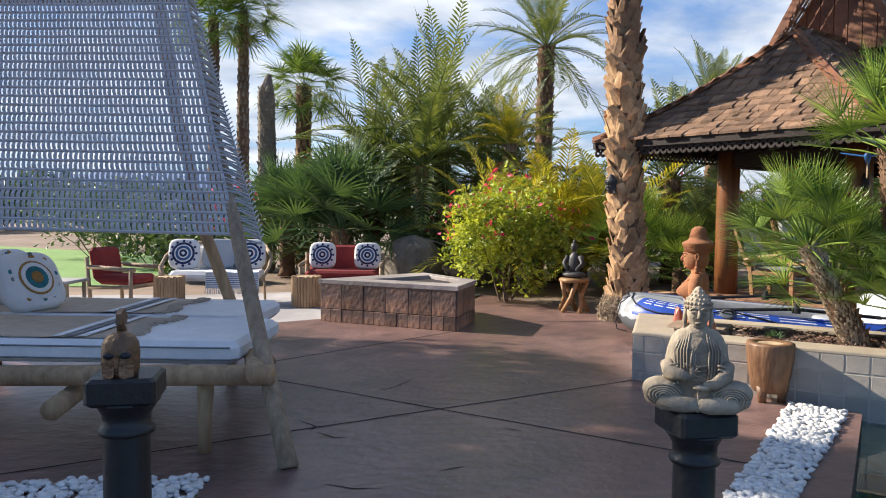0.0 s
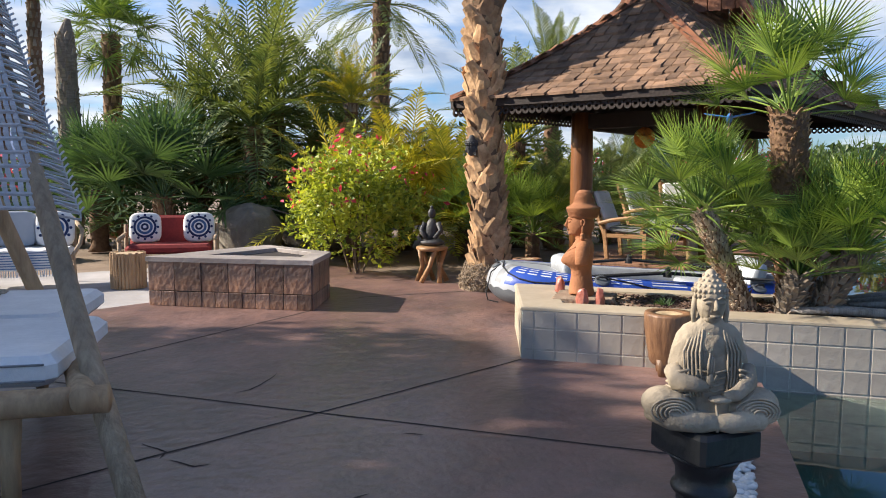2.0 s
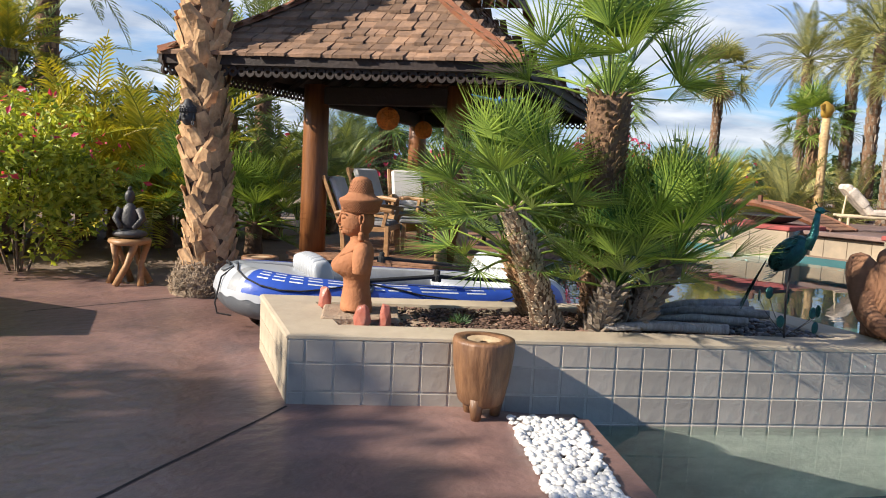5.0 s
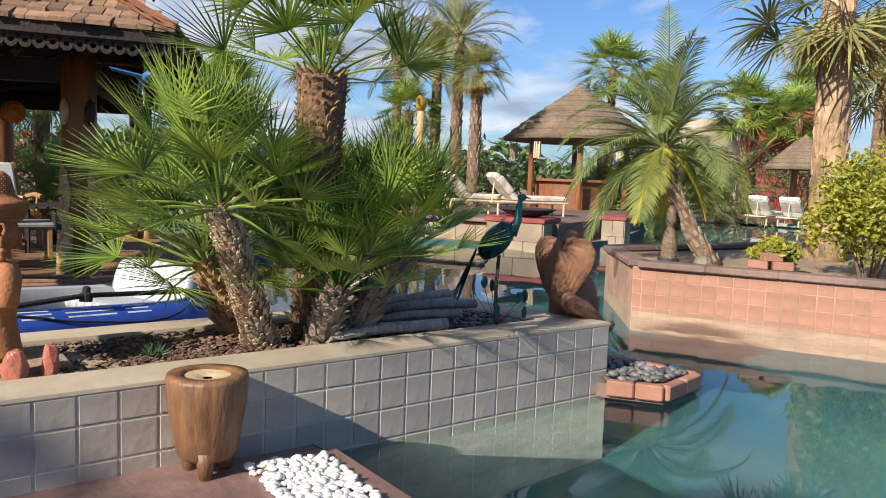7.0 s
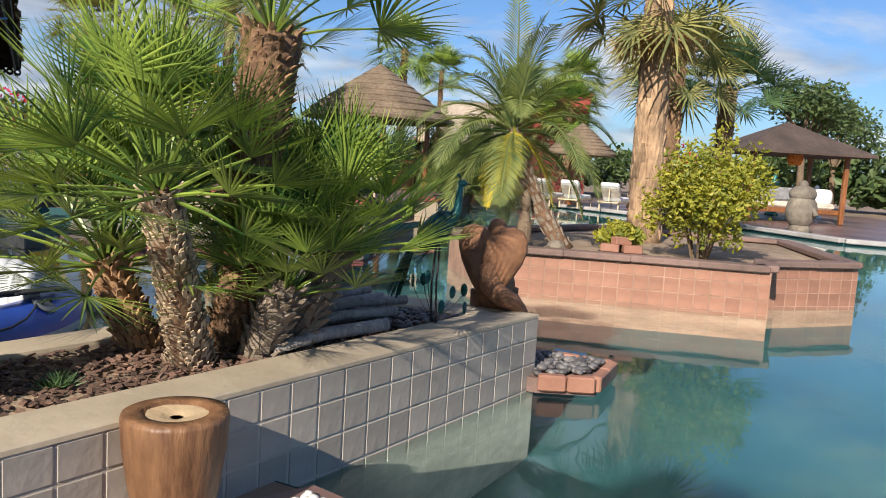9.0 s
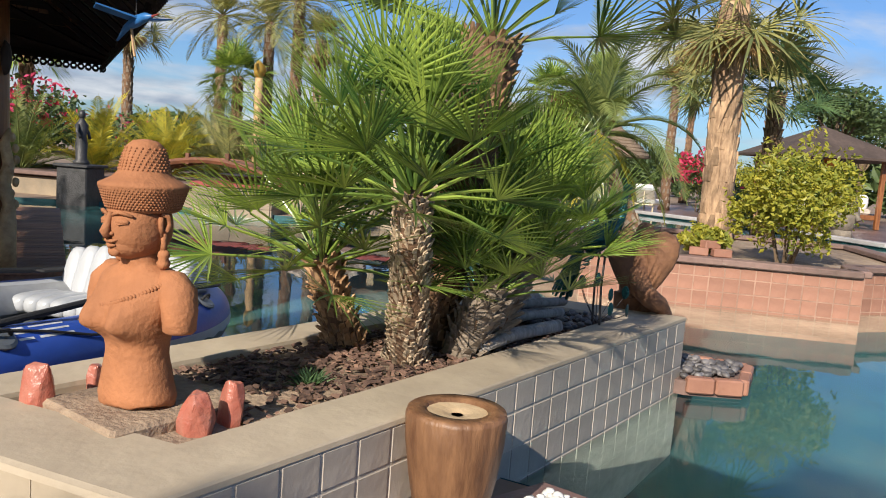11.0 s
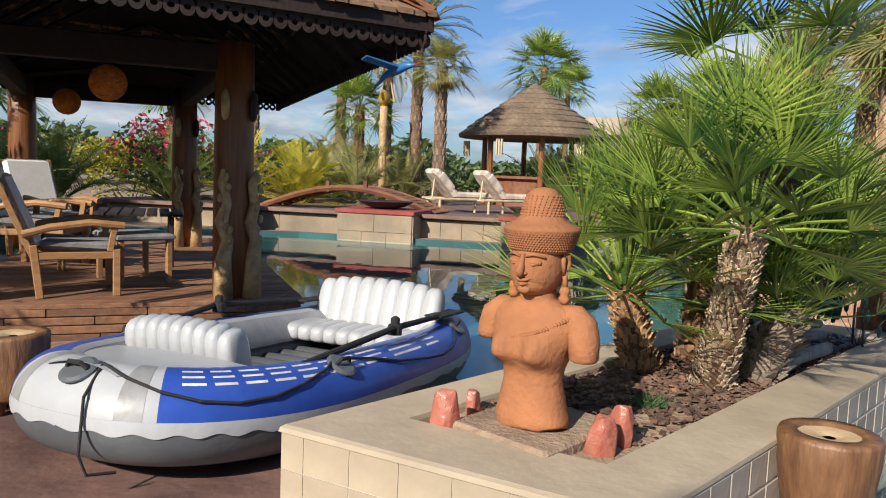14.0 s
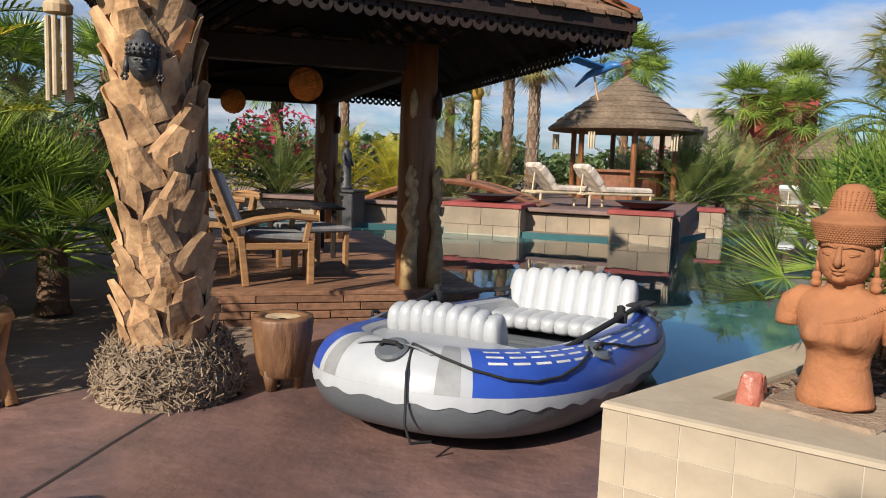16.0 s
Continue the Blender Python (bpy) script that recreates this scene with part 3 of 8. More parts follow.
def skirt_mesh(name, n, size, rng, material):
    """Hanging dry leaves under a crown."""
    g = Geo()
    for i in range(n):
        az = rng.uniform(0, 6.28)
        d = Vector((math.cos(az) * 0.45, math.sin(az) * 0.45, -1))
        fan_leaf(g, Vector((d[0] * 0.1, d[1] * 0.1, -0.05)), d, size * 0.4, size * 0.4 * rng.uniform(0.7, 1.1), rng, rays=12, spread=120, droop=0.1)
    return g.mesh(name, material, False)


def boots(g, pts, radii, rng, rows, per, size, lift=0.5, cross=False):
    """Cut leaf bases set in spirals on a trunk."""
    n = len(pts)
    for j in range(rows):
        f = (j + 0.5) / rows * (n - 1)
        i = min(int(f), n - 2)
        c = Vector(pts[i]).lerp(Vector(pts[i + 1]), f - i)
        r = radii[i] + (radii[i + 1] - radii[i]) * (f - i)
        ax = (Vector(pts[i + 1]) - Vector(pts[i])).normalized()
        for k in range(per):
            a = 2 * math.pi * (k + 0.5 * (j % 2)) / per + rng.uniform(-0.12, 0.12)
            e = Vector((math.cos(a), math.sin(a), 0))
            e = (e - ax * e.dot(ax)).normalized()
            t = ax.cross(e)
            s = size * rng.uniform(0.75, 1.2)
            o = c + e * r * 0.9
            tw = rng.uniform(-0.35, 0.35) if not cross else rng.choice((-1, 1)) * rng.uniform(0.35, 0.85)
            mid = o + ax * s * 0.55 + e * s * 0.10 + t * s * tw * 0.5
            tip = o + ax * s * 1.25 * rng.uniform(0.8, 1.1) + e * s * lift * rng.uniform(0.6, 1.3) + t * s * tw
            w = s * 0.46
            th = e * s * 0.16
            if cross:
                # broad flattened base that curls out to an oblique cut
                lean = tw * 0.8
                vs = []
                for q, ww, tk in ((-0.5, 0.72, 0.12), (0.1, 0.68, 0.19), (0.6, 0.50, 0.17), (1.05, 0.38, 0.10)):
                    p = o + ax * s * q + t * s * lean * (q + 0.45) * 0.75 + e * s * (0.02 + lift * 0.62 * max(0, q + 0.3) ** 1.6)
                    a2 = t * math.cos(lean * 0.7) - ax * math.sin(lean * 0.7)
                    if q > 1:
                        p = p + ax * s * rng.uniform(-0.15, 0.1)
                    vs += [p - a2 * s * ww, p + a2 * s * ww, p + a2 * s * ww * 0.55 + e * s * tk, p - a2 * s * ww * 0.55 + e * s * tk]
                fs = []
                for r0 in (0, 4, 8):
                    fs += [(r0 + 3, r0 + 2, r0 + 6, r0 + 7), (r0, r0 + 3, r0 + 7, r0 + 4), (r0 + 2, r0 + 1, r0 + 5, r0 + 6), (r0 + 1, r0, r0 + 4, r0 + 5)]
                g.add(vs, fs + [(15, 14, 13, 12)])
                continue
            vs = []
            for p, ww, k2 in ((o - ax * s * 0.3, w, 0.9), (mid, w * 0.74, 1.0), (tip, w * 0.4, 0.55)):
                vs += [p - t * ww - th * k2, p + t * ww - th * k2, p + t * ww * 0.75 + th * k2, p - t * ww * 0.75 + th * k2]
            g.add(vs, [(3, 2, 6, 7), (7, 6, 10, 11), (0, 3, 7, 4), (4, 7, 11, 8), (2, 1, 5, 6), (6, 5, 9, 10), (11, 10, 9, 8), (0, 1, 2, 3)])


def palm(label, base, top, radii, crown, rng, boot=None, crown_z=0.0, turn=0.0, scale=1.0, skirt=None, core=None, bootm=None, bend=0.0, group="", single=False):
    """A palm: a tapered trunk from base to top, leaf bases on it, and a crown mesh."""
    base, top = Vector(base), Vector(top)
    t = thing("palm_tree", label, "palm tree", Matrix.Translation(base), group)
    m = 9
    h = top - base
    pts = [h * (i / m) + Vector((h[1], -h[0], 0)).normalized() * bend * math.sin(math.pi * i / m) if bend else h * (i / m) for i in range(m + 1)]
    rr = [radii[0] + (radii[1] - radii[0]) * i / m + (0.25 * radii[0] if i == 0 else 0) for i in range(m + 1)]
    g = Geo()
    g.tube(pts, rr, 14, 0.05, 3)
    part("trunk", g, core or M_TRUNKCORE, t, smooth=True)
    if boot:
        g = Geo()
        boots(g, pts, rr, rng, *boot)
        if single:
            faces = g.f[:13]
            rest = Geo()
            for k in range(len(g.v) // 16):
                q = Geo().add(g.v[k * 16:k * 16 + 16], faces)
                if k < 210:
                    part("leaf_base", q, bootm or M_TRUNK, t)
                else:
                    rest.add(q.v, q.f)
            # upper leaf bases in a darker brown: the upper trunk's shade put into colour
            tagged(part("upper_bark", rest, M_TRUNK, t), kind="stuff")
        else:
            tagged(part("bark", g, bootm or M_TRUNK, t), kind="stuff")
    c = part("crown", crown, None, t)
    c.location = h + Vector((0, 0, crown_z))
    c.rotation_euler = (0, 0, turn)
    c.scale = (scale, scale, scale)
    if skirt:
        s = part("dry_skirt", skirt, None, t, "hanging dry straw brown leaves")
        s.location = h
        s.scale = (scale, scale, scale)
    return t


def leaf_cloud(g, c, r, n, rng, size, low=-1.0, shell=0.55):
    """n small folded leaves in a lumpy ellipsoid, with gaps."""
    c = Vector(c)
    off = Vector((rng.uniform(-9, 9), rng.uniform(-9, 9), rng.uniform(-9, 9)))
    k = 0
    while k < n:
        d = Vector((rng.gauss(0, 1), rng.gauss(0, 1), rng.gauss(0, 1))).normalized()
        if d[2] < low:
            continue
        lump = 0.72 + 0.5 * noise.noise(d * 2.3 + off)
        f = lump * (shell + (1 - shell) * rng.random() ** 0.5) + rng.gauss(0, 0.03)
        p = c + Vector((d[0] * r[0], d[1] * r[1], d[2] * r[2])) * f
        if noise.noise(p * 2.6 + off) < -0.28:
            k += 1
            continue
        a = Vector((rng.gauss(0, 1), rng.gauss(0, 1), rng.gauss(0, 0.8))).normalized()
        b = a.cross(Vector((rng.gauss(0, 1), rng.gauss(0, 1), rng.gauss(0, 1)))).normalized()
        nn = a.cross(b)
        s = size * rng.uniform(0.6, 1.3)
        q = [p - a * s, p - b * s * 0.5 + nn * s * 0.18, p + a * s, p + b * s * 0.5 + nn * s * 0.18]
        g.add(q, [(0, 1, 2), (0, 2, 3)])
        k += 1


def shrub(name, label, c, r, n, size, material, rng, flowers=0, flower_mat=None, low=-0.75, category="shrub", stems=9, lobes=5):
    """A leafy shrub: stems from the base and leaves in several lobes."""
    c, r = Vector(c), Vector(r)
    base = Vector((c[0], c[1], c[2] - r[2]))
    t = thing(name, label, category, Matrix.Translation(base))
    for i in range(stems):
        a = rng.uniform(0, 6.28)
        g = Geo()
        e = Vector((math.cos(a) * r[0] * 0.6, math.sin(a) * r[1] * 0.6, r[2] * rng.uniform(0.9, 1.6)))
        g.tube([(0.06 * math.cos(a), 0.06 * math.sin(a), 0), e * 0.45 + Vector((rng.uniform(-0.05, 0.05), 0, 0.05)), e], [0.016, 0.011, 0.004], 5)
        part("stem", g, M_STEM, t)
    g = Geo()
    leaf_cloud(g, (0, 0, r[2]), r, n // 2, rng, size, low)
    for i in range(lobes):
        a = i * 6.28 / lobes + rng.uniform(-0.4, 0.4)
        q = Vector((math.cos(a) * r[0] * 0.55, math.sin(a) * r[1] * 0.55, r[2] * rng.uniform(0.75, 1.45)))
        leaf_cloud(g, q, r * rng.uniform(0.42, 0.6), n // (2 * lobes), rng, size, -0.9)
    part("foliage", g, material, t)
    if flowers:
        g = Geo()
        leaf_cloud(g, (0, 0, r[2]), r * 1.05, flowers, rng, size * 1.1, -0.1, 0.9)
        tagged(part("blossom", g, flower_mat or M_PINKF, t), kind="stuff")
    return t


# ---- raised tiled planter ----
def tile_mesh(name, w, h, t, material, b=0.005):
    """One tile in the plane y = 0 facing -y, its front edges eased."""
    vs = [(-w / 2, t, -h / 2), (w / 2, t, -h / 2), (w / 2, t, h / 2), (-w / 2, t, h / 2),
          (-w / 2 + b, 0, -h / 2 + b), (w / 2 - b, 0, -h / 2 + b), (w / 2 - b, 0, h / 2 - b), (-w / 2 + b, 0, h / 2 - b)]
    g = Geo().add(vs, [(4, 5, 6, 7), (0, 1, 5, 4), (1, 2, 6, 5), (2, 3, 7, 6), (3, 0, 4, 7)])
    return g.mesh(name, material)


def tile_wall(parent, a, b, z_lines, first, pitch, material, gap=0.006, proud=0.0035, name="tile", ease=0.005):
    """Tiles on an upright wall from a to b, which faces to the right of that way."""
    a, b = Vector(a), Vector(b)
    ln = (b - a).length
    d = (b - a) / ln
    ang = math.atan2(d[1], d[0])
    out = Vector((d[1], -d[0]))
    cuts, x = [0.0], first
    while x < ln - 0.03:
        cuts.append(x)
        x += pitch
    cuts.append(ln)
    made = {}
    for z0, z1 in zip(z_lines, z_lines[1:]):
        for x0, x1 in zip(cuts, cuts[1:]):
            w, h = round(x1 - x0 - gap, 3), round(z1 - z0 - gap, 3)
            if w < 0.02:
                continue
            if (w, h) not in made:
                made[(w, h)] = tile_mesh(name, w, h, 0.012, material, ease)
            ob = new(name, made[(w, h)])
            ob.parent = parent
            c = a + d * (x0 + x1) / 2 + out * proud
            ob.matrix_basis = Matrix.Translation((c[0], c[1], (z0 + z1) / 2)) @ Matrix.Rotation(ang, 4, "Z")


def cap_ring(g, outer, inner, z0, z1, e=0.022):
    """A coping ring between two outlines with rounded upper edges."""
    n = len(outer)
    oc = sum((Vector(p) for p in outer), Vector((0, 0))) / n
    vs = []

    def ring(pts, k, z):
        out = []
        for p in pts:
            v = Vector(p)
            q = v + (oc - v).normalized() * k
            out.append((q[0], q[1], z))
        return out
    rings = [ring(outer, 0, z0), ring(outer, 0, z1 - e), ring(outer, e * 0.35, z1 - e * 0.3), ring(outer, e * 1.2, z1),
             ring(inner, -e * 0.8, z1), ring(inner, 0, z1 - e * 0.7), ring(inner, 0, z0 - 0.06)]
    for r in rings:
        vs += r
    fs = []
    for j in range(len(rings) - 1):
        fs += [(j * n + i, j * n + (i + 1) % n, (j + 1) * n + (i + 1) % n, (j + 1) * n + i) for i in range(n)]
    g.add(vs, fs)


def build_planter():
    t = thing("raised_planter", "raised planter wall of square grey tiles with cream plaster top", "planter", kind="structure")
    outer = [tuple(pl(0, 0)[:2]), tuple(pl(PLL, 0)[:2]), tuple(pl(PLL, PLW)[:2]), tuple(pl(0, PLW)[:2])]
    inner = [tuple(pl(0.34, 0.27)[:2]), tuple(pl(PLL - 0.3, 0.27)[:2]), tuple(pl(PLL - 0.3, 0.97)[:2]), tuple(pl(0.34, 0.97)[:2])]
    g = Geo()
    for p, q in zip(outer, outer[1:] + outer[:1]):
        g.add([(*p, -1.25), (*q, -1.25), (*q, PLZ - 0.005), (*p, PLZ - 0.005)], [(0, 1, 2, 3)])
    part("core", g, M_GROUT, t)
    g = Geo()
    ov = 0.008
    big = []
    c = sum((Vector(p) for p in outer), Vector((0, 0))) / 4
    for p in outer:
        v = Vector(p) - c
        big.append(tuple(Vector(p) + v.normalized() * ov * 1.6))
    cap_ring(g, big, inner, PLZ - 0.022, PLZ)
    part("coping", g, M_CAP, t)
    zl = [-0.24, -0.0835, 0.072, 0.2275, 0.357]
    tile_wall(t, outer[0], outer[1], zl, 0.09, 0.1555, M_TILE)
    tile_wall(t, outer[1], outer[2], zl, 0.09, 0.1555, M_TILE)
    tile_wall(t, outer[3], outer[0], [-0.02, 0.072, 0.2275, 0.357], 0.1, 0.19, M_CAP, gap=0.0014, proud=0.003, ease=0.0018)
    # bed of soil and bark, gently heaped
    g = Geo()
    nu, nv = 40, 12
    vs = []
    for i in range(nu + 1):
        for j in range(nv + 1):
            s, w = 0.33 + (PLL - 0.62) * i / nu, 0.26 + 0.72 * j / nv
            z = PLZ - 0.035 + 0.02 * noise.noise(Vector((s * 3, w * 3, 1)))
            vs.append(pl(s, w, z))
    g.add(vs, [(i * (nv + 1) + j, (i + 1) * (nv + 1) + j, (i + 1) * (nv + 1) + j + 1, i * (nv + 1) + j + 1) for i in range(nu) for j in range(nv)])
    part("soil", g, M_SOIL, t, smooth=True)


build_planter()

# ---- open timber pavilion ----
EL, EF, ER = Vector((2.2, 10.17, 2.2)), Vector((4.61, 7.73, 2.2)), Vector((9.58, 11.27, 2.2))
EB = EL + ER - EF
PX = (ER - EF).normalized()
PY = (EL - EF).normalized()
PLEN, PWID = (ER - EF).length, (EL - EF).length
COLS = [(4.24, 10.98), (5.26, 9.50), (8.37, 11.97), (7.33, 13.45)]


def pv(x, y, z):
    """A place in the pavilion: x inwards from the front eave, y across."""
    return EF + PX * x + PY * y + Vector((0, 0, z - 2.2))


def roof_height(d):
    """Height of the roof's slope at a distance d in from the eave: flatter at the foot."""
    return 2.24 + 0.62 * d + 0.2 * d * d


def shingle_slope(parent, eave_a, eave_b, inward, left_in, right_in, depth, rng, course=0.17, singles=None, k=1.0):
    """Courses of shakes on one slope. left_in and right_in: how far each end draws in per metre inwards."""
    g = Geo()
    run = (eave_b - eave_a)
    ln = run.length
    d = run / ln
    s = 0.0
    while s < depth - 0.001:
        s1 = min(s + course, depth)
        x, end = left_in * s, ln - right_in * s
        while x < end:
            w = rng.uniform(0.08, 0.17)
            x1 = min(x + w, end)
            z0, z1 = roof_height(s * k) - 2.2, roof_height((s1 + 0.05) * k) - 2.2
            j = rng.uniform(-0.025, 0.02)
            th = rng.uniform(0.016, 0.03)
            p0, p1 = eave_a + d * (x + 0.004) + inward * (s - 0.02 + j), eave_a + d * (x1 - 0.004) + inward * (s - 0.02 + j)
            q0, q1 = eave_a + d * (x + 0.004) + inward * (s1 + 0.05), eave_a + d * (x1 - 0.004) + inward * (s1 + 0.05)
            a, b = Vector((0, 0, z0 + th)), Vector((0, 0, z1 + 0.002))
            lo = Vector((0, 0, z0 - 0.008))
            if singles is not None:
                g = Geo()
                singles.append(g)
            g.add([p0 + a, p1 + a, q1 + b, q0 + b, p0 + lo, p1 + lo], [(0, 1, 2, 3), (4, 5, 1, 0), (4, 0, 3), (5, 2, 1)])
            x = x1
        s = s1
    return g


def build_pavilion():
    rng = random.Random(5)
    t = thing("pavilion", "carved open timber pavilion with cedar shake roof", "pavilion", Matrix.Translation((5.9, 10.7, 0)))
    inv = Matrix.Translation((-5.9, -10.7, 0))

    def put(name, g, m, label="", smooth=False, par=None):
        g.v = [tuple(inv @ Vector(p)) for p in g.v]
        ob = part(name, g, m, par or t, label, smooth)
        return ob
    half = PWID / 2
    hipx = 1.47
    ztop = 3.5
    # slopes: front (short eave), the two long sides, back
    sl = half / hipx
    front = []
    shingle_slope(t, EL.copy(), EF.copy(), PX, sl, sl, hipx, rng, 0.118, front)
    for g in front:
        put("shingle", g, M_SHINGLE)
    tagged(put("shingle_slope", shingle_slope(t, EF.copy(), ER.copy(), PY, 1 / sl, 1 / sl, half, rng, 0.135, None, 1 / sl), M_SHINGLE), kind="stuff")
    tagged(put("shingle_slope", shingle_slope(t, EB.copy(), EL.copy(), -PY, 1 / sl, 1 / sl, half, rng, 0.135, None, 1 / sl), M_SHINGLE), kind="stuff")
    tagged(put("shingle_slope", shingle_slope(t, ER.copy(), EB.copy(), -PX, sl, sl, hipx, rng), M_SHINGLE), kind="stuff")
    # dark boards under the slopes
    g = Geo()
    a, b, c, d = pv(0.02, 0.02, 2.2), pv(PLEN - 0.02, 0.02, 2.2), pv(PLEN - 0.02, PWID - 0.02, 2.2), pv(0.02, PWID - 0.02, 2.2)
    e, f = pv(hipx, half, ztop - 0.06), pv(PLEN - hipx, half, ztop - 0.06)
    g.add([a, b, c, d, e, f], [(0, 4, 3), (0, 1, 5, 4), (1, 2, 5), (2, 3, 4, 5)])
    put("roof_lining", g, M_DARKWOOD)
    # hip boards
    for cx, cy, hx in ((0, 0, hipx), (0, PWID, hipx), (PLEN, 0, PLEN - hipx), (PLEN, PWID, PLEN - hipx)):
        g = Geo()
        pts = []
        for i in range(9):
            k = i / 8
            x, y = cx + (hx - cx) * k, cy + (half - cy) * k
            pts.append(pv(x, y, roof_height(hipx * k) + 0.045))
        vs = []
        for k, p in enumerate(pts):
            dd = (pts[min(k + 1, 8)] - pts[max(k - 1, 0)]).normalized()
            sd = dd.cross(Vector((0, 0, 1))).normalized() * 0.085
            up = sd.cross(dd).normalized() * 0.02
            vs += [p - sd - up * 2, p + up, p + sd - up * 2]
        g.add(vs, [(3 * k + a, 3 * k + (a + 1) % 3, 3 * k + 3 + (a + 1) % 3, 3 * k + 3 + a) for k in range(8) for a in range(3)] + [(0, 2, 1), (24, 25, 26)])
        put("hip_board", g, M_REDWOOD)
    # upper gable
    gx0, gx1, gz0, gz1, gw = hipx + 0.75, PLEN - hipx - 0.75, 3.46, 4.9, 0.78
    for k in range(9):
        y0, y1 = half - gw + 2 * gw * k / 9 + 0.006, half - gw + 2 * gw * (k + 1) / 9 - 0.006
        h0 = gz0 + (gz1 - gz0) * (1 - abs(y0 - half) / gw)
        h1 = gz0 + (gz1 - gz0) * (1 - abs(y1 - half) / gw)
        for x in (gx0 + 0.25, gx1 - 0.25):
            g = Geo()
            g.add([pv(x, y0, gz0), pv(x, y1, gz0), pv(x, y1, h1), pv(x, y0, h0), pv(x + 0.03, y0, gz0), pv(x + 0.03, y1, gz0), pv(x + 0.03, y1, h1), pv(x + 0.03, y0, h0)],
                  [(0, 1, 2, 3), (7, 6, 5, 4), (0, 3, 7, 4), (1, 5, 6, 2)])
            put("gable_board", g, M_REDWOOD)
    for sgn in (-1, 1):
        g = Geo()
        nx, nz = 22, 9
        for i in range(nz):
            z0, z1 = i / nz, (i + 1.25) / nz
            z1 = min(z1, 1)
            for k in range(nx):
                x0, x1 = gx0 + (gx1 - gx0) * k / nx + 0.004, gx0 + (gx1 - gx0) * (k + 1) / nx - 0.004
                y0, y1 = half + sgn * (gw + 0.12) * (1 - z0), half + sgn * (gw + 0.12) * (1 - z1)
                h0, h1 = gz0 - 0.1 + (gz1 - gz0 + 0.14) * z0 + 0.03 + rng.uniform(0, 0.012), gz0 - 0.1 + (gz1 - gz0 + 0.14) * z1 + 0.008
                g.add([pv(x0, y0, h0), pv(x1, y0, h0), pv(x1, y1, h1), pv(x0, y1, h1), pv(x0, y0, h0 - 0.04), pv(x1, y0, h0 - 0.04)],
                      [(0, 1, 2, 3) if sgn < 0 else (3, 2, 1, 0), (4, 5, 1, 0)])
        tagged(put("upper_roof", g, M_SHINGLE), kind="stuff")
        # carved barge board with a scalloped foot
        for x in (gx0, gx1):
            g = Geo()
            m = 22
            for i in range(m):
                k0, k1 = i / m, (i + 1) / m
                y0, y1 = half + sgn * (gw + 0.14) * (1 - k0), half + sgn * (gw + 0.14) * (1 - k1)
                h0, h1 = gz0 - 0.1 + (gz1 - gz0 + 0.2) * k0, gz0 - 0.1 + (gz1 - gz0 + 0.2) * k1
                dp = 0.15 + 0.05 * (i % 2)
                for xx in (x - 0.02, x + 0.02):
                    g.add([pv(xx, y0, h0 + 0.02), pv(xx, y1, h1 + 0.02), pv(xx, y1, h1 - dp), pv(xx, (y0 + y1) / 2, (h0 + h1) / 2 - dp - 0.05), pv(xx, y0, h0 - dp)], [(0, 1, 2, 3, 4)])
                g.add([pv(x - 0.02, y0, h0 + 0.02), pv(x + 0.02, y0, h0 + 0.02), pv(x + 0.02, y1, h1 + 0.02), pv(x - 0.02, y1, h1 + 0.02)], [(0, 1, 2, 3)])
            put("barge_board", g, M_REDWOOD)
    # fascia and scalloped fretwork valance round the eaves
    corners = [pv(0, 0, 2.2), pv(PLEN, 0, 2.2), pv(PLEN, PWID, 2.2), pv(0, PWID, 2.2)]
    for p, q in zip(corners, corners[1:] + corners[:1]):
        d = (q - p).normalized()
        o = Vector((-d[1], d[0], 0))
        ln = (q - p).length
        g = Geo()
        ang = math.atan2(d[1], d[0])
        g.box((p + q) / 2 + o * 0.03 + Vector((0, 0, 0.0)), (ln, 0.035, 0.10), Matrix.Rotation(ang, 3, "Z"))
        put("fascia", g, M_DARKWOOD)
        g = Geo()
        n = int(ln / 0.085)
        w = ln / n
        m = 12
        g.box((p + q) / 2 + o * 0.055 + Vector((0, 0, -0.045)), (ln, 0.012, 0.035), Matrix.Rotation(ang, 3, "Z"))
        for i in range(n):
            x = p + d * (i + 0.5) * w + o * 0.05
            vs = []
            for yy in (0, 0.012):
                for r in (0.5, 0.24):
                    vs += [x + o * yy + d * (r * w * math.cos(6.2832 * k / m)) + Vector((0, 0, -0.103 + r * w * math.sin(6.2832 * k / m) * (1.15 if r > 0.4 else 0.8))) for k in range(m)]
            fs = []
            for k in range(m):
                k2 = (k + 1) % m
                fs += [(k, k2, m + k2, m + k), (3 * m + k, 3 * m + k2, 2 * m + k2, 2 * m + k), (k2, k, 2 * m + k, 2 * m + k2), (m + k, m + k2, 3 * m + k2, 3 * m + k)]
            g.add(vs, fs)
        tagged(put("valance", g, M_DARKWOOD), kind="stuff")
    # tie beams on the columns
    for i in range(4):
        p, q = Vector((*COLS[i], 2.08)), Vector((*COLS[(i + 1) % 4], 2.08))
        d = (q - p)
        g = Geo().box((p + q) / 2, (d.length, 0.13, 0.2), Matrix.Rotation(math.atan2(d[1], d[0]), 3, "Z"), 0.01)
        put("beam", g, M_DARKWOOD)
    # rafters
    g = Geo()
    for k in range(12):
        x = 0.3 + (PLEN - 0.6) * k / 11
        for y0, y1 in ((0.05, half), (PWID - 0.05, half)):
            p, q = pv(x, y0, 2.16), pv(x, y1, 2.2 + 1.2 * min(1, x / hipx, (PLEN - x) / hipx))
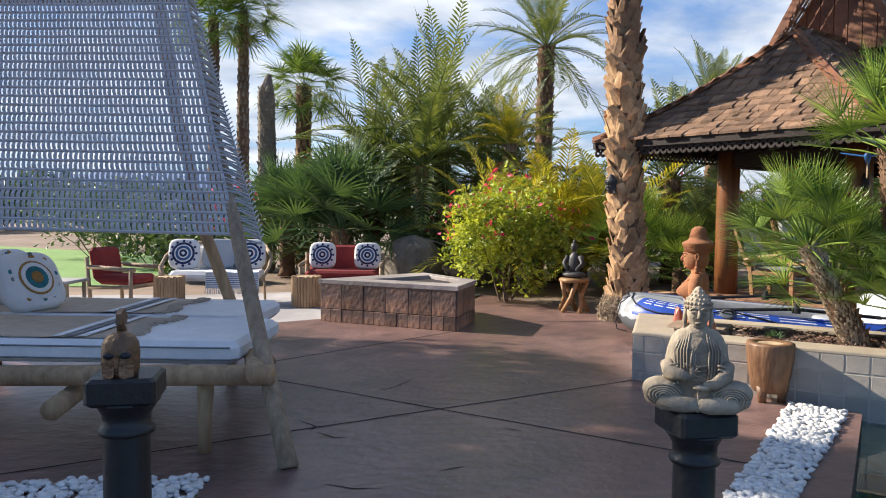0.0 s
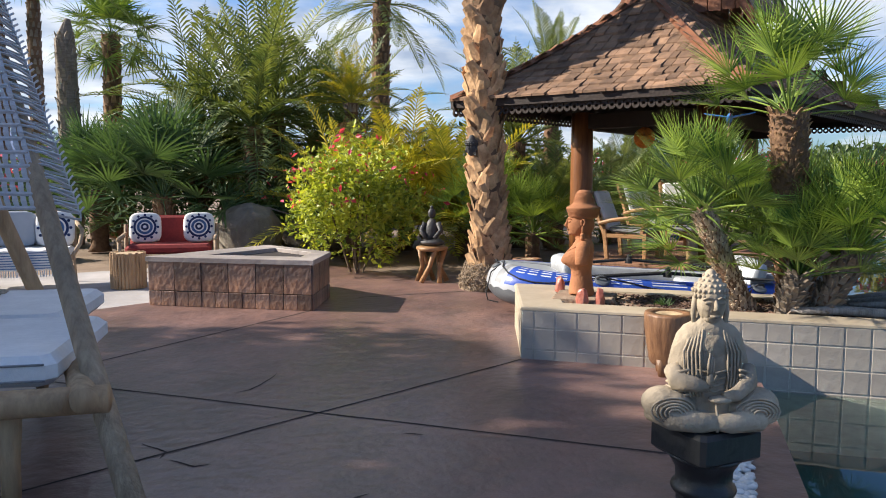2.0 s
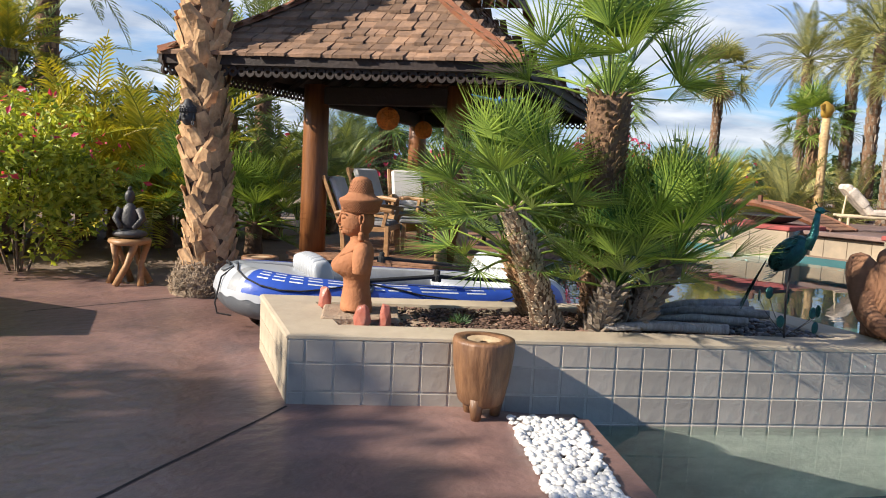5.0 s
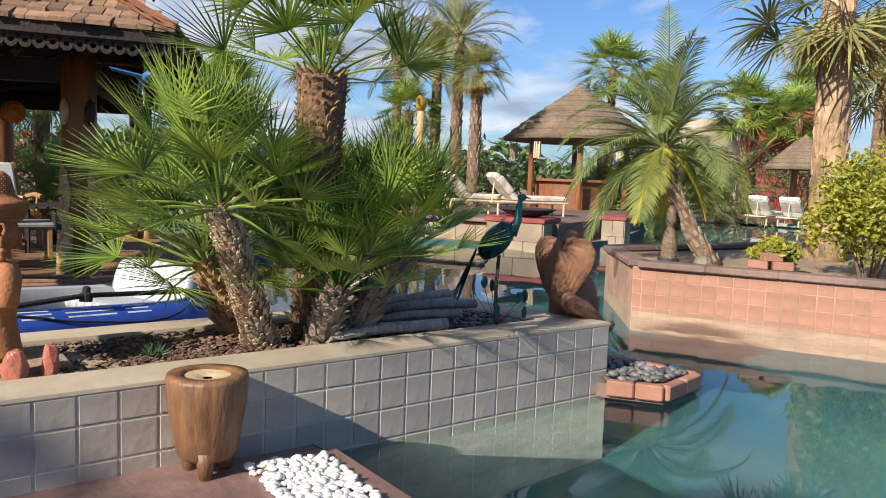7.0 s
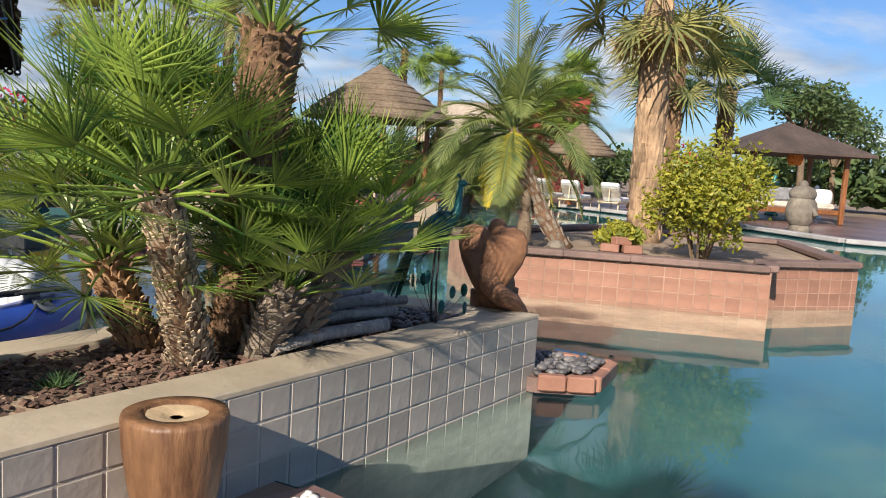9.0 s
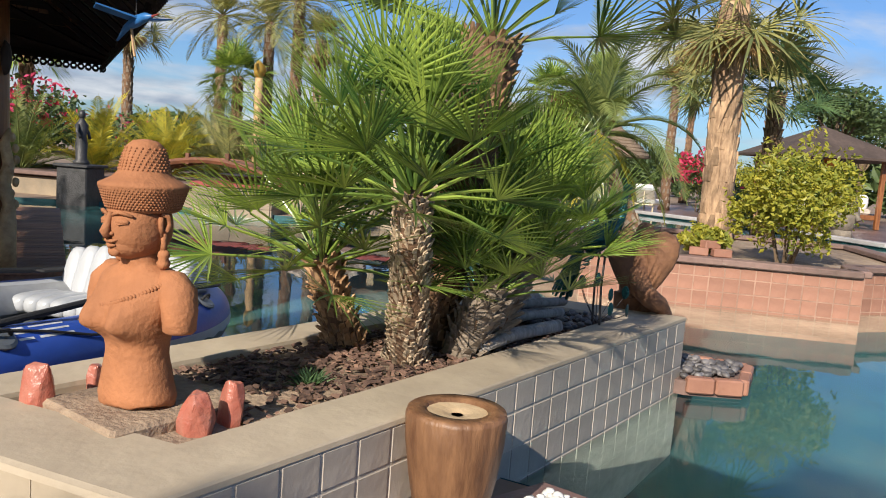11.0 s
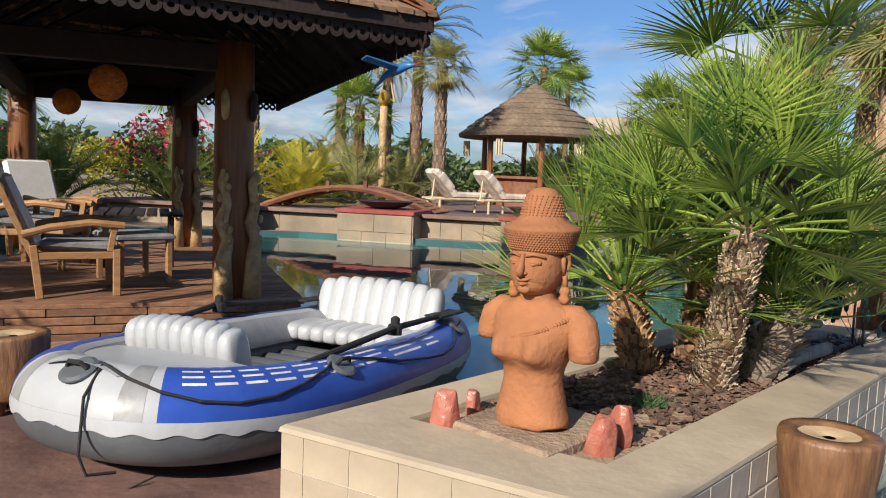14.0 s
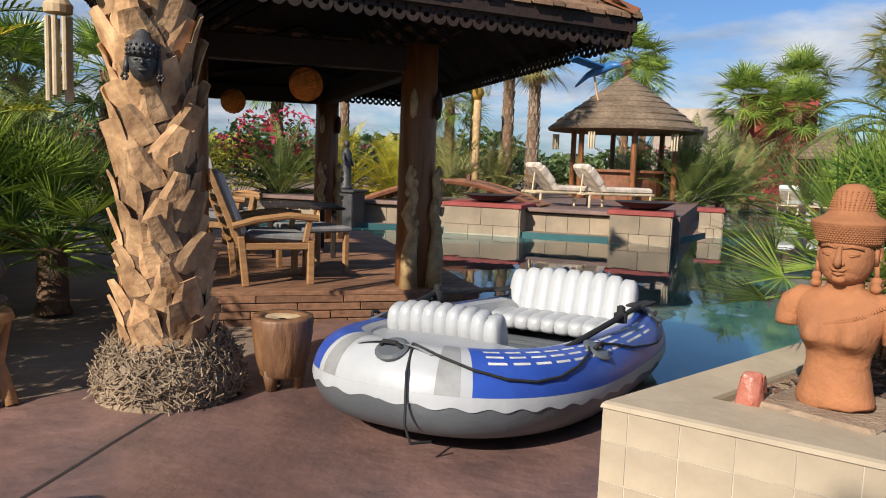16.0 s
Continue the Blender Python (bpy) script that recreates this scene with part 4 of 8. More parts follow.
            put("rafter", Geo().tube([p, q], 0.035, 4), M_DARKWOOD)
    # round columns on squared blocks
    for x, y in COLS:
        g = Geo()
        g.lathe([(0.155, 0.2), (0.155, 0.9), (0.15, 1.7), (0.147, 2.2)], (x, y, 0), 22)
        put("column", g, M_WOOD, smooth=True)
    # platform: planked floor over a boarded skirt
    p0, p1 = Vector((3.98, 10.86)), Vector((5.26, 9.03))
    d = (p1 - p0).normalized()
    o = Vector((-d[1], d[0]))
    ln = (p1 - p0).length + 0.0
    g = Geo()
    nb = 34
    for k in range(nb):
        w = 5.3 / nb
        c = p0 + d * (ln / 2) + o * (w * (k + 0.5))
        g = Geo().box((c[0], c[1], 0.215), (ln + 0.3 + rng.uniform(-0.01, 0.01), w - 0.008, 0.035), Matrix.Rotation(math.atan2(d[1], d[0]), 3, "Z"), 0.004)
        put("floor_plank", g, M_DECKWOOD)
    g = Geo()
    for k in range(4):
        z = 0.17 - 0.062 * k
        for a, b, ot in ((p0 - d * 0.12, p1 + d * 0.12, -o), (p1 + d * 0.12, p1 + d * 0.12 + o * 5.2, d)):
            dd = (b - a)
            seg, x = dd.length, 0.0
            while x < seg:
                w = min(rng.uniform(0.35, 0.8), seg - x)
                c = a + dd.normalized() * (x + w / 2) - ot * (0.02 + rng.uniform(-0.006, 0.006))
                g = Geo().box((c[0], c[1], z), (w - 0.006, 0.03, 0.055), Matrix.Rotation(math.atan2(dd[1], dd[0]), 3, "Z"), 0.004)
                put("skirt_board", g, M_DECKWOOD)
                x += w
    g = Geo()
    q = [p0 + o * 0.06, p1 + o * 0.06, p1 + o * 5.1, p0 + o * 5.1]
    g.prism([tuple(v) for v in q], -1.2, 0.19)
    put("base", g, M_PALECON)


build_pavilion()


# ---- fire pit ----
PIT = [(-1.16, 9.36), (0.47, 8.67), (0.68, 9.5), (0.02, 10.5)]


def build_pit():
    rng = random.Random(8)
    t = thing("fire_pit", "raised slate-tiled fire pit with triangular burner opening", "fire pit", Matrix.Translation((0, 9.4, 0)))
    g = Geo().prism([(x, y - 9.4) for x, y in PIT], 0.0, 0.462)
    part("core", g, M_JOINT, t)
    n = len(PIT)
    made = 0
    for i in range(n):
        a, b = Vector(PIT[i]), Vector(PIT[(i + 1) % n])
        d = (b - a).normalized()
        out = Vector((d[1], -d[0]))
        ln = (b - a).length
        k = max(2, round(ln / 0.31))
        for r, (z0, z1) in enumerate(((0.0, 0.155), (0.158, 0.458))):
            kk = k * 2 if r == 0 else k
            for j in range(kk):
                w = ln / kk - 0.006
                c = a + d * (ln * (j + 0.5) / kk) + out * (0.004 + rng.uniform(0, 0.004))
                gg = Geo().box((0, 0, 0), (w, 0.016, z1 - z0 - 0.004), None, 0.003)
                ob = part("slate_tile", gg, M_SLATE, t)
                ob.matrix_basis = Matrix.Translation((c[0], c[1] - 9.4, (z0 + z1) / 2)) @ Matrix.Rotation(math.atan2(d[1], d[0]), 4, "Z")
    # flat top with the burner opening
    c = sum((Vector(p) for p in PIT), Vector((0, 0))) / n
    outer = [tuple(Vector(p) + (Vector(p) - c).normalized() * 0.03) for p in PIT]
    inner = [tuple(c + (Vector(p) - c) * 0.58 + Vector((0.1, 0.0))) for p in PIT]
    g = Geo()
    cap_ring(g, [(x, y - 9.4) for x, y in outer], [(x, y - 9.4) for x, y in inner], 0.455, 0.505, 0.006)
    part("top_slab", g, mat("slate coping", (0.44, 0.38, 0.35), (0.30, 0.26, 0.24), 5, 0.5, 0.3), t)
    g = Geo().prism([(x, y - 9.4) for x, y in inner], 0.40, 0.435)
    part("burner_bed", g, M_ROCKRED, t)


build_pit()


# ---- potted stump stools, bust, rocks ----
def stump_stool(base, h, r, label, seed):
    """A stool carved from a log, swelling upwards on short feet, with a pale hollowed top."""
    t = thing("stump_stool", label, "stump stool", Matrix.Translation(base) @ Matrix.Rotation(seed * 1.3, 4, "Z"))
    g = Geo()
    g.lathe([(r * 0.62, 0.07), (r * 0.74, 0.09), (r * 0.86, h * 0.45), (r * 0.97, h * 0.75), (r, h * 0.96), (r * 0.97, h), (r * 0.62, h), (r * 0.58, h - 0.02), (r * 0.2, h - 0.025)], (0, 0, 0), 28, None, 0.02, seed)
    part("body", g, M_STUMP, t, smooth=True)
    g = Geo().lathe([(r * 0.6, h - 0.02), (r * 0.58, h - 0.008), (r * 0.3, h - 0.012), (r * 0.12, h - 0.02)], (0, 0, 0), 22, None, 0.06, seed + 3)
    part("cut_top", g, M_STUMPTOP, t, "pale sawn hollow top")
    for k in range(3):
        a = k * 2.094 + 0.4
        g = Geo().tube([(r * 0.5 * math.cos(a), r * 0.5 * math.sin(a), 0.0), (r * 0.55 * math.cos(a), r * 0.55 * math.sin(a), 0.12)], [r * 0.16, r * 0.26], 8)
        part("foot", g, M_STUMP, t, smooth=True)
    return t


stump_stool((2.70, 5.74, 0), 0.42, 0.165, "reddish brown log stool with pale hollowed top", 1)
stump_stool((2.93, 9.36, 0), 0.40, 0.17, "pale log stool with cracked hollowed top", 2)


def build_bust():
    """Clay torso with a crowned head: one plain mesh, facing -y."""
    g = Geo()
    # torso profile: height, half width, half depth, forward shift
    prof = [(0.0, 0.138, 0.100, 0.0), (0.02, 0.142, 0.103, 0.0), (0.08, 0.128, 0.095, 0.002), (0.16, 0.112, 0.084, 0.004), (0.20, 0.115, 0.084, 0.004), (0.26, 0.135, 0.092, 0.004),
            (0.32, 0.158, 0.096, 0.0), (0.37, 0.176, 0.092, -0.006), (0.405, 0.178, 0.082, -0.010), (0.43, 0.145, 0.070, -0.012), (0.445, 0.095, 0.062, -0.010), (0.458, 0.066, 0.060, -0.004), (0.50, 0.062, 0.062, 0.0)]
    n, m = 56, 60
    vs = []
    for j in range(m + 1):
        z = 0.50 * j / m
        k = max(i for i in range(len(prof) - 1) if prof[i][0] <= z + 1e-9)
        a0, a1 = prof[k], prof[k + 1]
        f = min(1.0, (z - a0[0]) / (a1[0] - a0[0]))
        f = f * f * (3 - 2 * f) * 0.5 + f * 0.5
        hw, hd, sh = (a0[q] + (a1[q] - a0[q]) * f for q in (1, 2, 3))
        for i in range(n):
            a = 2 * math.pi * i / n
            ca, sa = math.cos(a), math.sin(a)
            x = math.copysign(abs(ca) ** 0.9, ca) * hw
            y = -(math.copysign(abs(sa) ** 0.9, sa) * hd + sh)
            if sa > 0:
                for c in (-0.073, 0.073):
                    dz = (z - 0.272) / (0.042 if z < 0.272 else 0.085)
                    y -= 0.080 * math.exp(-((x - c) / 0.056) ** 2 - dz * dz)
                y += 0.006 * math.exp(-(x / 0.02) ** 2) * (0.1 < z < 0.2)
            lip = 0.016 * math.sin(2 * a + 0.6) + 0.008 * math.sin(5 * a) if j == 0 else 0
            vs.append((x, y, z + lip))
    fs = [(j * n + i, (j + 1) * n + i, (j + 1) * n + (i + 1) % n, j * n + (i + 1) % n) for j in range(m) for i in range(n)]
    g.add(vs, fs + [tuple(range(n))])
    for s in (-1, 1):
        low = 0.258 if s > 0 else 0.285
        g.tube([(s * 0.09, 0.012, 0.412), (s * 0.142, 0.010, 0.398), (s * 0.176, 0.008, 0.370), (s * 0.190, 0.004, 0.325), (s * 0.195, 0.0, low + 0.006), (s * 0.195, 0.0, low)], [0.035, 0.055, 0.060, 0.056, 0.051, 0.044], 20, 0.012)
    g.ball((0, -0.062, 0.165), (0.007, 0.006, 0.007), 6, 5)
    # head: full cheeks, small chin, closed eyes and a faint smile
    g.ball((0, -0.012, 0.575), (0.096, 0.108, 0.110), 32, 22, None, 0, 0, 0.94)
    g.ball((0, -0.040, 0.522), (0.072, 0.072, 0.052), 22, 14)
    g.ball((0, -0.098, 0.497), (0.026, 0.016, 0.016), 12, 8)
    g.tube([(0, -0.112, 0.622), (0, -0.124, 0.588), (0, -0.134, 0.562), (0, -0.126, 0.552), (0, -0.112, 0.55)], [0.008, 0.011, 0.0155, 0.014, 0.006], 12)
    for s in (-1, 1):
        g.ball((s * 0.013, -0.118, 0.556), (0.010, 0.009, 0.007), 8, 6)
        g.ball((s * 0.040, -0.102, 0.594), (0.027, 0.013, 0.0115), 14, 8, rot(0, 0, s * 14))
        g.tube([(s * 0.014, -0.110, 0.590), (s * 0.040, -0.115, 0.586), (s * 0.064, -0.098, 0.590)], [0.002, 0.0035, 0.002], 6)
        g.tube([(s * 0.010, -0.116, 0.613), (s * 0.040, -0.113, 0.624), (s * 0.074, -0.088, 0.612)], [0.005, 0.007, 0.004], 8)
        g.tube([(0, -0.119, 0.531), (s * 0.016, -0.117, 0.533), (s * 0.034, -0.105, 0.540)], [0.0065, 0.006, 0.002], 8)
        # ear with a long lobe and drop earring
        g.tube([(s * 0.098, -0.004, 0.622), (s * 0.107, 0.014, 0.616), (s * 0.108, 0.022, 0.592), (s * 0.104, 0.012, 0.568), (s * 0.101, 0.0, 0.553), (s * 0.100, -0.006, 0.585), (s * 0.099, -0.006, 0.612)], 0.0085, 8)
        g.tube([(s * 0.101, 0.004, 0.56), (s * 0.104, 0.004, 0.530), (s * 0.104, 0.004, 0.508)], [0.010, 0.009, 0.011], 8)
        g.lathe([(0.006, 0.445), (0.018, 0.452), (0.022, 0.468), (0.015, 0.480), (0.020, 0.488), (0.017, 0.502), (0.008, 0.510)], (s * 0.105, 0.004, 0), 12)
    g.tube([(-0.022, -0.110, 0.520), (0, -0.1165, 0.517), (0.022, -0.110, 0.520)], [0.003, 0.0075, 0.003], 8)
    # wide flaring cap of curls with a blunt cone above
    g.lathe([(0.098, 0.622), (0.111, 0.628), (0.120, 0.655), (0.131, 0.685), (0.139, 0.702), (0.137, 0.710), (0.120, 0.719), (0.097, 0.731), (0.081, 0.748), (0.074, 0.774), (0.068, 0.802), (0.057, 0.830), (0.038, 0.847), (0.006, 0.853)], (0, 0.004, 0), 44)
    for k in range(9):
        z = 0.636 + 0.0082 * k
        r = 0.1135 + 0.0027 * k
        for i in range(68):
            a = 6.2832 * (i + 0.5 * (k % 2)) / 68
            g.ball((r * math.cos(a), 0.004 + r * math.sin(a), z), 0.0042, 5, 4)
    for k in range(8):
        q = 34 - 2 * k
        r = 0.0785 - 0.0019 * k - 0.0001 * k * k
        for i in range(q):
            a = 6.2832 * (i + 0.5 * (k % 2)) / q
            g.ball((r * math.cos(a), 0.004 + r * math.sin(a), 0.756 + 0.0095 * k), 0.0042, 5, 4)
    # twisted sash slung across the chest from one shoulder
    for i in range(26):
        k = i / 25
        x, z = -0.03 + 0.185 * k, 0.325 + 0.082 * k - 0.014 * math.sin(math.pi * k)
        hw, hd = (0.16, 0.096) if z < 0.37 else (0.178, 0.086)
        y = -hd * (1 - min(0.98, abs(x) / hw) ** 2.1) ** 0.5 + 0.006
        for c in (-0.073, 0.073):
            y -= 0.080 * math.exp(-((x - c) / 0.056) ** 2 - ((z - 0.272) / 0.085) ** 2)
        g.ball((x, y - 0.001, z), (0.0095, 0.007, 0.005), 6, 5, rot(0, 45, 0))
    ob = part("bust_statue", g, M_TERRA, None, "", True)
    ob.matrix_world = Matrix.Translation((2.495, 6.745, 0.402)) @ Matrix.Rotation(radians(-114), 4, "Z") @ Matrix.Scale(0.96, 4)
    tagged(ob, "armless terracotta torso statue with beaded crown standing on soil", "statue")
    # rough concrete slab the torso stands on
    g = Geo().box((0, 0, -0.035), (0.47, 0.42, 0.07), None, 0.012)
    st = part("concrete_slab", g, M_SOIL)
    st.matrix_world = Matrix.Translation((2.52, 6.73, 0.396)) @ Matrix.Rotation(math.atan2(U[1], U[0]), 4, "Z")
    tagged(st, "rough sandy concrete slab under the torso statue", "slab")


build_bust()


def rock(c, r, seed, label="jagged red quartz rock standing on the planter bed", name="rock", material=None, sharp=True):
    """A broken stone: the hull of a few corners, tapering upwards when sharp."""
    rng = random.Random(seed)
    bm = bmesh.new()
    if sharp:
        for z, k, n in ((0.0, 1.0, 6), (0.55, 0.95, 5), (1.1, 0.82, 5), (1.5, 0.60, 5)):
            for i in range(n):
                a = 6.2832 * (i + rng.uniform(-0.3, 0.3)) / n
                q = k * rng.uniform(0.75, 1.1)
                bm.verts.new((r[0] * q * math.cos(a) + 0.2 * r[0] * z * rng.uniform(-0.3, 0.6), r[1] * q * math.sin(a), r[2] * (z + (rng.uniform(-0.16, 0.12) if z else 0))))
    else:
        for i in range(60):
            d = Vector((rng.gauss(0, 1), rng.gauss(0, 1), rng.gauss(0, 1))).normalized() * rng.uniform(0.88, 1.05)
            bm.verts.new((d[0] * r[0], d[1] * r[1], max(0, d[2] * 0.9 + 0.58) * r[2]))
    got = bmesh.ops.convex_hull(bm, input=bm.verts[:])
    bmesh.ops.delete(bm, geom=[v for v in got["geom_interior"] if isinstance(v, bmesh.types.BMVert)], context="VERTS")
    bmesh.ops.bevel(bm, geom=bm.edges[:], offset=0.05 * r[0], segments=1, affect="EDGES")
    me = bpy.data.meshes.new(name)
    bm.to_mesh(me)
    bm.free()
    me.materials.append(material or M_ROCKRED)
    ob = new(name, me)
    ob.location = c
    ob.rotation_euler = (0, 0, rng.uniform(0, 6.28))
    return tagged(ob, label, "rock")


for k, (x, y, rr) in enumerate(((2.43, 7.04, (0.062, 0.048, 0.098)), (2.40, 6.50, (0.062, 0.048, 0.090)), (2.52, 6.44, (0.052, 0.042, 0.095)), (2.66, 6.99, (0.04, 0.035, 0.06)))):
    rock((x, y, 0.345), rr, 20 + k)


# ---- inflatable boat ----
def build_boat():
    """A two-seat inflatable: tube ring with rising ends, bow cover, seats, oars and grab line."""
    t = thing("inflatable_boat", "blue and grey inflatable dinghy beached beside the planter", "boat", Matrix.Translation((2.20, 8.48, 0.065)) @ Matrix.Rotation(radians(-8.6), 4, "Z") @ Matrix.Rotation(radians(3.6), 4, "Y"))
    L, W = 3.2, 1.5
    R = 0.19

    def spine(f):
        a = 2 * math.pi * f
        ca, sa = math.cos(a), math.sin(a)
        ex = 0.72
        x = L / 2 - (L / 2 - R) * math.copysign(abs(ca) ** ex, ca)
        y = (W / 2 - R) * math.copysign(abs(sa) ** ex, sa)
        z = R + 0.0 + 0.05 * max(0, (1.0 - x) / 1.0) ** 1.6 + 0.08 * max(0, (x - 2.3) / 0.8) ** 1.6
        return Vector((x, y, z))

    NF, NA = 120, 48
    rings = []
    for i in range(NF):
        f = i / NF
        p, q, q0 = spine(f), spine((f + 0.004) % 1), spine((f - 0.004) % 1)
        d = (q - q0).normalized()
        out = d.cross(Vector((0, 0, 1))).normalized()
        up = out.cross(d).normalized()
        if up[2] < 0:
            up = -up
        cen = Vector((L / 2, 0, p[2]))
        if (p - cen).dot(out) < 0:
            out = -out
        rings.append([p + (out * math.cos(2 * math.pi * k / NA) + up * math.sin(2 * math.pi * k / NA)) * R for k in range(NA)])

    def patch(ks, fr, name, m, lift=0.0, label=""):
        """Faces of the tube between rings in fr and between angle steps in ks."""
        g = Geo()
        i0, i1 = fr
        vs = []
        for i in range(i0, i1 + 1):
            p = spine((i % NF) / NF)
            for k in range(ks[0], ks[1] + 1):
                v = rings[i % NF][k % NA]
                vs.append(p + (v - p) * (1 + lift))
        w = ks[1] - ks[0] + 1
        g.add(vs, [(i * w + k, i * w + k + 1, (i + 1) * w + k + 1, (i + 1) * w + k) for i in range(i1 - i0) for k in range(w - 1)])
        return part(name, g, m, t, label, True)
    patch((23, 49), (0, NF), "hull_tube", M_PVCG)
    patch((1, 15), (0, NF), "side_tube", M_PVCW)
    patch((15, 24), (0, NF), "inner_tube", M_PVCM)
    g = Geo()
    vs = []
    nw = 360
    for i in range(nw + 1):
        f = (i % nw) / nw * NF
        i0 = int(f)
        p = spine(f / NF)
        for k, lift in ((1, 1.012), (0, 1.025), (-1, 1.03)):
            v = Vector(rings[i0][k % NA]).lerp(Vector(rings[(i0 + 1) % NF][k % NA]), f - i0)
            q = p + (v - p) * lift
            if k == -1:
                q.z += 0.008 * math.sin(i * 0.7) - 0.002
            vs.append(q)
    g.add(vs, [(i * 3 + k, i * 3 + k + 1, i * 3 + 4 + k, i * 3 + 3 + k) for i in range(nw) for k in (0, 1)])
    part("seam_skirt", g, M_PVCW, t, "pale wavy welded seam band", True)
    # blue panels along both sides, white bow with grey stripes
    for a, b, nm, mm in ((7, 50, "blue_panel", M_PVCB), (70, 113, "blue_panel", M_PVCB), (4, 6, "stripe", M_PVCM), (114, 116, "stripe", M_PVCM), (52, 54, "stripe", M_PVCM), (66, 68, "stripe", M_PVCM)):
        patch((1, 13), (a, b), nm, mm, 0.006)

    def on_tube(ff, kk, lift=1.012):
        i, k = int(math.floor(ff)), int(math.floor(kk))
        r0 = Vector(rings[i % NF][k % NA]).lerp(Vector(rings[i % NF][(k + 1) % NA]), kk - k)
        r1 = Vector(rings[(i + 1) % NF][k % NA]).lerp(Vector(rings[(i + 1) % NF][(k + 1) % NA]), kk - k)
        v = r0.lerp(r1, ff - i)
        p = spine((ff % NF) / NF)
        return p + (v - p) * lift

    def bar(f0, k0, f1, k1):
        g = Geo()
        m = 4
        vs = []
        for q in range(m + 1):
            vs += [on_tube(f0 + (f1 - f0) * q / m, k0), on_tube(f0 + (f1 - f0) * q / m, (k0 + k1) / 2), on_tube(f0 + (f1 - f0) * q / m, k1)]
        g.add(vs, [(q * 3 + w, q * 3 + w + 1, q * 3 + 4 + w, q * 3 + 3 + w) for q in range(m) for w in (0, 1)])
        part("mark", g, M_WHITE, t, "plain white block mark")
    # plain white bars in place of the printed name
    f = 111.4
    for q in range(10):
        w = 1.3 if q == 6 else 2.75
        bar(f, 9.9, f - w * 0.74, 10.5)
        bar(f, 8.35, f - w * 0.74, 8.85)
        bar(f, 6.75, f - w * 0.74, 7.3)
        f -= w
    # floor with ribs
    fl = part("floor", Geo().box((1.6, 0, 0.05), (2.3, 0.9, 0.06), None, 0.02), M_PVCG, t)
    for k in range(14):
        x = 0.55 + 0.16 * k
        part("rib", Geo().tube([(x, -0.44, 0.09), (x, 0.44, 0.09)], 0.085, 10), M_PVCG, fl, "", True)

    # seats: cushions and backrests of upright ribs
    def ribbed(c, w, h, th, m, name, n=9):
        pad = part(name, Geo().box(Vector(c) + m @ Vector((0, 0, h * 0.48)), (th * 0.9, w * 0.93, h * 0.86), m, 0.03), M_PVCW, t)
        for k in range(n):
            y = -w / 2 + w * (k + 0.5) / n
            hh = h * (1 - 0.10 * (abs(2 * (k + 0.5) / n - 1) ** 3))
            part("rib", Geo().ball(Vector(c) + m @ Vector((0, y, hh / 2)), (th, w / n * 0.66, hh / 2), 12, 10, m, 0, 0, 0.55), M_PVCW, pad, "", True)
    ribbed((2.5, 0, 0.17), 0.90, 0.47, 0.075, rot(0, 16, 0), "backrest")
    ribbed((2.06, 0, 0.27), 0.84, 0.40, 0.06, rot(0, 88, 0), "seat")
    ribbed((0.86, 0.1, 0.16), 0.62, 0.37, 0.085, rot(0, -16, 0), "backrest")
    # bow cover
    g = Geo()
    vs = []
    m = 12
    for i in range(m + 1):
        x = 0.10 + 0.56 * i / m
        hw = 0.5 * (W - 2 * R) * min(1, (1 - (1 - min(1, (x + 0.0) / 0.9)) ** 2.2)) + 0.05
        for j in range(m + 1):
            y = -hw + 2 * hw * j / m
            z = 0.40 - 0.05 * (x / 0.66) + 0.03 * (1 - (2 * j / m - 1) ** 2)
            vs.append((x, y, z))
    g.add(vs, [(i * (m + 1) + j, i * (m + 1) + j + 1, (i + 1) * (m + 1) + j + 1, (i + 1) * (m + 1) + j) for i in range(m) for j in range(m)])
    part("bow_cover", g, M_PVCW, t, "", True)
    # handle patches with a ring, oar locks, oars, grab line
    for f in (0.0, 0.80, 0.66, 0.20):
        p = spine(f)
        i = int(f * NF) % NF
        q = rings[i][8]
        e = (q - p).normalized()
        g = Geo()
        z = e.to_track_quat("Z", "Y").to_matrix()
        g.lathe([(0.075, 0), (0.075, 0.008), (0.06, 0.016), (0.02, 0.016)], p + e * R * 1.0, 18, z)
        h = part("line_patch", g, M_ROPE if f > 0.9 else M_PVCG, t)
        g = Geo()
        c = p + e * (R + 0.028)
        g.tube([c + z @ Vector((-0.05, 0, -0.01)), c + z @ Vector((-0.03, 0, 0.015)), c + z @ Vector((0.03, 0, 0.015)), c + z @ Vector((0.05, 0, -0.01))], 0.010, 6)
        part("grip", g, M_ROPE, t)
    for y0 in (-1, 1):
        g = Geo()
        pts = [(0.75, y0 * 0.52, 0.36), (1.6, y0 * 0.60, 0.46), (2.4, y0 * 0.52, 0.44)]
        g.tube(pts, 0.017, 8)
        g.box((2.55, y0 * 0.5, 0.44), (0.42, 0.12, 0.015), None, 0.006)
        part("oar", g, M_ROPE, t)
        g = Geo().lathe([(0.04, 0), (0.04, 0.05), (0.025, 0.06), (0.025, 0.09), (0.01, 0.1)], (1.62, y0 * 0.59, 0.42), 12)
        part("oar_lock", g, M_ROPE, t)
    g = Geo()
    pts = []
    anchors = [0.999, 0.80, 0.66]
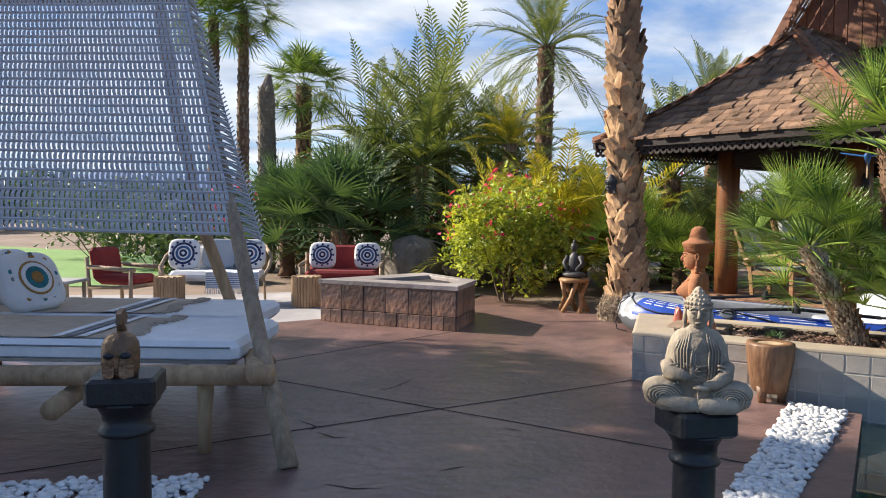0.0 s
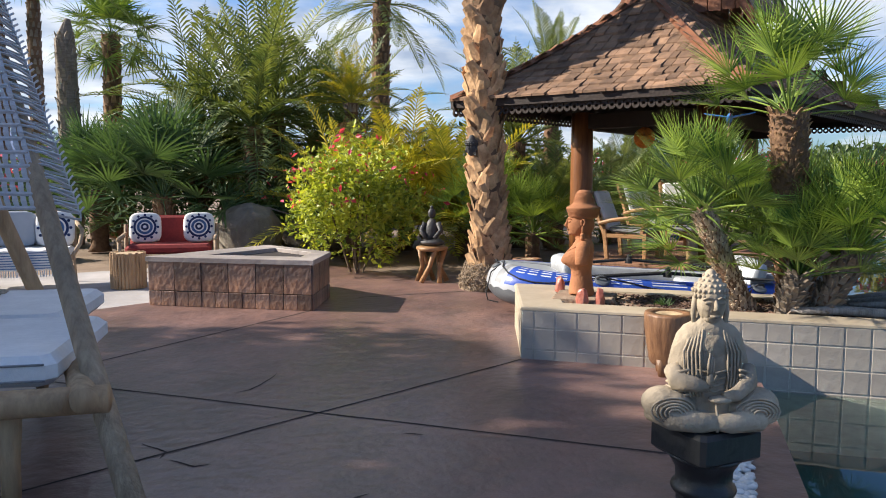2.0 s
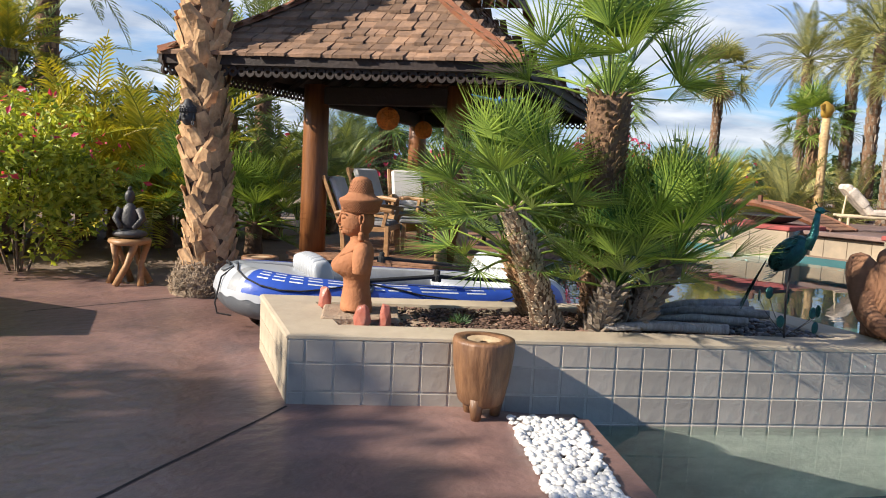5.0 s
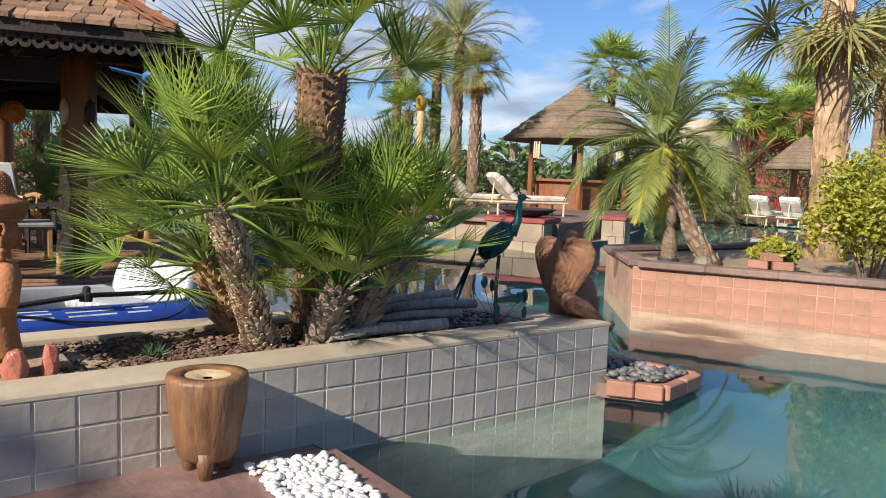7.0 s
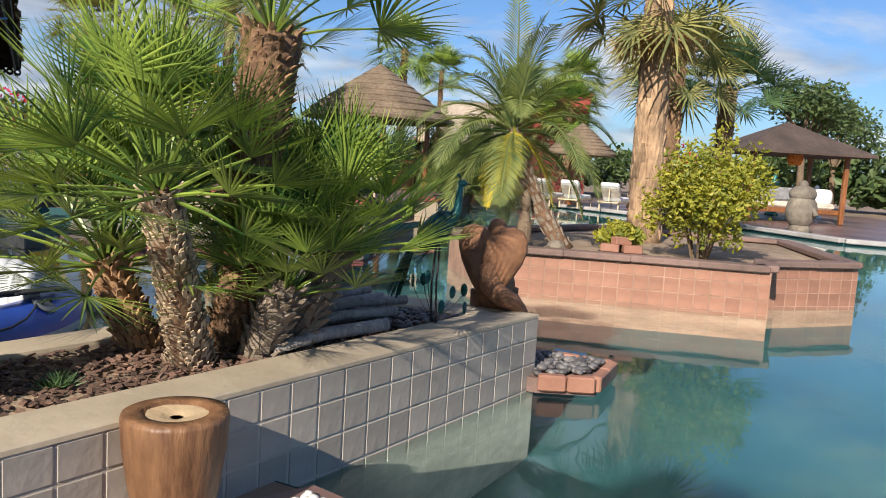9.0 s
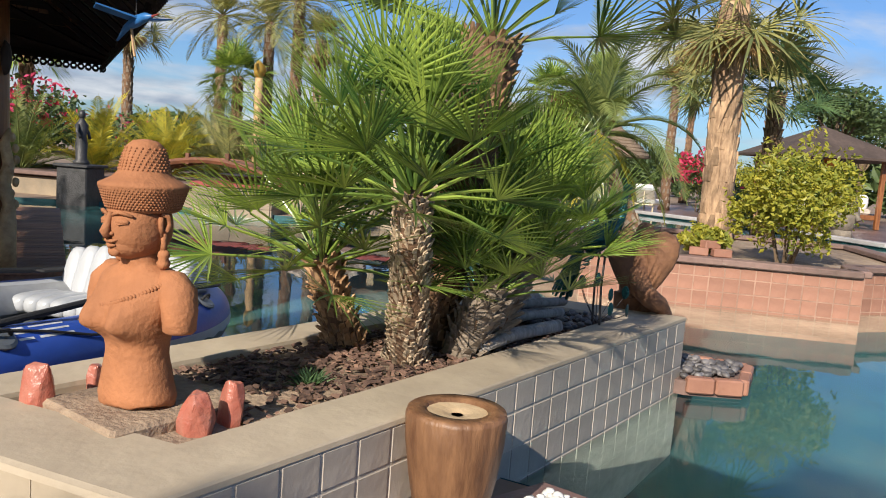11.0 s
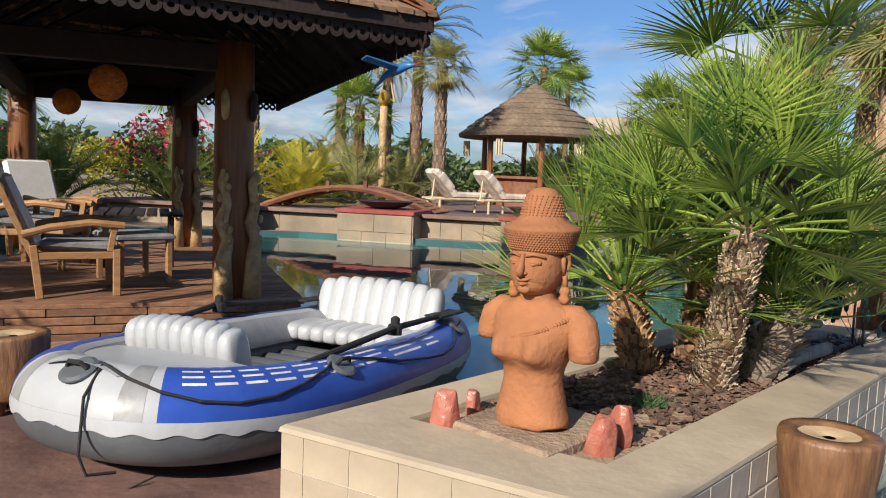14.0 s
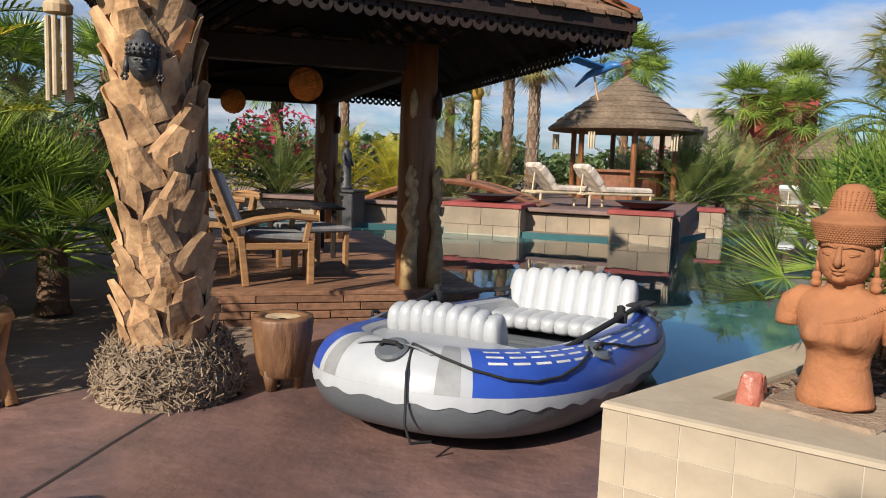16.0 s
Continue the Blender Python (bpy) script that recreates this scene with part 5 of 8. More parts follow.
    for a, b in zip(anchors, anchors[1:]):
        for k in range(9):
            f = a + (b - a) * k / 8
            i = int(f * NF) % NF
            sag = 10 - 6.5 * math.sin(math.pi * k / 8)
            kk = int(sag)
            v = Vector(rings[i][kk]).lerp(Vector(rings[i][kk + 1]), sag - kk)
            p = spine(f)
            pts.append(p + (v - p) * 1.07)
    g.tube(pts, 0.0065, 6)
    p = pts[0]
    g.tube([p, p + Vector((-0.13, -0.05, -0.10)), p + Vector((-0.17, -0.08, -0.30)), p + Vector((-0.15, -0.1, -0.375)), p + Vector((-0.05, -0.14, -0.385))], 0.0065, 6)
    part("grab_line", g, M_ROPE, t)


build_boat()


# ---- palms and shrubs ----
def plant_all():
    rng = random.Random(11)
    fan_near = crown_mesh("crown", "fan", 44, 1.0, rng, -22, 88, M_FAN, rays=24, width=0.0075, spread=165, droop=0.06)
    fan_near2 = crown_mesh("crown", "fan", 40, 1.0, rng, -12, 86, M_FAN, rays=22, width=0.0075, spread=170, droop=0.06)
    fan_up = crown_mesh("crown", "fan", 42, 1.0, rng, 6, 88, M_FAN, rays=24, width=0.0075, spread=165, droop=0.05)
    fan_tall = crown_mesh("crown", "fan", 24, 1.35, rng, 2, 84, M_FAN, rays=26, width=0.0105, spread=190, droop=0.08)
    fan_dark = crown_mesh("crown", "fan", 40, 1.9, rng, -20, 80, M_FANDARK, rays=24, width=0.022)
    wash = crown_mesh("crown", "fan", 44, 1.9, rng, -45, 82, M_FAN, rays=20, width=0.026, droop=0.3)
    washd = crown_mesh("crown", "fan", 40, 1.9, rng, -50, 80, M_GREYF, rays=20, width=0.026, droop=0.35)
    skirt = skirt_mesh("skirt", 26, 1.7, rng, M_DEADF)
    date = crown_mesh("crown", "feather", 34, 2.9, rng, -30, 82, M_FEATHER, arch=1.0, pairs=30, leaflet=0.42, width=0.023)
    dateg = crown_mesh("crown", "feather", 36, 2.9, rng, -35, 80, M_GREYF, arch=1.1, pairs=30, leaflet=0.44, width=0.023)
    low = crown_mesh("crown", "feather", 30, 2.2, rng, 8, 84, M_FEATHER, arch=0.95, pairs=28, leaflet=0.36, width=0.020)
    yel = crown_mesh("crown", "feather", 26, 2.2, rng, 10, 82, M_YELF, arch=1.0, pairs=34, leaflet=0.42, width=0.018)
    queen = crown_mesh("crown", "feather", 30, 1.55, rng, -25, 84, M_FEATHER, arch=1.8, pairs=40, leaflet=0.34, width=0.0095, vee=0.15)
    hang = crown_mesh("dry_fronds", "feather", 5, 0.95, rng, -60, -35, M_YELF, arch=1.2, pairs=32, leaflet=0.24, width=0.010)

    # clump in the raised planter
    palm("leaning fan palm in the planter with shaggy pale trunk", (3.47, 6.05, 0.33), (3.07, 6.0, 1.10), (0.085, 0.07), fan_near, rng, boot=(32, 14, 0.036, 0.45), bootm=M_SHAG, scale=0.72)
    palm("low fan palm sprouting beside the leaning trunk", (3.64, 6.36, 0.33), (3.50, 6.46, 0.76), (0.085, 0.07), fan_near2, rng, boot=(12, 13, 0.045, 0.6), bootm=M_PALEBOOT, scale=0.78, turn=1.0)
    palm("dark low fan palm at the planter edge", (3.66, 5.84, 0.33), (3.66, 5.72, 0.66), (0.075, 0.07), fan_up, rng, boot=(8, 9, 0.07, 0.6), bootm=M_TRUNKG, scale=0.62, turn=2.2)
    palm("bushy fan palm rising from the planter clump", (3.86, 5.78, 0.33), (3.98, 5.55, 0.84), (0.085, 0.07), fan_up, rng, boot=(11, 9, 0.07, 0.55), bootm=M_TRUNKG, scale=0.74, turn=4.0)
    palm("fan palm head at the back of the planter clump", (3.95, 6.1, 0.33), (3.98, 6.05, 0.86), (0.08, 0.07), fan_near2, rng, boot=(10, 10, 0.06, 0.6), scale=0.68, turn=5.0)
    palm("tall fan palm with pineapple trunk above the clump", (3.82, 6.0, 0.33), (3.58, 5.79, 1.76), (0.09, 0.128), fan_tall, rng, boot=(40, 15, 0.042, 0.62), scale=0.64)
    # old palm beside the pavilion, its trunk full of cut leaf bases on a root mass
    t = palm("tall palm trunk with criss-crossed cut leaf bases and root mass", (2.62, 9.84, 0.0), (2.49, 10.13, 6.2), (0.195, 0.165), wash, rng, boot=(58, 7, 0.130, 0.46, True), bootm=M_PALEBOOT, scale=1.0, single=True)
    g = Geo()
    r2 = random.Random(4)
    g.lathe([(0.36, 0.0), (0.345, 0.12), (0.31, 0.20), (0.26, 0.27), (0.2, 0.33)], (0, 0, 0), 22, None, 0.03, 4)
    for k in range(1100):
        a = r2.uniform(0, 6.28)
        z = r2.uniform(0.02, 0.31)
        r = 0.36 - 0.5 * max(0, z - 0.12) ** 1.05
        p = Vector((r * math.cos(a), r * math.sin(a), z))
        d = Vector((-math.sin(a) * r2.uniform(-1, 1), math.cos(a) * r2.uniform(-1, 1), r2.uniform(-0.9, 0.5))).normalized() * r2.uniform(0.025, 0.07)
        g.tube([p - d, p + Vector((math.cos(a), math.sin(a), 0)) * 0.015, p + d], 0.0038, 3)
    part("root_mass", g, M_ROOT, t)

    # garden behind the fire pit
    palm("dark fan palm spreading over the sitting corner", (-1.72, 14.3, 0), (-1.72, 14.3, 1.0), (0.16, 0.14), fan_dark, rng, boot=(6, 8, 0.12, 0.5), scale=1.0)
    palm("dark fan palm in the shrubbery", (-3.0, 15.6, 0), (-3.0, 15.6, 1.1), (0.16, 0.14), fan_dark, rng, scale=0.8, turn=2)
    for x, y, z, s, tt in ((-0.3, 16.4, 2.3, 1.0, 0.7), (-1.5, 17.6, 2.4, 1.0, 2.7), (1.6, 17.2, 2.0, 0.9, 1.9), (0.1, 17.4, 2.8, 1.1, 0), (-0.9, 18.2, 1.4, 1.0, 1), (1.0, 18.8, 2.2, 1.0, 2.2), (-2.2, 18.0, 1.2, 0.8, 3), (0.4, 16.6, 0.6, 0.8, 4)):
        palm("tall green date palm in the garden thicket", (x, y, 0), (x, y, z), (0.2, 0.18), low if z < 1.5 else date, rng, boot=(8, 8, 0.13, 0.5), scale=s, turn=tt, group="garden date palms")
    palm("date palm with dark trunk against the sky", (2.78, 21.3, 0), (2.85, 21.3, 5.9), (0.24, 0.22), date, rng, boot=(26, 9, 0.13, 0.5), scale=0.95)
    palm("slender fan palm against the cloudy sky", (-7.6, 25.1, 0), (-7.6, 25.1, 7.6), (0.22, 0.16), wash, rng, boot=(30, 7, 0.12, 0.3), bootm=M_TRUNKG)
    palm("slender fan palm against the cloudy sky", (-6.75, 25.4, 0), (-6.7, 25.4, 7.9), (0.22, 0.16), wash, rng, boot=(30, 7, 0.12, 0.3), bootm=M_TRUNKG, turn=1.4)
    palm("short fan palm among flowering shrubs", (-3.4, 19.0, 0), (-3.36, 19.0, 4.4), (0.2, 0.18), wash, rng, boot=(20, 8, 0.12, 0.4), scale=0.72, turn=2.4)
    g = Geo().tube([(0, 0, 0), (0.02, 0, 2.2), (0, 0, 3.9), (0.06, 0, 4.3)], [0.2, 0.19, 0.17, 0.05], 12, 0.10, 4)
    boots(g, [(0, 0, 0), (0.02, 0, 2.2), (0, 0, 4.0)], [0.2, 0.19, 0.16], rng, 26, 8, 0.11, 0.4)
    ob = part("dead_palm_trunk", g, M_TRUNKG)
    ob.location = (-3.76, 16.9, 0)
    tagged(ob, "bare dead palm trunk with a splintered top", "tree trunk")
    palm("small yellowing palm in the shrubbery", (1.5, 15.4, 0), (1.5, 15.4, 2.7), (0.14, 0.12), yel, rng, boot=(10, 8, 0.1, 0.5), bootm=M_TRUNKG, scale=0.5, skirt=skirt)
    for x, y, s, tt in ((2.8, 14.6, 0.9, 2.1), (1.3, 13.6, 0.95, 5.0), (2.4, 14.8, 1.1, 0), (3.2, 13.6, 1.0, 1.2), (1.9, 13.9, 0.85, 3)):
        palm("yellow green arching palm behind the bougainvillea", (x, y, 0), (x, y, 0.5), (0.14, 0.12), yel, rng, scale=s, turn=tt, group="yellow palms")
    palm("low fan palm beside the pavilion", (3.88, 11.95, 0), (3.88, 11.95, 0.5), (0.12, 0.1), fan_near, rng, scale=1.0, turn=0.6)
    palm("low fan palm beside the pavilion", (3.3, 12.4, 0), (3.3, 12.4, 0.75), (0.12, 0.1), fan_near2, rng, scale=1.1, turn=1.6)
    for x, y, z, s, tt in ((4.6, 15.0, 2.0, 0.95, 0), (6.1, 17.2, 3.2, 0.9, 1.5), (5.2, 14.6, 0.5, 0.9, 0.4), (8.2, 17.5, 1.0, 0.85, 2), (6.8, 15.6, 0.5, 0.8, 3)):
        palm("feathery palm behind the pavilion", (x, y, 0), (x, y, z), (0.18, 0.15), low, rng, boot=(8, 8, 0.12, 0.5), scale=s, turn=tt, group="palms behind the pavilion")
    # across the pool
    for x, y, z, s, tt, k in ((10.3, 19.5, 2.6, 0.8, 0, 0), (12.7, 19.6, 3.0, 0.85, 1, 0), (21.2, 12.0, 4.4, 0.62, 2, 1), (22.1, 13.0, 5.6, 0.8, 3, 2), (24.0, 14.6, 5.3, 0.75, 4, 2), (23.3, 15.3, 3.4, 0.8, 5, 0),
                              (24.9, 16.6, 5.6, 0.8, 1.5, 2), (17.8, 18.5, 3.6, 0.8, 2.5, 0), (25, 20, 5.4, 0.9, 0.5, 1), (33.6, 10.6, 6.2, 1.15, 0.7, 0), (50, 11.0, 7.4, 1.2, 1.7, 0), (45.4, 2.4, 6.6, 1.3, 2.7, 0),
                              (41, 5.4, 5.2, 1.3, 0.2, 0), (44, -2.4, 6.6, 1.2, 4, 0), (39.8, 3.0, 4.6, 1.2, 3.1, 0), (32, 0.5, 6.4, 1.0, 2.2, 1)):
        palm("sunlit fan palm across the pool" if k < 2 else "date palm across the pool", (x, y, 0), (x + 0.05, y, z), (0.2, 0.15), (wash, washd, dateg)[k], rng, boot=(22, 7, 0.12, 0.3), bootm=M_TRUNKG if k else M_TRUNK, scale=s, turn=tt, skirt=skirt if k == 1 else None, group="palms across the pool")
    for x, y, s, tt, k in ((18.1, 14.9, 0.9, 0, 1), (17.4, 16.3, 0.95, 1, 1), (19.3, 15.6, 0.85, 2, 1), (20.5, 14.2, 0.9, 3, 2), (21.6, 13.2, 0.8, 4, 2), (16.2, 17.4, 0.9, 5, 0), (14.2, 19.0, 0.9, 0.4, 0), (24.8, 7.6, 1.3, 1.2, 0),
                           (26.5, 6.6, 1.2, 2.2, 0), (12.2, 18.6, 0.8, 3, 0), (23, 16, 0.9, 1, 2), (27.5, 9.5, 1.1, 2, 0), (30.5, 5.6, 1.1, 4, 2)):
        palm("low bushy palm on the far bank", (x, y, 0), (x, y, 0.35), (0.16, 0.14), (low, yel, dateg)[k], rng, scale=s, turn=tt, group="low palms on the far bank")
    palm("leaning feather palm growing in the tiled island planter", (9.05, 4.25, 0.36), (9.6, 4.92, 1.72), (0.10, 0.075), queen, rng, boot=(14, 8, 0.06, 0.35), bootm=M_TRUNKG, bend=-0.12, skirt=hang)
    t = palm("thick pale palm trunk with split bark in the island garden", (11.4, 3.04, 0.3), (11.42, 3.1, 3.85), (0.22, 0.19), washd, rng, boot=(16, 6, 0.15, 0.12), bootm=M_SHAGBROWN, core=M_SHAGBROWN, scale=0.85, skirt=skirt)
    palm("dark leafy palm behind the island garden", (18.3, 1.6, 0), (18.3, 1.6, 3.9), (0.22, 0.2), washd, rng, boot=(20, 8, 0.13, 0.4), scale=0.95, turn=1)
    palm("dark leafy palm behind the island garden", (19.2, 0.2, 0), (19.2, 0.2, 3.4), (0.2, 0.18), fan_dark, rng, boot=(20, 8, 0.13, 0.4), scale=0.9, turn=3)

    # shrubs
    shrub("bougainvillea", "yellow green bougainvillea bush with few pink flowers", (1.2, 11.7, 1.0), (1.12, 0.9, 1.08), 8200, 0.046, M_BUSH, rng, 190, low=-0.9, lobes=7)
    shrub("shrub", "sunlit yellow green shrub in the island planter", (9.25, 2.72, 1.10), (0.88, 0.75, 0.82), 7500, 0.036, M_BUSHG, rng, low=-0.9, lobes=6)
    shrub("shrub", "low bright green shrub in the island planter", (9.15, 3.65, 0.56), (0.5, 0.3, 0.22), 1800, 0.04, M_BUSHG, rng, lobes=4)
    shrub("bougainvillea", "flowering magenta bougainvillea across the pool", (32.7, -0.9, 1.3), (1.5, 1.3, 1.4), 1500, 0.09, M_BUSHD, rng, 1500, low=-0.9)
    shrub("bougainvillea", "flowering magenta bougainvillea on the far bank", (17.3, 18.2, 1.4), (1.7, 1.4, 1.5), 1500, 0.08, M_BUSHD, rng, 420, low=-0.9)
    for x, y, z, rx, rz, m, fl in ((-2.6, 16.4, 1.2, 1.5, 1.3, M_BUSHD, 0), (0.2, 15.6, 0.8, 1.3, 0.9, M_BUSHD, 20), (-4.6, 14.6, 0.5, 0.9, 0.6, M_BUSHD, 0), (4.2, 16.5, 1.3, 1.8, 1.4, M_BUSHD, 0), (-1.6, 17.2, 1.7, 1.6, 1.8, M_BUSHD, 0), (-4.3, 17.9, 1.0, 1.6, 1.3, M_BUSHD, 160), (2.6, 15.8, 1.2, 1.4, 1.3, M_BUSHD, 0), (-6.5, 17.5, 0.8, 1.8, 0.9, M_BUSHD, 0), (0.6, 14.9, 0.6, 0.9, 0.7, M_BUSHD, 30),
                                   (5.8, 18.4, 1.2, 2.2, 1.3, M_BUSHD, 60), (9.5, 19.8, 1.0, 2.0, 1.1, M_BUSHD, 260), (13.5, 20.6, 1.1, 2.4, 1.2, M_BUSHD, 160), (18.0, 20.0, 1.1, 2.6, 1.2, M_BUSHG, 40), (23.5, 18.6, 1.2, 2.6, 1.3, M_BUSHD, 80),
                                   (28.5, 14.5, 1.2, 2.6, 1.3, M_BUSHD, 0), (31, 9.0, 1.2, 2.6, 1.3, M_BUSHD, 100), (-9.5, 21, 1.0, 2.4, 1.2, M_BUSHD, 0), (-11.5, 26, 1.3, 3.0, 1.5, M_BUSHD, 0), (22.5, -0.5, 0.7, 1.4, 0.8, M_BUSHD, 50), (36, -3, 1.2, 3, 1.6, M_BUSHG, 0), (39.5, 3.0, 1.8, 3.4, 2.0, M_BUSHD, 0), (39.5, 7.6, 1.7, 3.4, 1.9, M_BUSHD, 0)):
        shrub("shrub", "dense green garden shrub" + (" with pink flowers" if fl else ""), (x, y, z), (rx, rx * 0.75, rz), 2600, 0.075, m, rng, fl, low=-0.95)


plant_all()


def build_backdrop():
    # far belt of garden trees: clumps of leaves, too many to count
    rng = random.Random(3)
    g = Geo()
    for k in range(70):
        a = radians(-40 + 215 * k / 70)
        r = rng.uniform(46, 60)
        x, y = 4 + r * math.cos(a), 6 + r * math.sin(a)
        h = rng.uniform(2.0, 4.2)
        leaf_cloud(g, (x, y, h * 0.5), (3.9, 3.9, h * 0.62), 520, rng, 0.42, -0.8)
    ob = part("far_trees", g, M_BUSHD)
    tagged(ob, "belt of distant dark green garden trees", "trees", kind="stuff")
    # desert hills, the blue of distance haze put into their colour
    for nm, ang, spread, dist, hh in (("hill", 100, 70, 1500, 165), ("hill", 52, 40, 1900, 90)):
        g = Geo()
        n = 90
        vs = []
        for i in range(n + 1):
            a = radians(ang - spread / 2 + spread * i / n)
            e = math.sin(math.pi * i / n) ** 0.5
            z = hh * e * (0.55 + 0.45 * noise.noise(Vector((i * 0.13, ang, 0))) + 0.12 * noise.noise(Vector((i * 0.7, ang, 3))))
            for r, zz in ((dist, -2), (dist + 120, z * 0.55), (dist + 260, z), (dist + 600, -2)):
                vs.append((r * math.cos(a), r * math.sin(a), zz))
        g.add(vs, [(i * 4 + k, i * 4 + k + 1, i * 4 + 5 + k, i * 4 + 4 + k) for i in range(n) for k in range(3)])
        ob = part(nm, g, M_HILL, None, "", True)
        tagged(ob, "desert mountain ridge tinted with blue distance haze", "mountain", kind="structure")


build_backdrop()


# ---- pebbles, pedestals, statues ----
def pebbles(name, label, poly, n, r0, r1, z, material, seed, parts=0):
    """Rounded pebbles strewn over a polygon; the first ones are parts, the rest one joined heap."""
    rng = random.Random(seed)
    t = thing(name, label, "pebbles", Matrix.Translation((poly[0][0], poly[0][1], 0)))
    xs, ys = [p[0] for p in poly], [p[1] for p in poly]

    def inside(x, y):
        c = False
        for i in range(len(poly)):
            (x0, y0), (x1, y1) = poly[i], poly[i - 1]
            if (y0 > y) != (y1 > y) and x < (x1 - x0) * (y - y0) / (y1 - y0) + x0:
                c = not c
        return c
    shapes = [Geo().ball((0, 0, 0), (1, 0.78, 0.5), 8, 5, None, 0.35, k).mesh("pebble", material, True) for k in range(7)]
    rest = Geo()
    k = 0
    while k < n:
        x, y = rng.uniform(min(xs), max(xs)), rng.uniform(min(ys), max(ys))
        if not inside(x, y):
            continue
        r = rng.uniform(r0, r1)
        zz = z + r * 0.35 + rng.uniform(0, r * 0.7)
        if k < parts:
            ob = new("pebble", rng.choice(shapes))
            ob.parent = t
            ob.matrix_basis = Matrix.Translation((x - poly[0][0], y - poly[0][1], zz)) @ pose(0, 0, 0, rng.uniform(-15, 15), rng.uniform(-15, 15), rng.uniform(0, 360)) @ Matrix.Scale(r, 4)
        else:
            rest.ball((x - poly[0][0], y - poly[0][1], zz), (r, r * 0.78, r * 0.5), 7, 5, rot(rng.uniform(-15, 15), rng.uniform(-15, 15), rng.uniform(0, 360)), 0.3, k)
        k += 1
    if rest.v:
        tagged(part("pebble_rest", rest, material, t, "", True), kind="stuff")
    return t


pebbles("pebble_strip", "strip of smooth white pebbles along the pool edge", [(2.80, 5.62), (1.74, 3.86), (1.12, 2.95), (1.42, 2.72), (2.05, 3.86), (3.08, 5.40)], 2500, 0.015, 0.028, 0.0, M_PEBBLE, 5, 290)
pebbles("pebble_strip", "patch of white pebbles behind the helmet pedestal", [(-1.75, 3.86), (-0.72, 3.98), (-0.7, 3.55), (-1.7, 3.4)], 700, 0.015, 0.028, 0.0, M_PEBBLE, 6, 0)
pebbles("pebble_tray", "dark river pebbles filling a ledge round the planter end", [(5.0, 4.62), (5.05, 4.28), (5.42, 4.12), (5.85, 5.5), (5.5, 5.8)], 500, 0.022, 0.04, 0.01, M_DPEBBLE, 7, 120)


def build_tray():
    t = thing("pebble_ledge", "low ledge with pinkish stone rim above the water", "ledge", Matrix.Translation((5.2, 4.5, 0)), kind="structure")
    pts = [(4.98, 4.55), (5.02, 4.2), (5.47, 4.05), (5.95, 5.5), (5.6, 5.9), (5.3, 5.6)]
    g = Geo().prism([(x - 5.2, y - 4.5) for x, y in pts], -0.09, 0.0)
    part("ledge_slab", g, M_COPE, t)
    for a, b in zip(pts[:4], pts[1:5]):
        a, b = Vector(a), Vector(b)
        d = b - a
        n = max(1, round(d.length / 0.22))
        for k in range(n):
            c = a.lerp(b, (k + 0.5) / n)
            g = Geo().box((c[0] - 5.2, c[1] - 4.5, -0.02), (d.length / n - 0.006, 0.07, 0.10), Matrix.Rotation(math.atan2(d[1], d[0]), 3, "Z"), 0.01)
            part("rim_stone", g, M_PINK, t)


build_tray()


def pedestal(x, y, h, label):
    """A black column pedestal: foot, turned shaft, ring and square head."""
    t = thing("pedestal", label, "pedestal", Matrix.Translation((x, y, 0)) @ Matrix.Rotation(radians(12), 4, "Z"))
    g = Geo().lathe([(0.115, 0), (0.115, 0.05), (0.095, 0.07), (0.085, 0.10), (0.076, 0.13), (0.073, h - 0.2), (0.073, h - 0.17)], (0, 0, 0), 24)
    part("shaft", g, M_BLACK, t, smooth=True)
    g = Geo().lathe([(0.073, h - 0.2), (0.086, h - 0.195), (0.09, h - 0.185), (0.086, h - 0.175), (0.076, h - 0.165), (0.078, h - 0.13), (0.095, h - 0.10), (0.108, h - 0.085)], (0, 0, 0), 24)
    part("collar", g, M_BLACK, t, smooth=True)
    g = Geo().box((0, 0, h - 0.045), (0.215, 0.215, 0.09), None, 0.012)
    part("head", g, M_BLACK, t)
    g = Geo().box((0, 0, 0.02), (0.27, 0.27, 0.04), None, 0.008)
    part("foot", g, M_BLACK, t)


pedestal(1.33, 3.07, 0.63, "black painted column pedestal standing in white pebbles")
pedestal(-0.60, 2.83, 0.775, "black painted column pedestal beside the daybed")


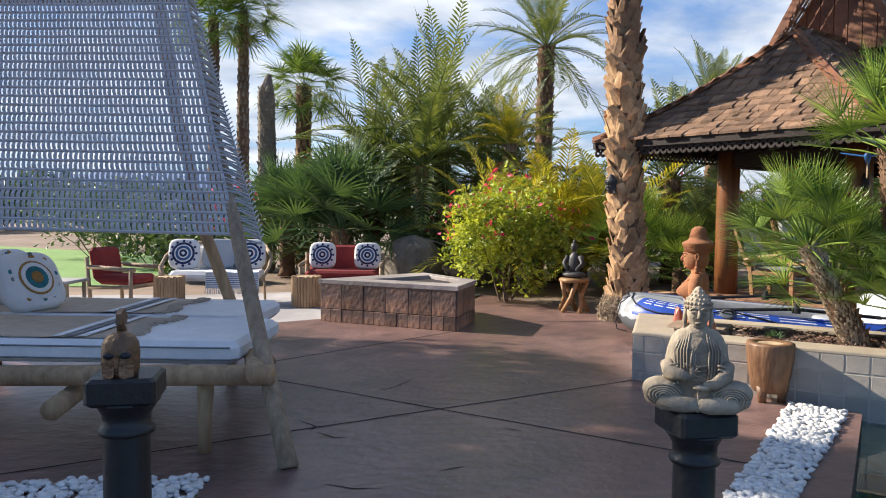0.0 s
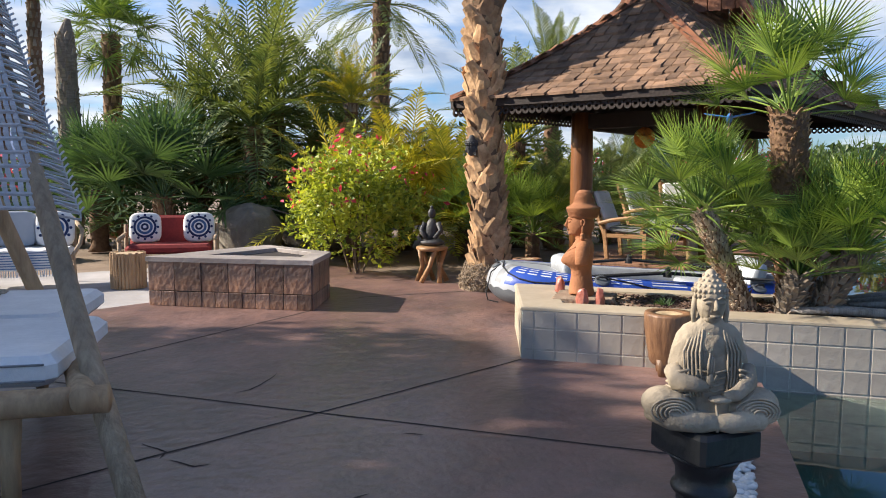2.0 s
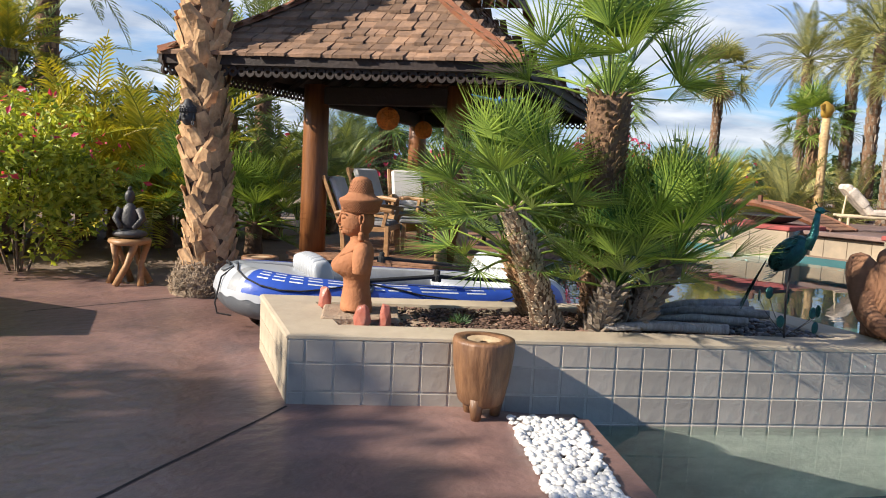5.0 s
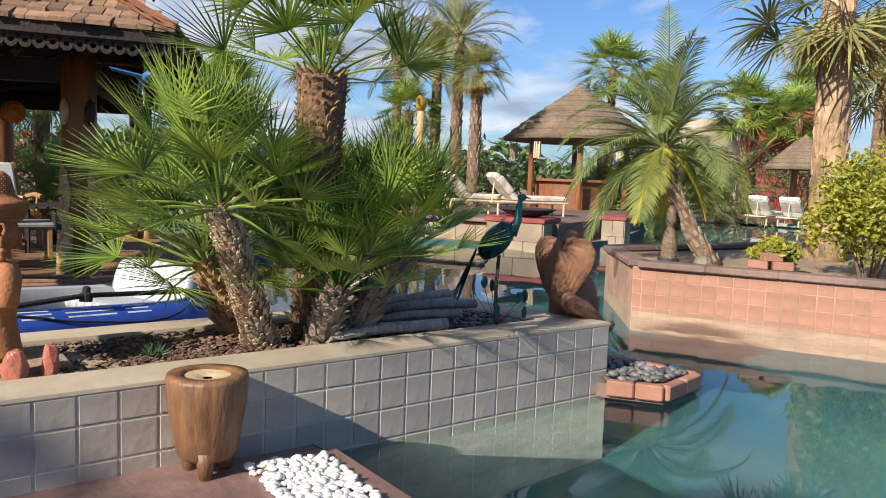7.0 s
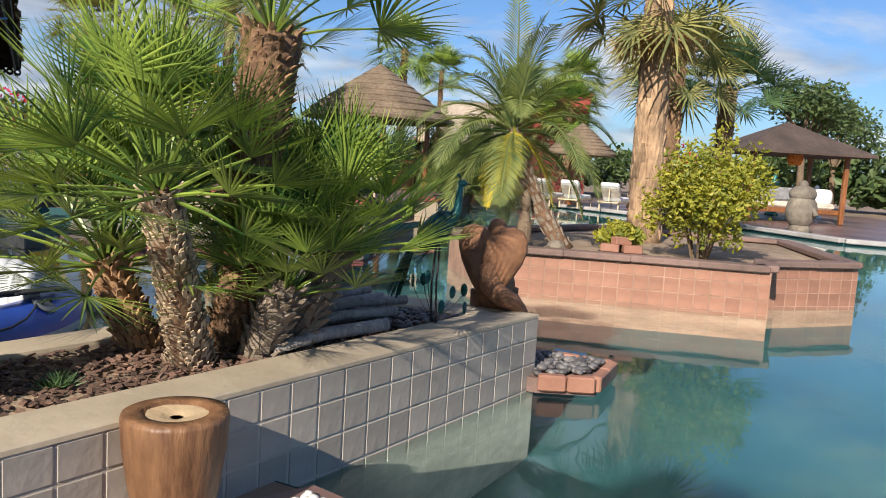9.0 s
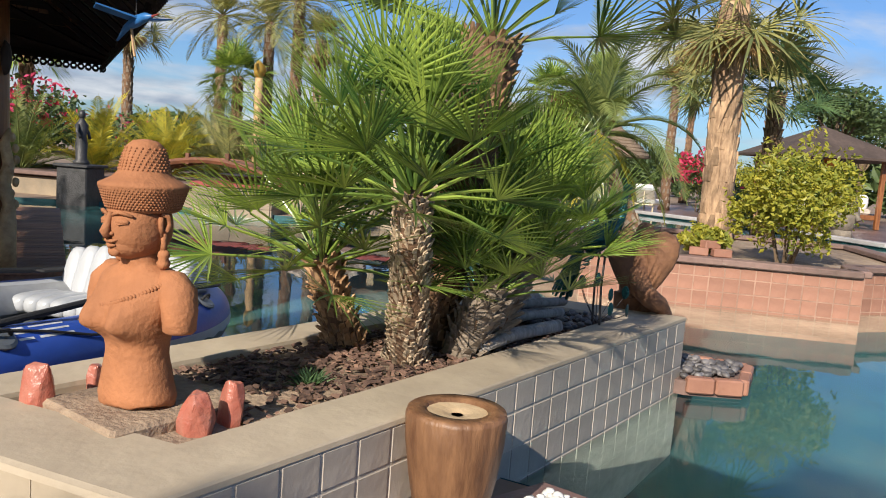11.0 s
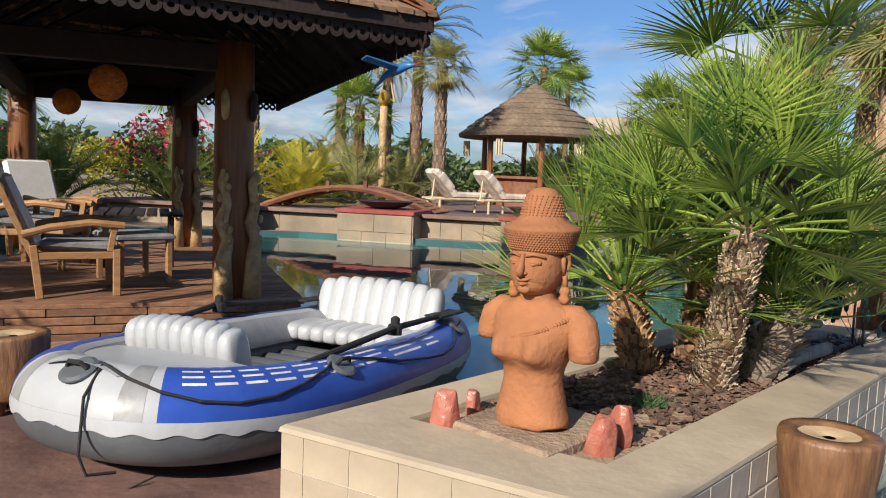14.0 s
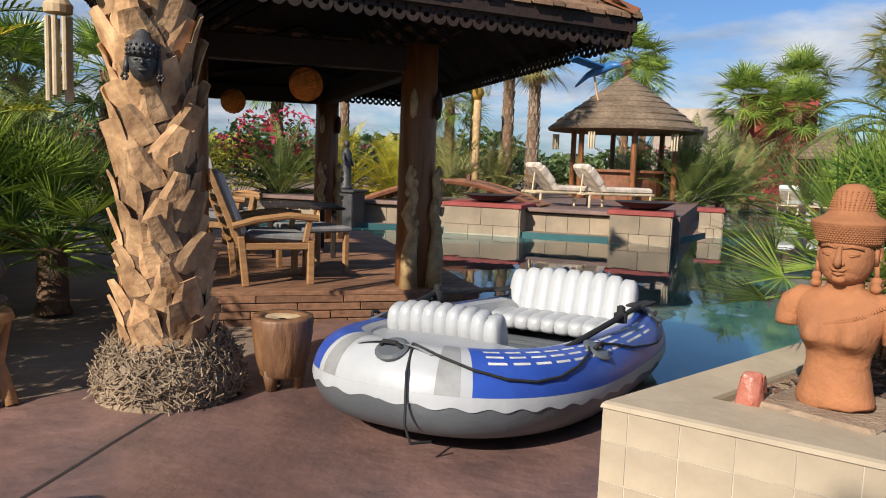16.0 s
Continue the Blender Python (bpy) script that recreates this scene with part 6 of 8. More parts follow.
def build_buddha():
    """Seated stone figure, one plain mesh, facing -y."""
    g = Geo()
    # folded legs, with ridged robe
    g.ball((0, 0.0, 0.03), (0.165, 0.085, 0.038), 24, 10)
    for s in (-1, 1):
        g.ball((s * 0.118, -0.035, 0.055), (0.082, 0.070, 0.050), 24, 14, rot(0, s * -10, s * 14))
        g.tube([(s * 0.165, -0.02, 0.045), (s * 0.12, -0.085, 0.035), (s * 0.04, -0.098, 0.028), (-s * 0.03, -0.092, 0.03)], [0.034, 0.032, 0.027, 0.018], 14)
        for k in range(5):
            r = 0.014 + 0.0095 * k
            pts = []
            for i in range(21):
                dx, dz = r * 1.2 * math.cos(6.2832 * i / 20), r * 0.66 * math.sin(6.2832 * i / 20)
                pts.append((s * 0.120 + dx, -0.038 - 0.071 * math.sqrt(max(0.06, 1 - (dx / 0.084) ** 2 - (dz / 0.052) ** 2)), 0.055 + dz))
            g.tube(pts, 0.0034, 5)
    g.tube([(0, -0.108, 0.006), (0.002, -0.104, 0.04), (0, -0.09, 0.075)], 0.004, 6)
    # torso and mantle falling over the upper arms
    rows = [(0.098, 0.068, 0.035), (0.110, 0.070, 0.085), (0.117, 0.066, 0.125), (0.116, 0.060, 0.165), (0.107, 0.054, 0.205), (0.094, 0.049, 0.240), (0.074, 0.044, 0.262), (0.046, 0.037, 0.274), (0.034, 0.034, 0.284), (0.033, 0.033, 0.30)]
    n = 32
    vs = [(hw * math.cos(6.2832 * i / n) * (1 + 0.012 * math.sin(i * 2.9)), hd * math.sin(6.2832 * i / n), z) for hw, hd, z in rows for i in range(n)]
    g.add(vs, [(j * n + i, j * n + (i + 1) % n, (j + 1) * n + (i + 1) % n, (j + 1) * n + i) for j in range(len(rows) - 1) for i in range(n)])
    g.ball((0, -0.034, 0.205), (0.055, 0.024, 0.05), 16, 10)
    for s in (-1, 1):
        # forearm with gathered sleeve
        tipz = 0.118 if s < 0 else 0.092
        g.tube([(s * 0.108, -0.020, 0.15), (s * 0.102, -0.052, 0.125), (s * 0.06, -0.080, tipz + 0.006), (s * 0.022, -0.090, tipz)], [0.026, 0.027, 0.020, 0.013], 14)
        for k in range(6):
            z = 0.088 + 0.013 * k
            g.tube([(s * 0.070, -0.070, z + 0.006), (s * 0.100, -0.058, z - 0.002), (s * 0.124, -0.018, z + 0.004)], 0.0042, 6)
        for k in range(5):
            x = s * (0.040 + 0.011 * k)
            g.tube([(x * 0.72, -0.040 + 0.002 * k, 0.258 - 0.004 * k), (x, -0.056 + 0.003 * k, 0.20), (x * 0.96, -0.068 + 0.004 * k, 0.14), (x * 0.8, -0.074, 0.09)], 0.0035, 6)
    for k in range(4):
        z = 0.105 + 0.016 * k
        g.tube([(-0.05, -0.060, z + 0.006), (0.0, -0.070, z - 0.004), (0.05, -0.060, z + 0.006)], 0.0035, 6)
    # raised hand, fingers together, and the open hand in the lap
    g.ball((-0.020, -0.094, 0.138), (0.011, 0.008, 0.022), 12, 8)
    for k in range(3):
        g.tube([(-0.026 + 0.006 * k, -0.095, 0.15), (-0.026 + 0.007 * k, -0.096, 0.18), (-0.022 + 0.005 * k, -0.092, 0.208 - 0.006 * k)], [0.0045, 0.0042, 0.002], 6)
    g.tube([(-0.012, -0.098, 0.135), (-0.004, -0.100, 0.152)], [0.005, 0.003], 6)
    g.ball((0.012, -0.088, 0.086), (0.034, 0.024, 0.010), 14, 8)
    # head with curls and topknot
    g.ball((0, -0.012, 0.325), (0.042, 0.046, 0.055), 20, 14)
    g.ball((0, -0.02, 0.29), (0.028, 0.028, 0.022), 12, 8)
    g.lathe([(0.046, 0.338), (0.049, 0.35), (0.044, 0.37), (0.026, 0.385), (0.02, 0.395), (0.011, 0.408), (0.002, 0.412)], (0, 0, 0), 18)
    for r, z, m in ((0.049, 0.343, 20), (0.048, 0.356, 20), (0.041, 0.369, 17), (0.028, 0.381, 12), (0.018, 0.394, 8)):
        for i in range(m):
            a = 6.2832 * i / m
            g.ball((r * math.cos(a), r * math.sin(a), z), 0.0062, 5, 4)
    g.tube([(0, -0.056, 0.335), (0, -0.064, 0.318), (0, -0.066, 0.310)], [0.004, 0.007, 0.009], 6)
    for s in (-1, 1):
        g.tube([(s * 0.006, -0.055, 0.338), (s * 0.02, -0.053, 0.343), (s * 0.034, -0.043, 0.336)], 0.003, 5)
        g.ball((s * 0.019, -0.052, 0.328), (0.012, 0.006, 0.005), 8, 5)
        g.tube([(s * 0.044, -0.005, 0.34), (s * 0.048, -0.006, 0.30), (s * 0.045, -0.008, 0.262)], [0.008, 0.009, 0.006], 6)
    g.tube([(-0.015, -0.056, 0.295), (0, -0.059, 0.293), (0.015, -0.056, 0.295)], [0.003, 0.005, 0.003], 6)
    ob = part("buddha_statue", g, M_STONEBUD, None, "", True)
    ob.matrix_world = Matrix.Translation((1.33, 3.07, 0.627)) @ Matrix.Rotation(radians(-14), 4, "Z") @ Matrix.Diagonal((0.93, 0.92, 1.05, 1))
    tagged(ob, "mossy grey stone seated statue resting on a black pedestal", "statue")


build_buddha()


def build_helmet():
    t = thing("helmet", "aged bronze crested ancient style helmet on a black pedestal", "helmet", Matrix.Translation((-0.60, 2.79, 0.775)) @ Matrix.Rotation(radians(12), 4, "Z") @ Matrix.Diagonal((0.95, 0.95, 0.86, 1)))
    g = Geo()
    g.lathe([(0.055, 0.0), (0.06, 0.03), (0.062, 0.09), (0.058, 0.125), (0.045, 0.15), (0.022, 0.166), (0.002, 0.17)], (0, 0, 0), 24)
    part("dome", g, M_BRONZE, t, smooth=True)
    for s in (-1, 1):
        g = Geo()
        g.add([(s * 0.008, -0.066, 0.05), (s * 0.05, -0.046, 0.05), (s * 0.05, -0.046, 0.005), (s * 0.02, -0.062, -0.0), (s * 0.008, -0.068, 0.012)], [(0, 1, 2, 3, 4)])
        part("cheek_plate", g, M_BRONZE, t)
        g = Geo().ball((s * 0.026, -0.056, 0.085), (0.02, 0.01, 0.013), 10, 6)
        part("eye_hole", g, M_BLACK, t)
    g = Geo().box((0, -0.066, 0.075), (0.012, 0.012, 0.07), None, 0.003)
    part("nose_guard", g, M_BRONZE, t)
    g = Geo().tube([(0, 0.02, 0.165), (0, 0.0, 0.195), (0, 0.0, 0.215)], [0.018, 0.012, 0.010], 8)
    part("crest_holder", g, M_BRONZE, t)
    g = Geo()
    g.add([(x, y, z) for x in (-0.008, 0.008) for y, z in ((-0.035, 0.195), (0.06, 0.185), (0.075, 0.215), (0.02, 0.25), (-0.03, 0.235))], [(0, 1, 2, 3, 4), (9, 8, 7, 6, 5)] + [(i, 5 + i, 5 + (i + 1) % 5, (i + 1) % 5) for i in range(5)])
    part("crest", g, M_BRONZE, t)


build_helmet()


# ---- log daybed with crochet canopy ----
def build_daybed():
    t = thing("daybed", "rustic log daybed with white mattress under a crochet canopy", "daybed", Matrix.Translation((-1.6, 5.0, 0)))
    ox, oy = -1.6, 5.0

    def lg(name, pts, r, m=M_LOG, seed=1):
        g = Geo().tube([(x - ox, y - oy, z) for x, y, z in pts], r, 12, 0.05, seed)
        return part(name, g, m, t, smooth=True)
    lg("front_rail", [(-3.3, 4.36, 0.40), (-2.0, 4.34, 0.415), (-0.48, 4.28, 0.455)], 0.055)
    lg("side_rail", [(-0.55, 4.2, 0.47), (-0.85, 5.2, 0.475), (-1.25, 6.5, 0.50)], 0.05, seed=2)
    lg("back_rail", [(-3.6, 6.45, 0.42), (-1.2, 6.35, 0.46)], 0.055, seed=3)
    lg("cross_log", [(-1.55, 4.1, 0.30), (-1.75, 5.2, 0.30), (-2.0, 6.5, 0.30)], 0.055, seed=4)
    for k, (x, y) in enumerate(((-0.88, 4.40), (-1.28, 6.2), (-2.7, 4.4), (-3.2, 6.3))):
        lg("leg", [(x, y, 0), (x, y, 0.2), (x + 0.01, y, 0.42)], (0.034, 0.038, 0.045), seed=5 + k)
    lg("canopy_pole", [(-0.37, 4.17, 0), (-0.62, 4.53, 0.62), (-0.88, 4.92, 1.29), (-1.25, 5.45, 2.2), (-1.5, 5.8, 2.85)], (0.05, 0.046, 0.042, 0.038, 0.034), M_GREYLOG, 11)
    lg("canopy_pole", [(-1.12, 6.8, 0), (-1.36, 6.45, 0.57), (-1.53, 6.3, 1.16), (-1.62, 6.0, 2.0), (-1.66, 5.75, 2.85)], (0.05, 0.048, 0.046, 0.042, 0.036), M_LOG, 12)
    lg("ridge_pole", [(-1.5, 5.7, 2.8), (-3.6, 5.8, 2.8)], 0.04, M_GREYLOG, 13)
    # two mattresses side by side
    for y0, y1, nm in ((4.40, 5.36, "mattress"), (5.40, 6.40, "mattress")):
        g = Geo()
        x0, x1, z0, z1 = -3.3, -0.70 - 0.24 * (y0 - 4.4), 0.475, 0.60
        g.box(((x0 + x1) / 2 - ox, (y0 + y1) / 2 - oy, (z0 + z1) / 2), (x1 - x0, y1 - y0, z1 - z0), None, 0.035)
        mt = part(nm, g, M_CUSHION, t)
        g = Geo()
        for z in (z0 + 0.03, z1 - 0.03):
            g.tube([(x0 - ox, y0 - oy - 0.002, z), (x1 - 0.04 - ox, y0 - oy - 0.002, z)], 0.005, 5)
        part("piping", g, M_GREYCUSH, mt)
    ob = thing("throw_blanket", "tan striped throw blanket with fringe lying on the mattress", "blanket", Matrix.Translation((-1.6, 5.0, 0)))
    for y0, y1, x0, x1 in ((4.46, 5.3, -2.9, -1.42), (5.46, 6.3, -3.0, -1.6)):
        g = Geo()
        nx, ny = 30, 10
        vs = []
        for i in range(nx + 1):
            for j in range(ny + 1):
                x, y = x0 + (x1 - x0) * i / nx, y0 + (y1 - y0) * j / ny
                vs.append((x - ox + 0.04 * math.sin(j * 0.9), y - oy, 0.606 + 0.007 * noise.noise(Vector((x * 5, y * 5, 0)))))
        g.add(vs, [(i * (ny + 1) + j, (i + 1) * (ny + 1) + j, (i + 1) * (ny + 1) + j + 1, i * (ny + 1) + j + 1) for i in range(nx) for j in range(ny)])
        part("cloth", g, M_TAN, ob, smooth=True)
        for xx, mm in ((x1 - 0.16, M_CUSHION), (x1 - 0.30, M_CUSHION), (x1 - 0.23, M_GREYCUSH)):
            g = Geo()
            g.box((xx - ox, (y0 + y1) / 2 - oy, 0.6145), (0.045, y1 - y0 - 0.01, 0.004))
            part("stripe", g, mm, ob)
        g = Geo()
        rng = random.Random(9)
        for k in range(44):
            y = y0 + (y1 - y0) * k / 43
            p = Vector((x1 - ox + 0.04 * math.sin((y - y0) / (y1 - y0) * 9), y - oy, 0.612))
            g.tube([p, p + Vector((0.05, rng.uniform(-0.015, 0.015), 0.004)), p + Vector((0.10, rng.uniform(-0.03, 0.03), -0.004))], [0.006, 0.007, 0.004], 4)
        part("fringe", g, M_TAN, ob)

    # pillows
    def pillow(name, label, c, m3, w, h, mats):
        th = thing(name, label, "pillow", Matrix.Translation(c) @ m3.to_4x4())
        g = Geo().ball((0, 0, h / 2), (w / 2, 0.08, h / 2), 18, 14, None, 0, 0, 0.55)
        part("cover", g, mats[0], th, smooth=True)
        rng = random.Random(int(c[0] * 50) % 97)
        for k, (r, m) in enumerate(mats[1:]):
            g = Geo().lathe([(r, 0), (r * 0.98, 0.004), (0.002, 0.004)], (0, -0.08 - 0.003 * k, h / 2), 20, rot(90))
            part("print", g, m, th)
        return th
    for k, (x, y, z, a, mm) in enumerate(((-2.50, 4.75, 0.60, -35, 0), (-2.42, 5.55, 0.60, -55, 0), (-3.0, 5.05, 0.62, -50, 1), (-2.8, 5.95, 0.60, -50, 0))):
        m3 = rot(0, 0, 90 + a * 0.4) @ rot(-28, 0, 0)
        if mm:
            pillow("pillow", "plain tan pillow leaning on the daybed", (x, y, z), m3, 0.5, 0.42, [M_TAN])
        else:
            th = pillow("pillow", "cream pillow printed with teal and ochre medallions", (x, y, z), m3, 0.46, 0.44, [M_CUSHION, (0.13, M_ORANGEP), (0.115, M_CUSHION), (0.085, M_TEALPRINT), (0.045, M_ORANGEP)])
            rng = random.Random(k)
            for q in range(16):
                a2 = rng.uniform(0, 6.28)
                r2 = rng.uniform(0.15, 0.19)
                g = Geo().lathe([(0.018, 0), (0.016, 0.004), (0.001, 0.004)], (r2 * math.cos(a2), -0.068, 0.22 + r2 * math.sin(a2)), 8, rot(90))
                part("print", g, (M_ORANGEP, M_TEALPRINT, M_GREYCUSH)[q % 3], th)

    # crochet canopy panel, rows of upright stitches hanging from the ridge to a scalloped hem
    can = thing("canopy_cloth", "white crochet cotton canopy tied to the daybed poles", "canopy", Matrix.Translation((-1.6, 5.0, 0)))
    tr, br, bl, tl = Vector((-1.43, 5.62, 2.84)), Vector((-0.84, 4.83, 1.17)), Vector((-3.1, 4.86, 1.2)), Vector((-3.4, 5.7, 2.84))
    rows, cols = 27, 66
    g = Geo()
    g2 = Geo()
    off = Vector((ox, oy, 0))
    rng = random.Random(2)

    def at(u, v):
        p = tl.lerp(tr, u).lerp(bl.lerp(br, u), v)
        sag = 0.05 * math.sin(math.pi * u) * v + 0.012 * noise.noise(Vector((u * 9, v * 9, 0)))
        return p + Vector((0, sag, 0)) - off
    for i in range(rows + 1):
        g.tube([at(k / 24, i / rows) for k in range(25)], 0.0105, 5)
    for i in range(rows):
        for k in range(cols + 1):
            u = k / cols
            j = rng.uniform(-0.0015, 0.0015)
            a, b = at(min(1, u + j + 0.003 * (i % 2)), i / rows), at(min(1, u - j), (i + 1) / rows)
            d = Vector((0.0098, 0, 0))
            m = (a + b) / 2 + Vector((0, -0.010, 0))
            g2.add([a - d, a + d, m - d * 1.25, m + d * 1.25, b - d, b + d], [(0, 1, 3, 2), (2, 3, 5, 4)])
    tagged(part("row_cord", g, M_CROCHET, can), kind="stuff")
    tagged(part("stitches", g2, M_CROCHET, can), kind="stuff")
    # side flap round the pole
    g = Geo()
    for i in range(58):
        f = i / 58
        p = tr.lerp(br, f) - off
        q = p + Vector((0.10 * (0.4 + f), 0.08, -0.05))
        g.tube([p, (p + q) / 2 + Vector((0.0, -0.02, 0.015 * (i % 2))), q, q + Vector((0.005, 0.05, 0.02))], 0.0065, 4)
        g.tube([q, q + Vector((0.008, -0.01, -0.035)), p + Vector((0.01, 0, -0.05))], 0.0065, 4)
    tagged(part("side_flap", g, M_CROCHET, can), kind="stuff")


build_daybed()


# ---- sitting corner by the fire pit ----
def medallion(parent, c, m3, r):
    """Concentric printed rings with a circle of dots on a cushion."""
    for k, (f, m) in enumerate(((1.0, M_NAVY), (0.80, M_CUSHION), (0.68, M_BLUEPRINT), (0.46, M_CUSHION), (0.34, M_NAVY), (0.15, M_CUSHION))):
        g = Geo().lathe([(r * f, 0), (r * f * 0.98, 0.003), (0.001, 0.003)], Vector(c) + m3 @ Vector((0, -0.003 * k, 0)), 22, m3 @ rot(90))
        part("print", g, m, parent)
    for q in range(12):
        a = 6.2832 * q / 12
        g = Geo().lathe([(r * 0.12, 0), (r * 0.11, 0.003), (0.001, 0.003)], Vector(c) + m3 @ Vector((r * 1.12 * math.cos(a), 0.002, r * 1.12 * math.sin(a))), 8, m3 @ rot(90))
        part("print", g, M_NAVY, parent)


def cushion(name, label, c, m3, w, h, cover, print_r=0.0):
    th = thing(name, label, "cushion", Matrix.Translation(c) @ m3.to_4x4())
    g = Geo().ball((0, 0, h / 2), (w / 2, 0.065, h / 2), 16, 12, None, 0, 0, 0.5)
    part("cover", g, cover, th, smooth=True)
    if print_r:
        medallion(th, (0, -0.066, h / 2), Matrix.Identity(3), print_r)
    return th


def log_chair(m, label, wide=0.55):
    """A log-framed easy chair or bench with maroon cushions."""
    t = thing("patio_chair" if wide < 0.8 else "patio_bench", label, "armchair" if wide < 0.8 else "bench", m)
    hw = wide / 2 + 0.06
    for s in (-1, 1):
        part("leg", Geo().tube([(s * hw, -0.32, 0), (s * hw, -0.32, 0.5)], 0.028, 8), M_GREYLOG, t, smooth=True)
        part("leg", Geo().tube([(s * hw, 0.3, 0), (s * hw, 0.36, 0.66)], 0.028, 8), M_GREYLOG, t, smooth=True)
        part("armrest", Geo().tube([(s * hw, -0.38, 0.5), (s * hw, 0.34, 0.53)], 0.03, 8), M_GREYLOG, t, smooth=True)
        part("side_rail", Geo().tube([(s * hw, -0.34, 0.27), (s * hw, 0.32, 0.25)], 0.028, 8), M_GREYLOG, t, smooth=True)
    part("front_rail", Geo().tube([(-hw, -0.32, 0.27), (hw, -0.32, 0.27)], 0.028, 8), M_GREYLOG, t, smooth=True)
    part("seat", Geo().box((0, -0.02, 0.35), (wide, 0.6, 0.13), None, 0.04), M_RED, t)
    part("backrest", Geo().box((0, 0.31, 0.56), (wide, 0.13, 0.46), rot(-10), 0.045), M_RED, t)
    return t


def build_corner():
    lab = "log-framed patio armchair with maroon cushions"
    log_chair(pose(-4.15, 10.75, 0, 0, 0, 78), lab + " beside a stump table")
    log_chair(pose(-5.45, 9.9, 0, 0, 0, 110), lab)
    log_chair(pose(-1.32, 12.1, 0, 0, 0, 3), "log-framed bench with maroon cushions behind the fire pit", 1.1)
    for k, x in enumerate((-1.65, -0.94)):
        cushion("cushion", "navy and white medallion cushion on the maroon bench", (x, 12.15, 0.42), rot(-14, 0, 4), 0.42, 0.42, M_CUSHION, 0.15)
    # low coffee table
    t = thing("coffee_table", "low white-topped log coffee table", "table", Matrix.Translation((-4.75, 9.9, 0)))
    part("tabletop", Geo().box((0, 0, 0.39), (0.75, 0.55, 0.04), None, 0.01), M_PALECON, t)
    for sx in (-1, 1):
        for sy in (-1, 1):
            part("leg", Geo().tube([(sx * 0.33, sy * 0.22, 0), (sx * 0.33, sy * 0.22, 0.375)], 0.026, 8), M_GREYLOG, t)
    # white draped settee
    t = thing("wicker_settee", "pale cane settee draped with a white fringed throw", "settee", pose(-2.95, 11.05, 0, 0, 0, 8))
    for s in (-1, 1):
        part("leg", Geo().tube([(s * 0.62, -0.34, 0), (s * 0.58, -0.32, 0.14), (s * 0.6, -0.3, 0.36)], 0.02, 8), M_GREYLOG, t)
        part("leg", Geo().tube([(s * 0.62, 0.34, 0), (s * 0.6, 0.32, 0.4)], 0.02, 8), M_GREYLOG, t)
        part("arm", Geo().tube([(s * 0.64, -0.34, 0.34), (s * 0.74, -0.25, 0.52), (s * 0.74, 0.1, 0.66), (s * 0.62, 0.36, 0.80)], 0.026, 8), M_GREYLOG, t, smooth=True)
    part("back_frame", Geo().tube([(-0.62, 0.36, 0.4), (-0.62, 0.38, 0.76), (-0.4, 0.4, 0.84), (0.4, 0.4, 0.84), (0.62, 0.38, 0.76), (0.62, 0.36, 0.4)], 0.026, 8), M_GREYLOG, t, smooth=True)
    part("seat", Geo().box((0, 0, 0.40), (1.26, 0.74, 0.14), None, 0.05), M_CUSHION, t)
    part("backrest", Geo().box((0, 0.32, 0.62), (1.16, 0.14, 0.38), rot(-8), 0.05), M_CUSHION, t)
    g = Geo()
    rng = random.Random(1)
    vs = []
    for i in range(13):
        for j in range(9):
            x, f = -0.1 + 0.72 * i / 12, j / 8
            y, z = (-0.1 - 0.29 * f * 1.7, 0.478) if f < 0.6 else (-0.40 - 0.01 * math.sin(i), 0.478 - (f - 0.6) * 0.6)
            vs.append((x, y, z + 0.006 * math.sin(i * 1.7)))
    g.add(vs, [(i * 9 + j, i * 9 + j + 1, (i + 1) * 9 + j + 1, (i + 1) * 9 + j) for i in range(12) for j in range(8)])
    for k in range(30):
        x = -0.1 + 0.72 * k / 29
        g.tube([(x, -0.405, 0.24), (x + rng.uniform(-0.01, 0.01), -0.41, 0.16)], 0.006, 4)
    part("throw", g, M_CUSHION, t, "white fringed throw")
    for k in range(7):
        part("throw_band", Geo().box((0.26, -0.408, 0.44 - 0.03 * k), (0.70, 0.004, 0.010)), M_BLUEPRINT, t, "blue woven band")
    for x in (-0.5, 0.42):
        cushion("cushion", "blue and white medallion cushion on the draped settee", Vector((-2.95 + x, 11.13 + x * 0.14, 0.47)), rot(-14, 0, 8), 0.44, 0.44, M_CUSHION, 0.16)
    cushion("cushion", "plain pale cushion on the draped settee", (-2.98, 11.2, 0.47), rot(-14, 0, 8), 0.5, 0.44, M_PVCW)
    # bundled-stick stump tables
    for x, y in ((-1.62, 10.75), (-3.42, 10.45)):
        t = thing("stump_table", "round side table of bundled split sticks", "side table", Matrix.Translation((x, y, 0)), "stick stump tables")
        g = Geo()
        n = 30
        for k in range(n):
            a = 6.2832 * k / n
            r = 0.185
            g.tube([(r * math.cos(a), r * math.sin(a), 0), (r * math.cos(a), r * math.sin(a), 0.42 + 0.008 * math.sin(k * 2.7))], 0.021, 6)
        tagged(part("stick", g, M_LOG, t), kind="stuff")
        part("tabletop", Geo().lathe([(0.19, 0.37), (0.195, 0.405), (0.18, 0.415)], (0, 0, 0), 24), M_STUMPTOP, t)
    rock((-0.35, 13.75, 0), (0.75, 0.55, 0.62), 31, "large rounded brown boulder among shrubs", "boulder", M_ROCK, False)
    rock((0.75, 14.5, 0), (0.7, 0.5, 0.5), 33, "dark mossy boulder among shrubs", "boulder", M_ROCK, False)
